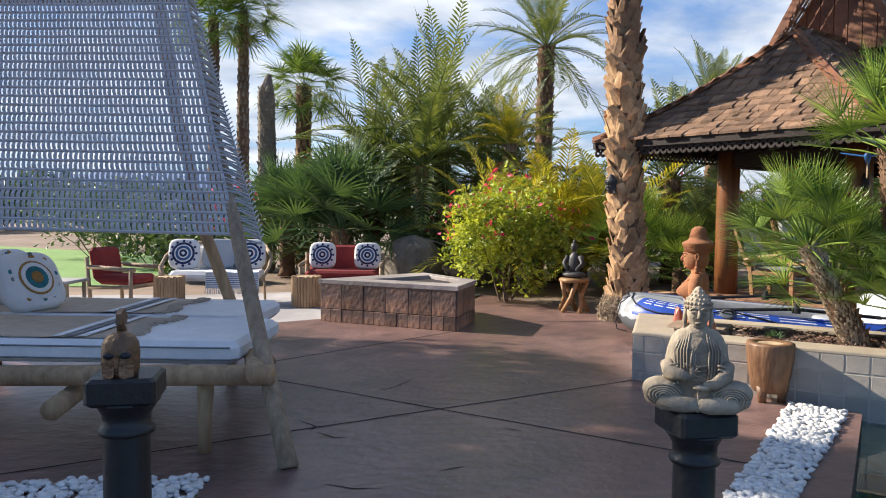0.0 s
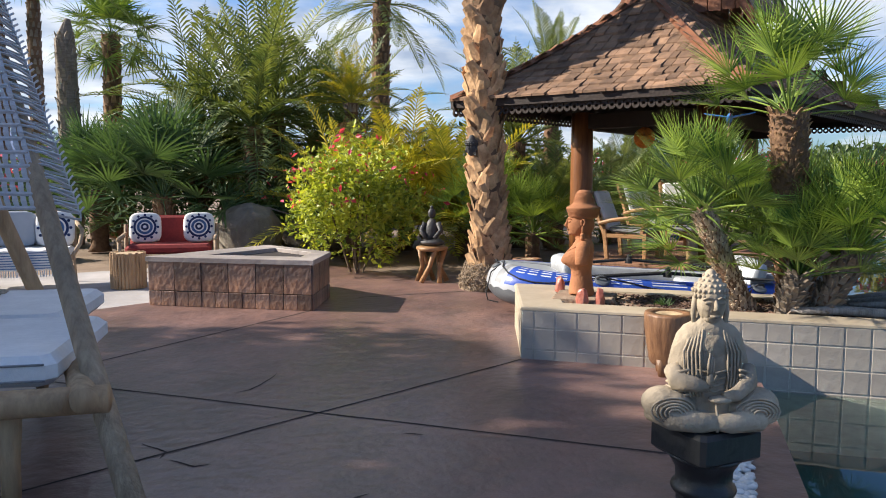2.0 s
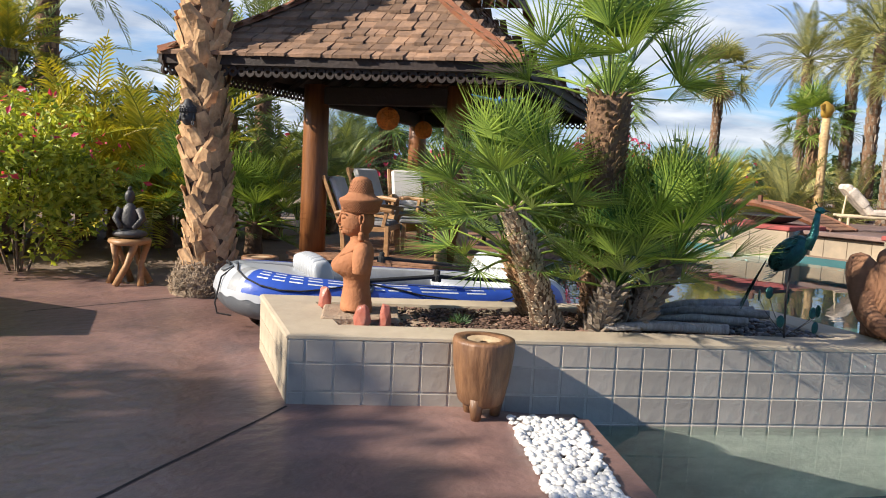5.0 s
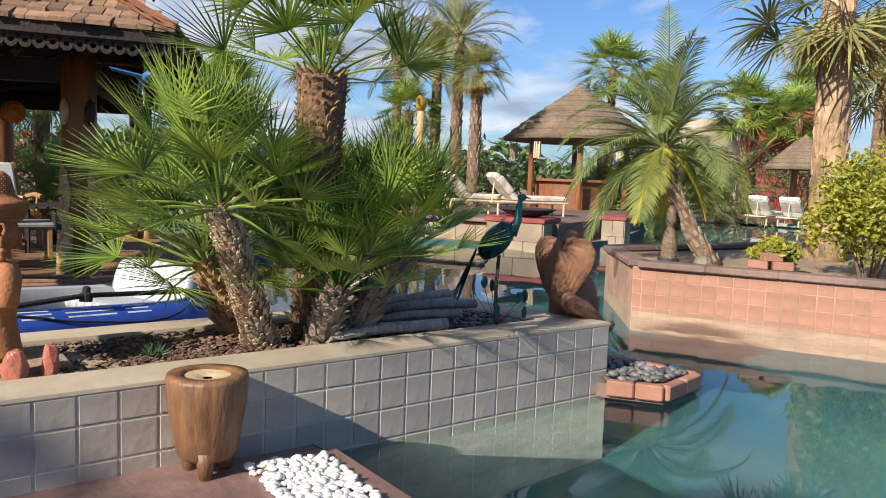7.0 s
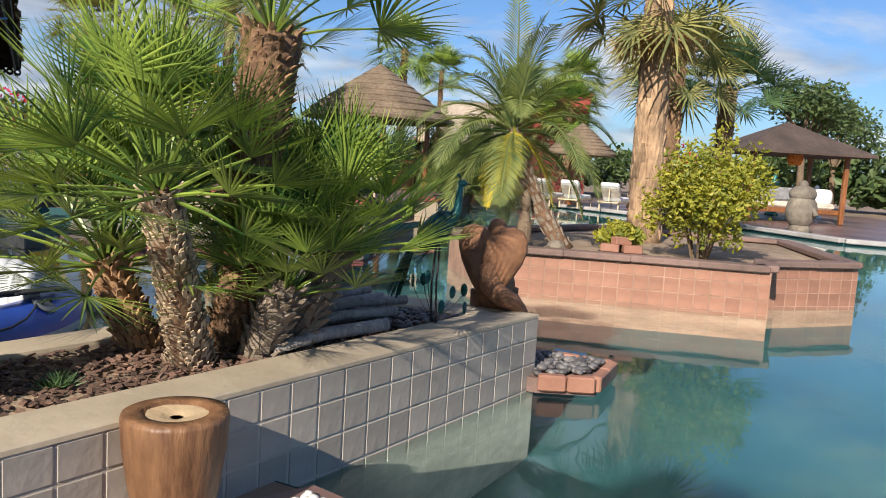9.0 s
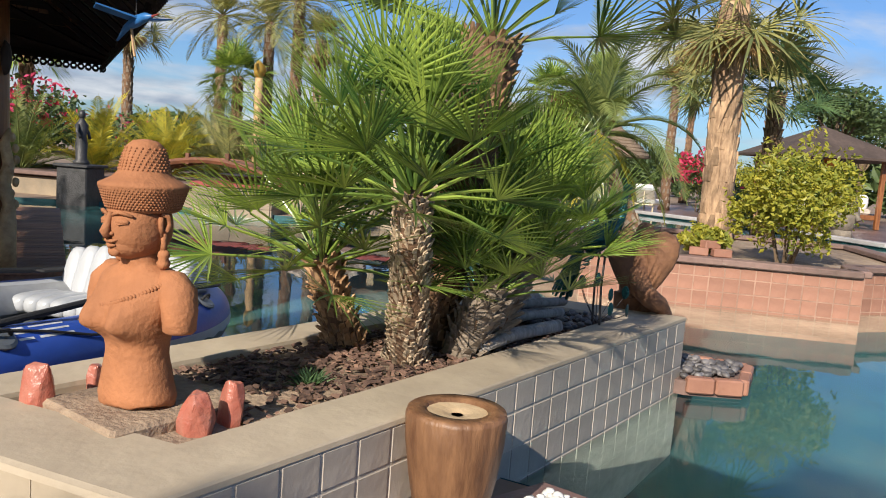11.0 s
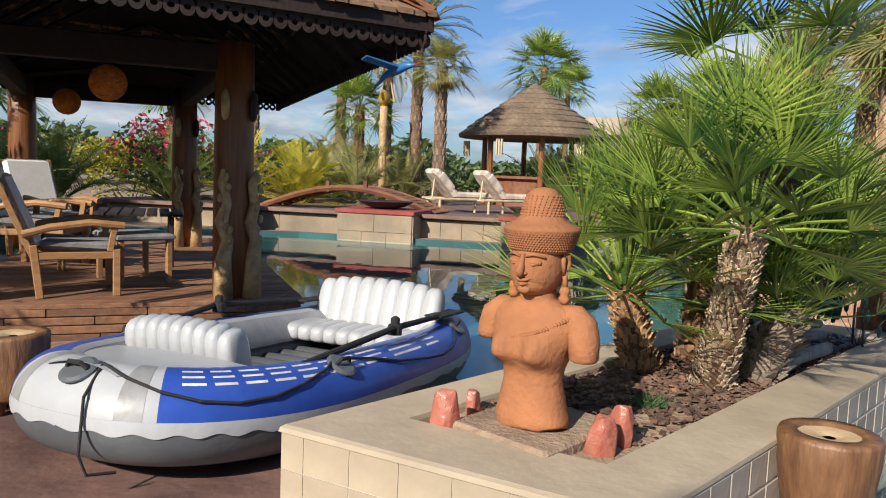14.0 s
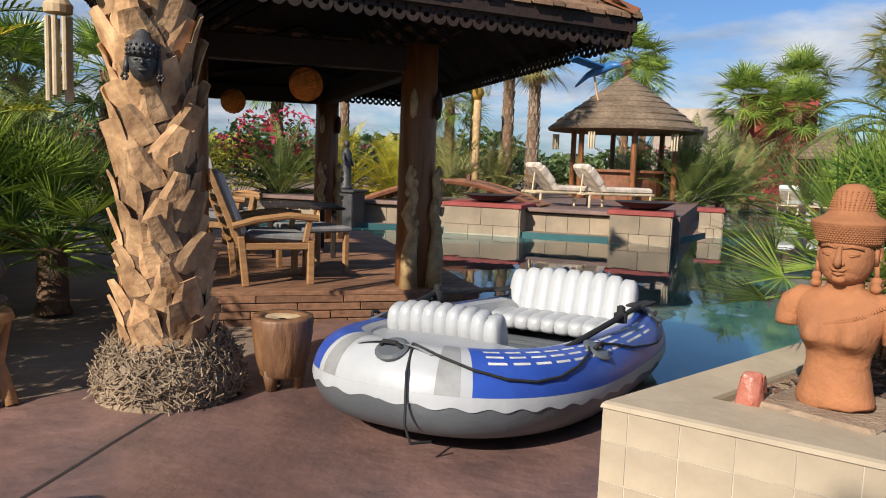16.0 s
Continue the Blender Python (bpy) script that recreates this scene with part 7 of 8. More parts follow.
    # stone lantern urn by the boulder
    t = thing("garden_urn", "small grey stone garden lantern under the palm", "urn", Matrix.Translation((-1.05, 13.2, 0)))
    part("body", Geo().lathe([(0.13, 0), (0.12, 0.3), (0.06, 0.5), (0.08, 0.62), (0.12, 0.66), (0.05, 0.74)], (0, 0, 0), 14), M_ROCK, t, smooth=True)


build_corner()
tagged(sheet("lawn", [(-20, 13), (-5.2, 13.2), (-4.9, 16), (-6.5, 19.2), (-9, 23), (-22, 30)], [], -0.02, M_LAWN), "smooth bright putting green lawn", "lawn", kind="structure")
tagged(sheet("pale_pavement", [(-6.8, 8.2), (-4.5, 7.3), (-2.2, 8.75), (-1.15, 9.5), (0.1, 10.6), (0.9, 12.7), (-1.0, 13.1), (-3.6, 12.0), (-6.8, 11.6)], [], -0.006, M_PALECON), "pale concrete paving round the sitting corner", "pavement", kind="structure")


# ---- on and round the planter bed ----
def build_bed_details():
    rng = random.Random(17)
    g = Geo()
    for k in range(2600):
        s, w = rng.uniform(0.62, PLL - 0.35), rng.uniform(0.29, 0.95)
        if s < 0.9 and rng.random() < 0.75:
            continue
        p = pl(s, w, PLZ - 0.03 + rng.uniform(0, 0.02))
        g.box(p, (rng.uniform(0.012, 0.05), rng.uniform(0.008, 0.022), 0.006), rot(rng.uniform(-25, 25), rng.uniform(-25, 25), rng.uniform(0, 180)))
    ob = part("bark_mulch", g, M_BARK_CHIP)
    tagged(ob, "reddish brown bark chips covering the planter soil", "mulch", kind="stuff")
    # driftwood pile
    for k, (x0, y0, x1, y1, z0, z1, r) in enumerate(((3.62, 5.74, 4.32, 5.38, 0.40, 0.40, 0.032), (4.02, 5.78, 4.62, 5.46, 0.395, 0.41, 0.032), (4.18, 5.86, 4.78, 5.50, 0.42, 0.46, 0.034),
                                                    (4.22, 5.94, 4.86, 5.60, 0.43, 0.49, 0.033), (4.05, 5.70, 4.50, 5.36, 0.43, 0.44, 0.024), (4.30, 5.72, 4.70, 5.34, 0.45, 0.47, 0.026))):
        t = thing("driftwood_log", "grey weathered hollow driftwood log lying on mulch", "driftwood", Matrix.Translation((x0, y0, 0)), "driftwood pile")
        p, q = Vector((0, 0, z0)), Vector((x1 - x0, y1 - y0, z1))
        g = Geo().tube([p, p.lerp(q, 0.4) + Vector((0.02, 0.02, 0.012)), q], [r * 0.7, r, r], 10, 0.12, k)
        part("log", g, M_DRIFT, t, smooth=True)
        d = (q - p).normalized()
        g = Geo().tube([q - d * 0.01, q + d * 0.002], r * 0.6, 8)
        part("hollow_end", g, M_JOINT, t)
    pebbles("dark_pebble_bed", "dark pebbles covering the far end of the planter", [tuple(pl(2.75, 0.3)[:2]), tuple(pl(PLL - 0.33, 0.3)[:2]), tuple(pl(PLL - 0.33, 0.95)[:2]), tuple(pl(2.75, 0.95)[:2])], 420, 0.014, 0.03, PLZ - 0.03, M_DPEBBLE, 23, 0)
    # small green tuft
    t = thing("grass_tuft", "small dark green grass tuft in the planter", "plant", Matrix.Translation((2.98, 6.33, 0.345)))
    g = Geo()
    for k in range(90):
        a, e = rng.uniform(0, 6.28), rng.uniform(0.4, 1.3)
        d = Vector((math.cos(a) * math.cos(e), math.sin(a) * math.cos(e), math.sin(e)))
        b = Vector((rng.uniform(-0.03, 0.03), rng.uniform(-0.03, 0.03), 0))
        strip(g, [b, b + d * 0.05, b + d * 0.09 + Vector((0, 0, -0.01))], [0.002, 0.003, 0.0005], Vector((math.sin(a), -math.cos(a), 0.2)).normalized())
    tagged(part("grass_blade", g, M_FANDARK, t), kind="stuff")
    # metal peacock on thin legs
    t = thing("peacock_ornament", "teal patinated metal peacock standing on thin legs", "garden ornament", Matrix.Translation((4.58, 5.16, 0.36)) @ Matrix.Rotation(radians(30), 4, "Z") @ Matrix.Scale(1.06, 4))
    for s in (-1, 1):
        part("leg", Geo().tube([(s * 0.035, 0, 0), (s * 0.03, 0.01, 0.22), (s * 0.025, 0.0, 0.42)], 0.006, 6), M_IRON, t)
    part("body", Geo().ball((0, 0.02, 0.50), (0.06, 0.13, 0.075), 16, 10, rot(-48)), M_TEALMETAL, t, smooth=True)
    part("neck", Geo().tube([(0, -0.06, 0.54), (0, -0.10, 0.62), (0, -0.105, 0.70), (0, -0.11, 0.74)], [0.04, 0.024, 0.018, 0.014], 10), M_TEALMETAL, t, smooth=True)
    part("head", Geo().ball((0, -0.118, 0.752), (0.018, 0.028, 0.02), 10, 8), M_TEALMETAL, t, smooth=True)
    part("beak", Geo().tube([(0, -0.14, 0.752), (0, -0.172, 0.745)], [0.007, 0.001], 6), M_IRON, t)
    for k in range(3):
        part("crest_feather", Geo().tube([(0, -0.11, 0.768), (0.012 * (k - 1), -0.09, 0.80)], [0.002, 0.005], 4), M_TEALMETAL, t)
    g = Geo()
    for k in range(130):
        a = rng.uniform(0, 6.28)
        f = rng.random()
        c = Vector((0.065 * math.cos(a) * (1 - 0.3 * f), 0.02 + 0.09 * (f - 0.4) * 2 * 0.8, 0.50 - 0.11 * (f - 0.4) * 2 + 0.055 * math.sin(a)))
        g.add([c, c + Vector((0.014, 0.02, -0.012)), c + Vector((0, 0.045, -0.02)), c + Vector((-0.014, 0.02, -0.012))], [(0, 1, 2, 3)])
    tagged(part("body_feathers", g, M_TEALMETAL, t), kind="stuff")
    for k in range(9):
        a = radians(-32 + 8 * k)
        b = Vector((0.03 * math.sin(a), 0.13, 0.45))
        e = b + Vector((0.14 * math.sin(a), 0.12 * math.cos(a), -0.27 - 0.02 * (k % 2)))
        g = Geo()
        strip(g, [b, b.lerp(e, 0.6), e], [0.012, 0.022, 0.012], Vector((0, 0.5, 0.8)).normalized())
        part("tail_feather", g, M_TEALMETAL, t)
    for k in range(7):
        a = rng.uniform(0, 6.28)
        part("leaf_charm", Geo().ball((0.16 * math.cos(a), 0.16 * math.sin(a), 0.1 + 0.03 * k), (0.022, 0.006, 0.036), 8, 6, rot(0, 0, rng.uniform(0, 180))), M_TEALMETAL, t)
        part("charm_stem", Geo().tube([(0, 0, 0.02), (0.12 * math.cos(a), 0.12 * math.sin(a), 0.06 + 0.02 * k), (0.16 * math.cos(a), 0.16 * math.sin(a), 0.08 + 0.03 * k)], 0.002, 4), M_IRON, t)
    # weathered elephant with flared ears and a curled trunk: one plain mesh, facing -y
    g = Geo()
    g.ball((-0.04, 0.0, 0.48), (0.11, 0.22, 0.18), 22, 16, None, 0.06, 3)
    g.ball((0, -0.19, 0.70), (0.10, 0.10, 0.16), 20, 14, None, 0.05, 4)
    g.ball((0.0, -0.16, 0.87), (0.062, 0.06, 0.075), 14, 10, None, 0.12, 5)
    for s in (-1, 1):
        edge = [(0.012, 0.52), (0.016, 0.72), (0.02, 0.86), (0.07, 0.895), (0.13, 0.905), (0.19, 0.885), (0.222, 0.83), (0.222, 0.76), (0.195, 0.68), (0.15, 0.60), (0.105, 0.53), (0.06, 0.47), (0.03, 0.47)]
        c = Vector((0.115, 0, 0.73))
        vs, m = [], len(edge)
        for k, dy in ((1.0, 0.0), (0.93, -0.022), (0.5, -0.05), (0.93, 0.022), (0.5, 0.03)):
            for x, z in edge:
                q = c + (Vector((x, 0, z)) - c) * k
                wave = 0.014 * math.sin(9 * z + 5 * x) * k
                vs.append((s * q[0], -0.25 + dy + wave + 0.10 * (abs(q[0]) - 0.1) ** 2 * 4, q[2]))
        vs += [(s * c[0], -0.306, c[2]), (s * c[0], -0.21, c[2])]
        fs = []
        for a, b in ((0, 1), (1, 2), (3, 0), (4, 3)):
            fs += [(a * m + i, a * m + (i + 1) % m, b * m + (i + 1) % m, b * m + i) for i in range(m)]
        fs += [(2 * m + i, 2 * m + (i + 1) % m, 5 * m) for i in range(m)] + [(4 * m + (i + 1) % m, 4 * m + i, 5 * m + 1) for i in range(m)]
        g.add(vs, fs if s > 0 else [tuple(reversed(q)) for q in fs])
        for y in (-0.12, 0.10):
            x = s * 0.065 - 0.04
            g.tube([(x, y, 0.0), (x, y, 0.04), (x, y + 0.01, 0.22), (x, y, 0.38), (x, y, 0.48)], [0.062, 0.058, 0.05, 0.058, 0.06], 14)
    g.tube([(0.0, -0.24, 0.64), (0.03, -0.31, 0.54), (0.09, -0.27, 0.48), (0.13, -0.17, 0.44), (0.155, -0.07, 0.37), (0.165, 0.01, 0.305), (0.175, 0.08, 0.295), (0.18, 0.13, 0.315)], [0.075, 0.068, 0.062, 0.055, 0.046, 0.038, 0.032, 0.022], 14, 0.02)
    ob = part("elephant_statue", g, M_ELEPHANT, None, "", True)
    ob.matrix_world = Matrix.Translation((5.29, 4.816, 0.0)) @ Matrix.Rotation(radians(254), 4, "Z")
    tagged(ob, "rusty brown elephant statue with flared ears on the pebble ledge", "statue")


build_bed_details()


# ---- trunk mask, stool with dark statue ----
def build_trunk_side():
    g = Geo()
    g.ball((0, 0, 0.10), (0.062, 0.05, 0.09), 18, 12)
    g.lathe([(0.064, 0.12), (0.07, 0.14), (0.066, 0.18), (0.04, 0.20), (0.03, 0.23), (0.005, 0.245)], (0, 0.005, 0), 18)
    for r, z, m in ((0.07, 0.132, 18), (0.07, 0.15, 18), (0.067, 0.17, 16)):
        for i in range(m):
            a = 6.2832 * i / m
            g.ball((r * math.cos(a), 0.005 + r * math.sin(a), z), 0.008, 5, 4)
    g.tube([(0, -0.048, 0.11), (0, -0.06, 0.085)], [0.005, 0.011], 6)
    for s in (-1, 1):
        g.ball((s * 0.027, -0.043, 0.105), (0.014, 0.008, 0.006), 8, 5)
        g.tube([(s * 0.066, 0, 0.12), (s * 0.07, -0.01, 0.05)], [0.01, 0.014], 6)
        for k in range(6):
            a = k * 1.047
            g.ball((s * 0.075 + 0.012 * math.cos(a), -0.03, 0.03 + 0.012 * math.sin(a)), 0.008, 5, 4)
    g.tube([(-0.02, -0.05, 0.06), (0.02, -0.05, 0.06)], 0.006, 6)
    ob = part("hanging_mask", g, M_DARKSTONE, None, "", True)
    ob.matrix_world = Matrix.Translation((2.37, 9.79, 1.56)) @ Matrix.Rotation(radians(-52), 4, "Z") @ Matrix.Scale(1.05, 4)
    tagged(ob, "dark carved stone head hung on the palm trunk", "mask")
    t = thing("root_stool", "orange twisted root stool beside the palm", "stool", Matrix.Translation((2.05, 10.55, 0)))
    part("seat", Geo().lathe([(0.19, 0.40), (0.21, 0.42), (0.2, 0.45), (0.05, 0.455)], (0, 0, 0), 18, None, 0.05, 2), M_TEAK, t, smooth=True)
    for k in range(5):
        a = k * 1.257
        part("leg", Geo().tube([(0.2 * math.cos(a), 0.2 * math.sin(a), 0), (0.12 * math.cos(a + 0.5), 0.12 * math.sin(a + 0.5), 0.2), (0.17 * math.cos(a + 1.0), 0.17 * math.sin(a + 1.0), 0.42)], [0.035, 0.028, 0.035], 8, 0.1, k), M_TEAK, t, smooth=True)
    g = Geo()
    g.ball((0, 0, 0.05), (0.17, 0.12, 0.05), 16, 8)
    g.ball((0, 0, 0.2), (0.085, 0.06, 0.16), 14, 10)
    g.ball((0, 0, 0.42), (0.05, 0.05, 0.065), 14, 10)
    g.ball((0, 0, 0.49), (0.022, 0.022, 0.03), 8, 6)
    for s in (-1, 1):
        g.tube([(s * 0.085, 0, 0.3), (s * 0.13, -0.02, 0.2), (s * 0.06, -0.08, 0.11)], [0.04, 0.035, 0.025], 8)
    ob = part("seated_statue", g, M_DARKSTONE, None, "", True)
    ob.matrix_world = Matrix.Translation((2.05, 10.55, 0.45)) @ Matrix.Rotation(radians(-30), 4, "Z")
    tagged(ob, "dark stone seated statue on the root stool", "statue")


build_trunk_side()


# ---- in the pavilion ----
def teak_chair(m, label="reclining teak armchair with grey cushions on the platform"):
    t = thing("teak_armchair", label, "armchair", m, "teak armchairs")
    for s in (-1, 1):
        part("leg", Geo().box((s * 0.30, -0.30, 0.2), (0.05, 0.06, 0.40), None, 0.006), M_TEAK, t)
        part("leg", Geo().box((s * 0.30, 0.30, 0.22), (0.05, 0.06, 0.44), rot(-6), 0.006), M_TEAK, t)
        part("arm_post", Geo().box((s * 0.30, -0.27, 0.5), (0.045, 0.05, 0.24), rot(10), 0.005), M_TEAK, t)
        part("armrest", Geo().tube([(s * 0.32, -0.36, 0.60), (s * 0.32, -0.1, 0.625), (s * 0.32, 0.2, 0.585), (s * 0.32, 0.4, 0.53)], 0.032, 8), M_TEAK, t)
        part("side_rail", Geo().box((s * 0.30, 0, 0.35), (0.04, 0.66, 0.06), None, 0.005), M_TEAK, t)
        part("back_stile", Geo().box((s * 0.28, 0.46, 0.68), (0.045, 0.05, 0.72), rot(-22), 0.005), M_TEAK, t)
    part("front_rail", Geo().box((0, -0.31, 0.37), (0.6, 0.04, 0.07), None, 0.005), M_TEAK, t)
    for k in range(6):
        part("back_slat", Geo().box((0, 0.385 + 0.042 * k, 0.45 + 0.105 * k), (0.56, 0.018, 0.06), rot(-22), 0.004), M_TEAK, t)
    part("seat_cushion", Geo().box((0, -0.02, 0.43), (0.54, 0.58, 0.09), rot(4), 0.03), M_GREYCUSH, t)
    part("back_cushion", Geo().box((0, 0.40, 0.72), (0.5, 0.08, 0.62), rot(-22), 0.03), M_CUSHION, t)
    return t


def build_pavilion_things():
    teak_chair(pose(4.84, 10.62, 0.232, 0, 0, 44) @ Matrix.Scale(0.9, 4))
    teak_chair(pose(5.9, 11.9, 0.232, 0, 0, 20))
    teak_chair(pose(6.6, 12.4, 0.232, 0, 0, -20))
    t = thing("footstool", "low teak footstool with grey cushion", "stool", pose(5.55, 10.62, 0.232, 0, 0, 56))
    part("top", Geo().box((0, 0, 0.40), (0.62, 0.5, 0.05), None, 0.015), M_GREYCUSH, t)
    for sx in (-1, 1):
        for sy in (-1, 1):
            part("leg", Geo().box((sx * 0.27, sy * 0.2, 0.19), (0.045, 0.045, 0.38), None, 0.005), M_TEAK, t)
    t = thing("slatted_table", "dark slatted teak table in the pavilion", "table", pose(6.7, 11.4, 0.232, 0, 0, 35))
    for k in range(7):
        part("slat", Geo().box((0, -0.36 + 0.12 * k, 0.52), (1.1, 0.10, 0.025), None, 0.004), M_DARKWOOD, t)
    for sx in (-1, 1):
        for sy in (-1, 1):
            part("leg", Geo().box((sx * 0.48, sy * 0.3, 0.25), (0.05, 0.05, 0.5), None, 0.005), M_DARKWOOD, t)
    # wicker ball lanterns
    for x, y, z, r in ((4.82, 10.3, 1.84, 0.125), (6.6, 12.2, 1.86, 0.125)):
        t = thing("ball_lantern", "round orange wicker lantern hanging from the roof", "lantern", Matrix.Translation((x, y, z)), "wicker lanterns")
        part("shade", Geo().ball((0, 0, 0), r, 20, 14, None, 0.04, 3), M_WICKER, t)
        rng = random.Random(4)
        for k in range(16):
            ax = Vector((rng.gauss(0, 1), rng.gauss(0, 1), rng.gauss(0, 1))).normalized()
            a = ax.orthogonal().normalized()
            b = ax.cross(a)
            pts = [(a * math.cos(q) + b * math.sin(q)) * r * 1.03 for q in [6.2832 * i / 16 for i in range(17)]]
            part("band", Geo().tube(pts, 0.008, 4), M_WICKER, t)
        part("cord", Geo().tube([(0, 0, r), (0, 0, 0.62)], 0.004, 4), M_IRON, t)
    # carved figures on the foot and head of the columns
    rng = random.Random(6)
    for (cx, cy) in (COLS[1], COLS[2]):
        for k, a in enumerate((188, 262)):
            e = Vector((math.cos(radians(a)), math.sin(radians(a)), 0))
            sd = Vector((-e[1], e[0], 0))
            g = Geo()
            o = Vector((cx, cy, 0.232)) + e * 0.185
            pts = [o + Vector((0, 0, 0)), o + Vector((0, 0, 0.3)) + e * 0.01, o + sd * 0.03 + Vector((0, 0, 0.46)), o - sd * 0.025 + Vector((0, 0, 0.6)), o + sd * 0.025 + Vector((0, 0, 0.74)), o - sd * 0.015 + Vector((0, 0, 0.9)), o + Vector((0, 0, 1.0)) + e * 0.03]
            loc = Vector((cx, cy, 0.232))
            pts = [p - loc for p in pts]
            g.tube(pts, [0.075, 0.062, 0.045, 0.05, 0.04, 0.036, 0.012], 12, 0.08, k)
            for q in range(7):
                p = pts[2] + Vector((0, 0, 0.08 * q)) + sd * rng.uniform(-0.05, 0.05)
                g.ball(p + e * 0.03, (0.03, 0.02, 0.035), 8, 6, None, 0.2, q)
            ob = part("carved_bracket", g, M_CARVED, None, "", True)
            ob.location = loc
            tagged(ob, "carved pale wooden figure fixed at a column's foot", "carving", "column carvings")
            g = Geo().ball((0, 0, 0), (0.045, 0.03, 0.12), 10, 8, None, 0.25, k)
            ob = part("carved_mask", g, M_DARKWOOD if k else M_CARVED, None, "", True)
            ob.location = Vector((cx, cy, 1.72)) + e * 0.18
            tagged(ob, "carved wooden mask high on a column", "carving")
    # hanging painted bird with spread wings
    t = thing("hanging_bird", "blue painted wooden bird hanging under the eave", "ornament", Matrix.Translation((4.52, 7.95, 1.90)) @ Matrix.Rotation(radians(60), 4, "Z"))
    part("body", Geo().tube([(-0.17, 0, 0.02), (-0.1, 0, 0.02), (0, 0, 0.0), (0.1, 0, -0.03), (0.2, 0, -0.10)], [0.008, 0.026, 0.034, 0.02, 0.006], 10), M_PARROT, t, smooth=True)
    part("beak", Geo().tube([(-0.17, 0, 0.02), (-0.24, 0, 0.03)], [0.008, 0.002], 6), M_REDWALL, t)
    for s in (-1, 1):
        g = Geo()
        g.add([(-0.06, s * 0.02, 0.02), (0.06, s * 0.02, 0.02), (0.10, s * 0.2, 0.05), (0.0, s * 0.24, 0.06), (-0.06, s * 0.02, 0.008), (0.06, s * 0.02, 0.008), (0.10, s * 0.2, 0.042), (0.0, s * 0.24, 0.052)],
              [(0, 1, 2, 3), (7, 6, 5, 4), (0, 3, 7, 4), (1, 5, 6, 2), (3, 2, 6, 7)])
        part("wing", g, M_PARROT, t)
    part("leg", Geo().tube([(0.05, 0, -0.02), (0.02, 0, -0.14), (0.0, 0, -0.2)], 0.008, 5), M_LOG, t)
    part("cord", Geo().tube([(0, 0, 0.03), (0, 0, 0.34)], 0.003, 4), M_IRON, t)


build_pavilion_things()


def build_chime():
    t = thing("bamboo_chime", "bamboo wind chime hanging from the pavilion eave", "wind chime", Matrix.Translation((2.62, 10.55, 1.5)))
    part("cap", Geo().lathe([(0.07, 0.46), (0.075, 0.5), (0.03, 0.56), (0.01, 0.6)], (0, 0, 0), 14), M_STUMPTOP, t)
    for k in range(7):
        a = k * 0.898
        part("tube", Geo().tube([(0.055 * math.cos(a), 0.055 * math.sin(a), 0.0 + 0.03 * (k % 3)), (0.055 * math.cos(a), 0.055 * math.sin(a), 0.44)], 0.015, 8), M_WHITEBOARD, t)
    part("cord", Geo().tube([(0, 0, 0.58), (0, 0, 0.72)], 0.004, 4), M_IRON, t)


build_chime()


# ---- tiled island planter in the pool ----
def build_island():
    t = thing("island_planter", "island planter of pink terracotta tiles with brown stone coping", "planter", kind="structure")
    pts = [(8.6, 5.03), (8.40, 2.18), (9.0, 2.02), (9.54, 0.87), (12.6, 0.7), (13.2, 3.6), (10.4, 5.7)]
    zt = 0.37
    g = Geo()
    for p, q in zip(pts, pts[1:] + pts[:1]):
        g.add([(*p, -1.25), (*q, -1.25), (*q, zt), (*p, zt)], [(0, 1, 2, 3)])
    part("core", g, M_PINKGROUT, t)
    zl = [-0.25, -0.125, -0.075, 0.08, 0.235, 0.365]
    for p, q in zip(pts[:3], pts[1:4]):
        tile_wall(t, p, q, zl, 0.1, 0.1555, M_PINK)
    c = sum((Vector(p) for p in pts), Vector((0, 0))) / len(pts)
    for a, b in zip(pts, pts[1:] + pts[:1]):
        a, b = Vector(a), Vector(b)
        d = b - a
        n = max(1, round(d.length / 0.72))
        for k in range(n):
            m = a.lerp(b, (k + 0.5) / n)
            inw = (c - m).normalized() * 0.07
            g = Geo().box((m[0] + inw[0], m[1] + inw[1], zt + 0.03), (d.length / n - 0.008, 0.24, 0.07), Matrix.Rotation(math.atan2(d[1], d[0]), 3, "Z"), 0.012)
            part("coping_stone", g, M_COPE, t)
    s = sheet("island_soil", pts, [], zt - 0.02, M_SOIL)
    s.parent = t
    rock((9.0, 4.35, zt - 0.02), (0.12, 0.09, 0.11), 41, "pale rounded rock beside the leaning palm", "rock", M_ROCK, False)
    for k, (x, y, z) in enumerate(((8.72, 3.78, 0), (8.68, 3.55, 0), (8.74, 3.66, 0.08))):
        ob = part("brick", Geo().box((0, 0, 0.045), (0.20, 0.11, 0.085), None, 0.008), M_PINK)
        ob.matrix_world = Matrix.Translation((x, y, zt + 0.065 + z)) @ Matrix.Rotation(radians(80 + 18 * k), 4, "Z")
        tagged(ob, "loose red brick stacked on the island coping", "brick", "loose bricks")
    t = thing("straw_ornament", "bundled straw ornament hanging beside the leaning palm", "ornament", Matrix.Translation((9.0, 4.72, zt + 0.05)))
    part("bundle", Geo().lathe([(0.09, 0.03), (0.085, 0.2), (0.06, 0.32), (0.03, 0.38), (0.06, 0.44), (0.05, 0.55), (0.01, 0.62)], (0, 0, 0), 14, None, 0.03), M_THATCH, t)
    part("foot", Geo().lathe([(0.12, 0), (0.12, 0.03)], (0, 0, 0), 14), M_DARKSTONE, t)


build_island()


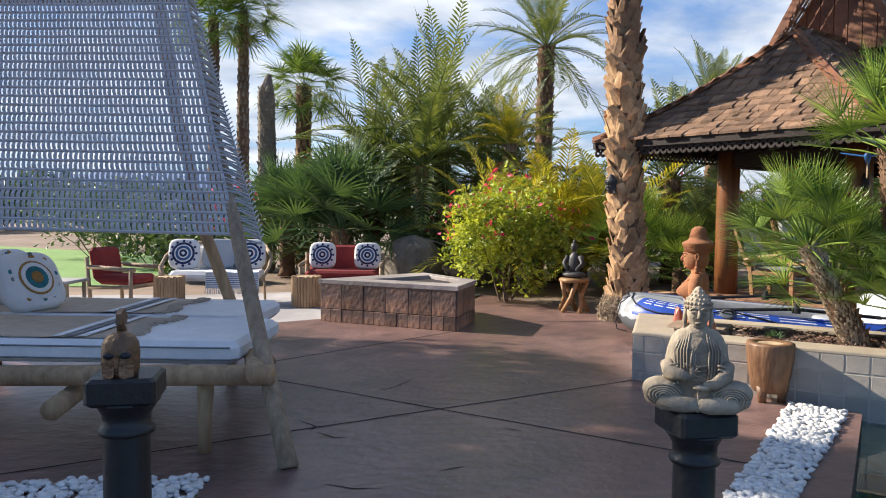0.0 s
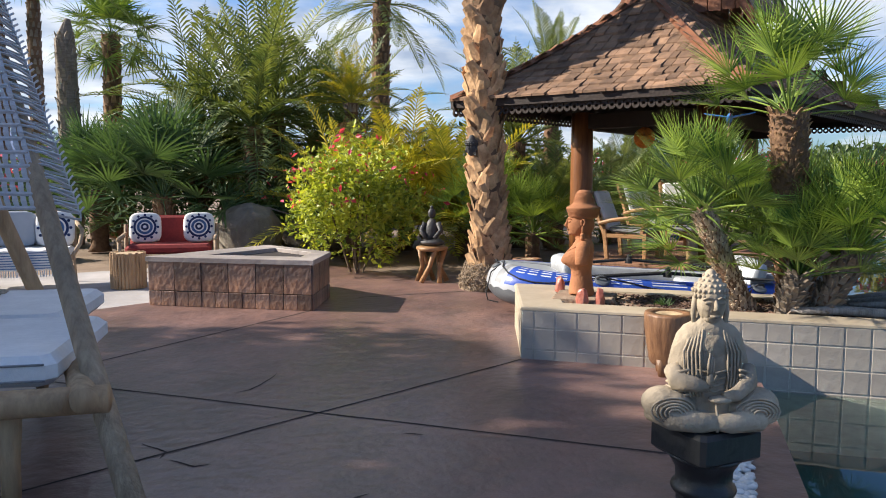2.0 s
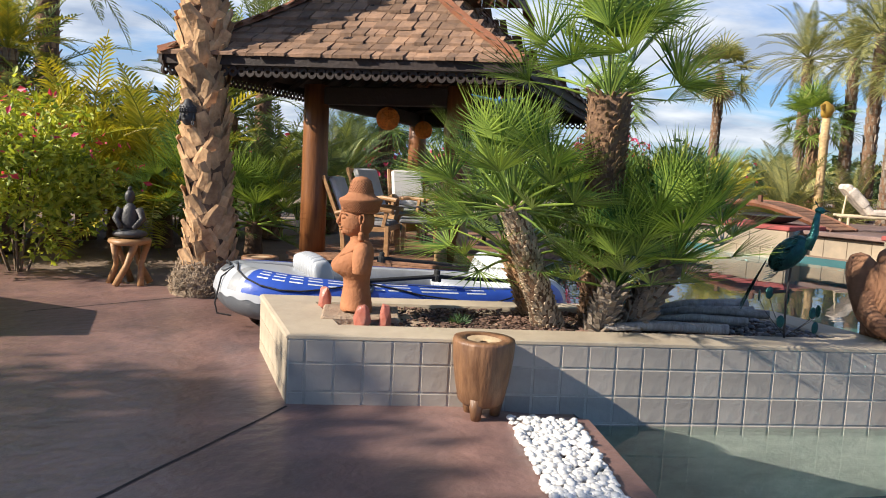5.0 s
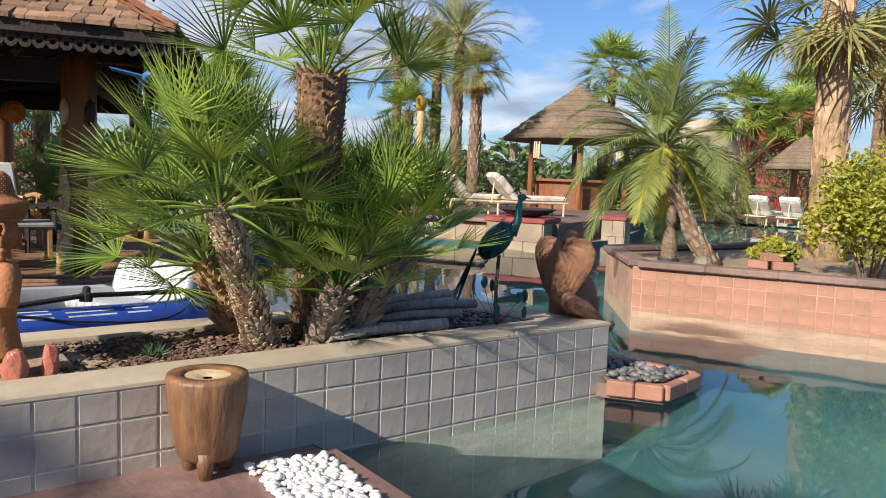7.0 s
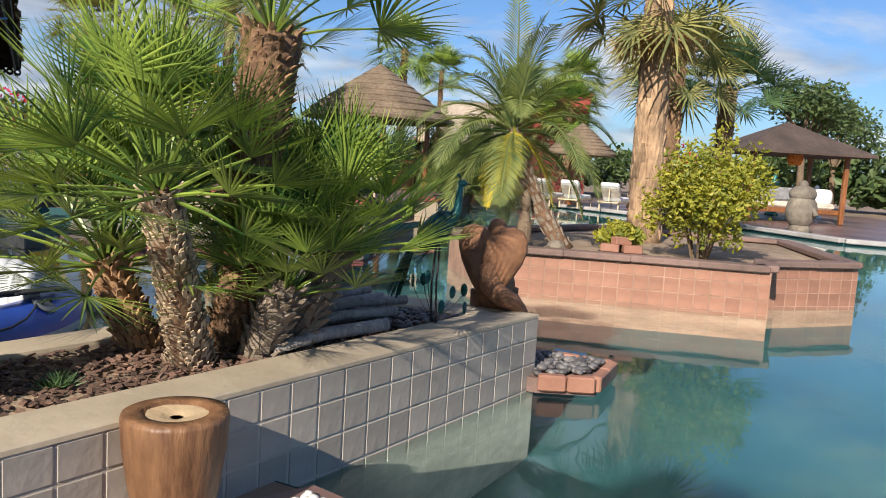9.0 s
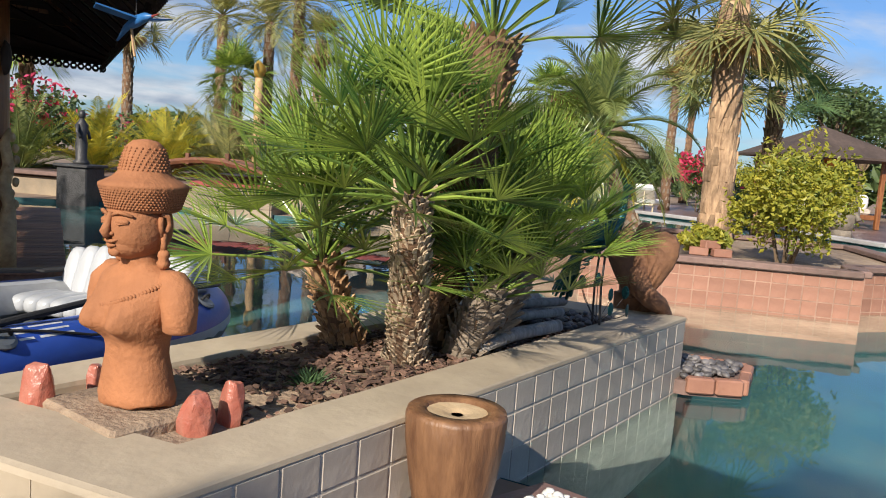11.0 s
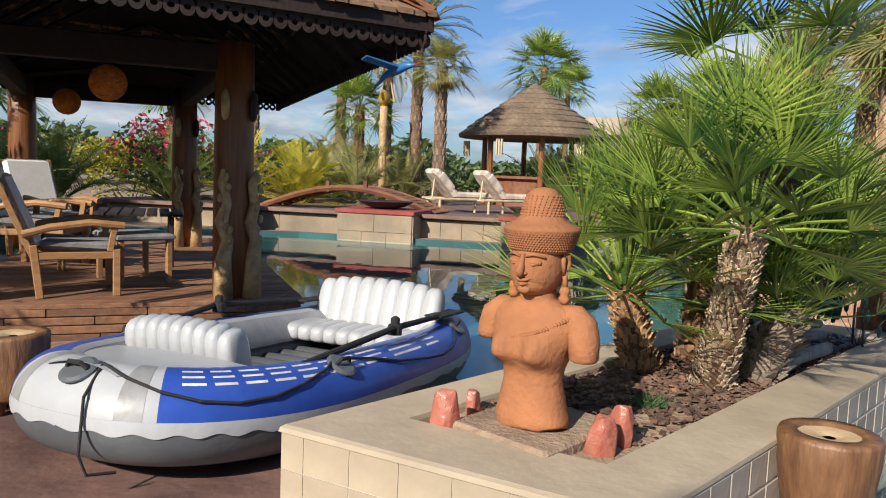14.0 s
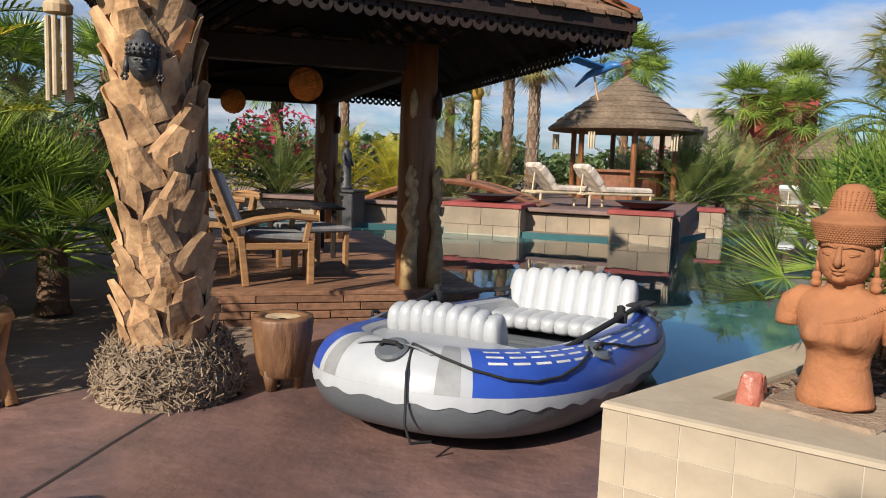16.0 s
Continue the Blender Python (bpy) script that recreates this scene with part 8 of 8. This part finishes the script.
# ---- terrace across the pool ----
def build_terrace():
    tz = 0.40
    t = thing("terrace_wall", "flagstone faced pool wall with dark coping", "wall", kind="structure")
    runs = [((17.5, 7.0), (17.5, 7.4)), ((14.9, 8.9), (14.9, 10.7)), ((14.6, 12.3), (14.6, 18.0)), ((17.5, 7.4), (15.4, 7.7))]
    pts = [(14.9, 7.6), (31, 7.0), (31, 19), (14.6, 19), (14.6, 12.2), (14.9, 12.0)]
    part("terrace_floor", Geo().prism(pts, -1.2, tz), M_COPE, t)
    for (x0, y0), (x1, y1) in (((14.9, 8.9), (14.9, 10.7)), ((14.6, 12.3), (14.6, 18.0))):
        n = 4
        for k in range(n):
            ya, yb = y0 + (y1 - y0) * k / n, y0 + (y1 - y0) * (k + 1) / n
            part("facing_stone", Geo().box((x0 - 0.03, (ya + yb) / 2, 0.08), (0.06, yb - ya - 0.006, 0.52), None, 0.006), M_STONEWALL, t)
        part("coping_stone", Geo().box((x0 - 0.02, (y0 + y1) / 2, tz + 0.01), (0.35, y1 - y0, 0.08), None, 0.012), M_COPE, t)
    for x, y0, y1, dx in ((14.3, 10.7, 12.3, 1.3), (14.3, 7.75, 8.9, 1.1), (17.3, 6.75, 7.25, 0.7)):
        p = thing("wall_pillar", "flagstone pillar with red coping standing in the pool", "pillar", Matrix.Translation((x + dx / 2, (y0 + y1) / 2, 0)), "pool pillars", kind="structure")
        part("core", Geo().box((0, 0, -0.1), (dx - 0.02, y1 - y0 - 0.02, 1.0)), M_GROUT, p)
        rng = random.Random(int(y0 * 10))
        for z0, z1, n in ((-0.3, 0.06, 3), (0.065, 0.42, 2)):
            for k in range(n):
                w = (y1 - y0) / n
                part("facing_stone", Geo().box((-dx / 2 - 0.005, -(y1 - y0) / 2 + w * (k + 0.5), (z0 + z1) / 2), (0.04, w - 0.006, z1 - z0), None, 0.006), M_STONEWALL, p)
                wx = dx / n
                part("facing_stone", Geo().box((-dx / 2 + wx * (k + 0.5), -(y1 - y0) / 2 - 0.005, (z0 + z1) / 2), (wx - 0.006, 0.04, z1 - z0), None, 0.006), M_STONEWALL, p)
        part("coping", Geo().box((0, 0, 0.47), (dx + 0.1, y1 - y0 + 0.1, 0.09), None, 0.015), M_REDCAP, p)
    for x, y in ((15.0, 11.5), (15.0, 8.3)):
        b = thing("fire_bowl", "wide dark metal fire bowl on a pool pillar", "bowl", Matrix.Translation((x, y, 0.515)), "fire bowls")
        part("bowl", Geo().lathe([(0.2, 0), (0.42, 0.06), (0.58, 0.15), (0.6, 0.165), (0.55, 0.16), (0.38, 0.09), (0.05, 0.06)], (0, 0, 0), 24), M_IRON, b, smooth=True)
    # arched plank bridge
    b = thing("arched_bridge", "arched red brown timber footbridge", "bridge", Matrix.Translation((16.3, 12.8, 0)))
    n = 26
    for k in range(n):
        f0, f1 = k / n, (k + 1) / n
        y0, y1 = 2.0 - 4.2 * f0, 2.0 - 4.2 * f1
        z0, z1 = 0.42 + 0.5 * math.sin(math.pi * f0), 0.42 + 0.5 * math.sin(math.pi * f1)
        a = math.atan2(z1 - z0, y1 - y0)
        part("plank", Geo().box((0, (y0 + y1) / 2, (z0 + z1) / 2), (1.1, abs(y1 - y0) - 0.012, 0.04), Matrix.Rotation(a + math.pi, 3, "X"), 0.005), M_DECKWOOD, b)
    for s in (-0.52, 0.52):
        part("side_beam", Geo().tube([(s, 2.0 - 4.2 * k / 12, 0.40 + 0.5 * math.sin(math.pi * k / 12)) for k in range(13)], 0.07, 6), M_REDWOOD, b)
    for y, z in ((0.35, 0.85), (-0.55, 0.9)):
        part("post", Geo().box((-0.52, y, z + 0.06), (0.09, 0.09, 0.24), None, 0.01), M_REDWOOD, b)
    # standing dark statue on its plinth
    p = thing("plinth", "dark stone plinth at the pool bank", "plinth", Matrix.Translation((13.9, 14.4, 0)))
    part("block", Geo().box((0, 0, 0.2), (0.62, 0.62, 0.85), None, 0.02), M_DARKSTONE, p)
    part("cap", Geo().box((0, 0, 0.65), (0.72, 0.72, 0.06), None, 0.015), M_DARKSTONE, p)
    g = Geo()
    g.lathe([(0.15, 0), (0.15, 0.05), (0.10, 0.1), (0.11, 0.4), (0.09, 0.55), (0.12, 0.75), (0.05, 0.85), (0.04, 0.88)], (0, 0, 0), 14)
    g.ball((0, 0, 0.95), (0.065, 0.065, 0.09), 10, 8)
    for s in (-1, 1):
        g.tube([(s * 0.11, 0, 0.76), (s * 0.18, -0.02, 0.62), (s * 0.14, -0.08, 0.5)], 0.03, 7)
    ob = part("standing_statue", g, M_DARKSTONE, None, "", True)
    ob.location = (13.9, 14.4, 0.68)
    tagged(ob, "dark standing stone statue on a plinth", "statue")


build_terrace()


def lounger(m, label="cream bamboo sun lounger with raised back", cover=None):
    t = thing("sun_lounger", label, "sun lounger", m, "sun loungers")
    for s in (-1, 1):
        part("side_rail", Geo().tube([(s * 0.34, -1.0, 0.32), (s * 0.34, 0.95, 0.32)], 0.03, 8), M_WHITEBOARD, t)
        for y in (-0.9, 0.8):
            part("leg", Geo().tube([(s * 0.34, y, 0), (s * 0.34, y, 0.32)], 0.03, 8), M_WHITEBOARD, t)
    for k in range(9):
        part("slat", Geo().tube([(-0.34, -0.9 + 0.22 * k, 0.30), (0.34, -0.9 + 0.22 * k, 0.30)], 0.018, 6), M_WHITEBOARD, t)
    part("mattress", Geo().box((0, -0.3, 0.41), (0.66, 1.4, 0.15), None, 0.045), cover or M_BEIGE, t)
    part("backrest", Geo().box((0, 0.60, 0.68), (0.66, 0.86, 0.16), rot(47), 0.045), cover or M_BEIGE, t)
    part("towel", Geo().box((0, 0.62, 0.72), (0.68, 0.5, 0.19), rot(47), 0.03), M_BEIGE, t, "folded beige towel")
    part("strut", Geo().tube([(0, 0.85, 0.32), (0, 0.8, 0.78)], 0.02, 6), M_WHITEBOARD, t)
    return t


def thatch_hut(x, y, r, eave, top, label, posts=6, post_r=0.09):
    t = thing("thatched_hut", label, "hut", Matrix.Translation((x, y, 0)))
    n = 9
    for k in range(n):
        f0, f1 = k / n, (k + 1) / n
        r0, r1 = r * (1 - f0) + 0.06, r * (1 - f1) + 0.03
        z0, z1 = eave + (top - eave) * f0 ** 0.9, eave + (top - eave) * f1 ** 0.9
        g = Geo().lathe([(max(0.02, r0 - 0.25), z0 - 0.02), (r0, z0 - 0.04), (r0 + 0.02, z0 + 0.05), (r1 * 0.98, z1 + 0.06), (max(0.01, r1 - 0.2), z1)], (0, 0, 0), 36, None, 0.008, k)
        part("thatch_layer", g, M_THATCH, t)
    for k in range(posts):
        a = 6.2832 * k / posts + 0.3
        part("post", Geo().tube([(r * 0.72 * math.cos(a), r * 0.72 * math.sin(a), 0), (r * 0.72 * math.cos(a), r * 0.72 * math.sin(a), eave + 0.15)], post_r, 10), M_WOOD, t)
    return t


def build_far_things():
    for x, y in ((17.6, 10.4), (17.9, 9.3)):
        lounger(pose(x, y, 0.40, 0, 0, 40))
    thatch_hut(24.7, 9.75, 2.38, 2.6, 4.3, "round thatched bar hut across the pool with timber posts")
    t = thing("hut_counter", "dark stone bar counter under the thatched hut", "bar counter", Matrix.Translation((24.7, 9.75, 0.4)))
    part("counter", Geo().lathe([(1.35, 0), (1.35, 0.85), (1.5, 0.86), (1.5, 0.94), (0.2, 0.94)], (0, 0, 0), 24), M_REDWOOD, t)
    for k in range(4):
        a = 1.6 + k * 1.2
        c = thing("wind_chime", "bamboo wind chime hanging from the thatched eave", "wind chime", Matrix.Translation((24.7 + 2.2 * math.cos(a), 9.75 + 2.2 * math.sin(a), 2.55)), "wind chimes")
        for q in range(6):
            b = q * 1.047
            part("tube", Geo().tube([(0.09 * math.cos(b), 0.09 * math.sin(b), -0.1), (0.09 * math.cos(b), 0.09 * math.sin(b), -0.6)], 0.025, 6), M_WHITEBOARD, c)
    thatch_hut(29.5, 2.9, 1.25, 2.0, 3.1, "small thatched parasol hut beside the far pool edge", 1, 0.12).location = (29.5, 2.9, 0)
    for x, y, a in ((27.4, 4.0, 70), (27.0, 3.0, 70), (26.6, 1.6, 70)):
        lounger(pose(x + 2, y, 0, 0, 0, a), "white sun lounger at the far pool edge", M_CUSHION)
    # red and cream house beyond
    t = thing("house", "cream and red stucco house behind palms", "house", Matrix.Translation((45, 4.5, 0)))
    part("wall", Geo().box((0, -0.9, 2.75), (5, 3.6, 5.5)), M_REDWALL, t)
    part("wall", Geo().box((-0.5, 3.2, 2.4), (5, 4.4, 4.8)), M_PLAIN, t, "cream stucco wall")
    part("window", Geo().box((-3.02, 3.2, 3.4), (0.1, 1.2, 0.9)), M_IRON, t)
    part("window", Geo().box((-3.02, 3.2, 1.3), (0.1, 1.4, 1.5)), M_IRON, t)
    part("parapet", Geo().box((0, -0.9, 5.55), (5.2, 3.8, 0.18), None, 0.02), M_REDWALL, t)
    # cloth-roofed garden bed
    gx, gy = 30.0, -4.6
    t = thing("gazebo_daybed", "timber gazebo daybed with brown cloth roof and grey cushions", "gazebo", pose(gx, gy, 0, 0, 0, 8))
    for sx in (-1, 1):
        for sy in (-1, 1):
            part("post", Geo().box((sx * 1.3, sy * 1.7, 1.3), (0.16, 0.16, 2.6), None, 0.02), M_WOOD, t)
    g = Geo()
    g.add([(-2.0, -2.4, 2.5), (2.0, -2.4, 2.5), (2.0, 2.4, 2.5), (-2.0, 2.4, 2.5), (0, 0, 3.65), (-2.0, -2.4, 2.42), (2.0, -2.4, 2.42), (2.0, 2.4, 2.42), (-2.0, 2.4, 2.42)],
          [(0, 1, 4), (1, 2, 4), (2, 3, 4), (3, 0, 4), (0, 5, 6, 1), (1, 6, 7, 2), (2, 7, 8, 3), (3, 8, 5, 0), (5, 8, 7, 6)])
    part("roof", g, M_BROWNCLOTH, t)
    part("bed_frame", Geo().box((0, 0, 0.42), (2.5, 3.3, 0.18), None, 0.02), M_WOOD, t)
    part("mattress", Geo().box((0, 0, 0.62), (2.3, 3.1, 0.22), None, 0.06), M_BEIGE, t)
    part("back_cushion", Geo().box((-0.9, 0.3, 0.98), (0.3, 2.2, 0.5), None, 0.08), M_GREYCUSH, t)
    part("pillow", Geo().ball((-0.8, -1.2, 0.95), (0.2, 0.35, 0.3), 12, 8, None, 0, 0, 0.6), M_CUSHION, t, smooth=True)
    part("lantern", Geo().lathe([(0.2, 0), (0.28, 0.2), (0.24, 0.42), (0.1, 0.5)], (-0.9, 0.0, 2.05), 12), M_WICKER, t)
    for x, y, h, m in ((33.5, -2.0, 1.5, M_CUSHION), (34.0, -5.6, 1.8, M_TEALMETAL), (33.6, -7.2, 1.4, M_CUSHION)):
        g = Geo().lathe([(0.28, 0), (0.28, 0.1), (0.2, 0.15), (0.22, h * 0.5), (0.16, h * 0.7), (0.2, h * 0.8), (0.06, h * 0.86), (0.12, h * 0.93), (0.02, h)], (0, 0, 0), 12)
        ob = part("garden_statue", g, m, None, "", True)
        ob.location = (x, y, 0)
        tagged(ob, "pale garden statue standing beyond the gazebo", "statue")
    g = Geo()
    g.ball((0, 0, 0.75), (0.48, 0.5, 0.62), 18, 14, None, 0.05, 2)
    g.ball((0, 0, 1.3), (0.42, 0.44, 0.3), 16, 10)
    g.ball((0, 0, 1.6), (0.16, 0.16, 0.16), 10, 8)
    g.tube([(0, -0.47, 0.85), (0, -0.6, 0.62)], [0.05, 0.1], 8)
    g.lathe([(0.36, 0), (0.32, 0.2), (0.3, 0.3)], (0, 0, 0), 14)
    ob = part("stone_head", g, M_ROCK, None, "", True)
    ob.matrix_world = Matrix.Translation((22.6, -2.9, -0.03)) @ Matrix.Rotation(radians(-60), 4, "Z") @ Matrix.Scale(0.85, 4)
    tagged(ob, "large brown stone head sculpture at the pool edge", "statue")
    # carved totem pole
    t = thing("totem_pole", "pale carved totem pole with a golden head", "totem", Matrix.Translation((20.8, 13.6, 0)))
    part("shaft", Geo().lathe([(0.13, 0), (0.12, 1.2), (0.14, 1.3), (0.11, 1.5), (0.12, 2.6), (0.15, 2.7), (0.11, 2.8), (0.11, 3.2)], (0, 0, 0), 14), M_CARVED, t, smooth=True)
    part("head", Geo().ball((0, 0, 3.42), (0.2, 0.17, 0.24), 12, 8, None, 0.3, 5), M_GOLD, t, smooth=True)
    for s in (-1, 1):
        part("wing", Geo().box((s * 0.24, 0, 3.5), (0.2, 0.06, 0.16), rot(0, s * 20, 0), 0.02), M_GOLD, t)
    # paving along the far pool edges
    tagged(sheet("far_pavement", [(20.2, -3.2), (24, -1.6), (29, 2.5), (31, 5.0), (30.2, 7.3), (40, 8), (40, -12), (20, -12), (19.5, -6)], [], -0.008, M_DECK), "brown concrete paving along the far pool edge", "pavement", kind="structure")
    g = Geo()
    run = [(19.5, -6), (20.2, -3.2), (24, -1.6), (29, 2.5), (31, 5.0), (30.2, 7.3)]
    for a, b in zip(run, run[1:]):
        a, b = Vector(a), Vector(b)
        d = b - a
        g.box((*((a + b) / 2), 0.0), (d.length, 0.35, 0.12), Matrix.Rotation(math.atan2(d[1], d[0]), 3, "Z"), 0.02)
    tagged(part("pool_coping", g, M_PALECON), "pale stone coping of the far pool edge", "coping", kind="structure")


build_far_things()


# ---- unseen trees added beside the patio to cast shade on it ----
def shade_tree(x, y, z, r, n, seed, label="leafy tree added out of view to shade the patio"):
    rng = random.Random(seed)
    t = thing("garden_tree", label, "tree", Matrix.Translation((x, y, 0)), "shade trees")
    part("trunk", Geo().tube([(0, 0, 0), (0.08, 0.05, z * 0.4), (0, 0.1, z * 0.8), (0.1, 0, z)], [0.2, 0.15, 0.11, 0.05], 10, 0.05), M_STEM, t, smooth=True)
    for k in range(6):
        a = k * 1.05
        e = Vector((math.cos(a) * r * 0.6, math.sin(a) * r * 0.6, z + rng.uniform(-0.4, 0.9)))
        part("limb", Geo().tube([(0.05, 0.05, z * 0.55), e * 0.6 + Vector((0, 0, z * 0.3)), e], [0.08, 0.05, 0.02], 6), M_STEM, t)
    g = Geo()
    for k in range(7):
        a = k * 0.9
        q = (math.cos(a) * r * 0.5, math.sin(a) * r * 0.5, z + rng.uniform(-0.7, 0.9))
        leaf_cloud(g, q, (r * 0.62, r * 0.62, r * 0.5), n // 7, rng, 0.13, -0.9, 0.35)
    part("crown", g, M_BUSHD, t)


# added out of view, crowns set where they block sun from the deck
for k, (x, y, z, r) in enumerate(((-9.0, 5.8, 4.6, 2.5), (-9.0, 2.4, 4.6, 2.6), (-9.4, 8.6, 5.4, 2.4), (-9.2, 8.2, 6.1, 1.1), (-8.0, -1.0, 4.0, 2.6), (-13.0, 6.5, 7.2, 2.6))):
    shade_tree(x, y, z, r, 5200, 60 + k)
shade_tree(38.5, -8.2, 5.0, 2.5, 4200, 71, "open grey green tree beyond the gazebo")
shade_tree(46.0, -12.5, 4.4, 2.8, 4200, 72, "open grey green tree beyond the gazebo")
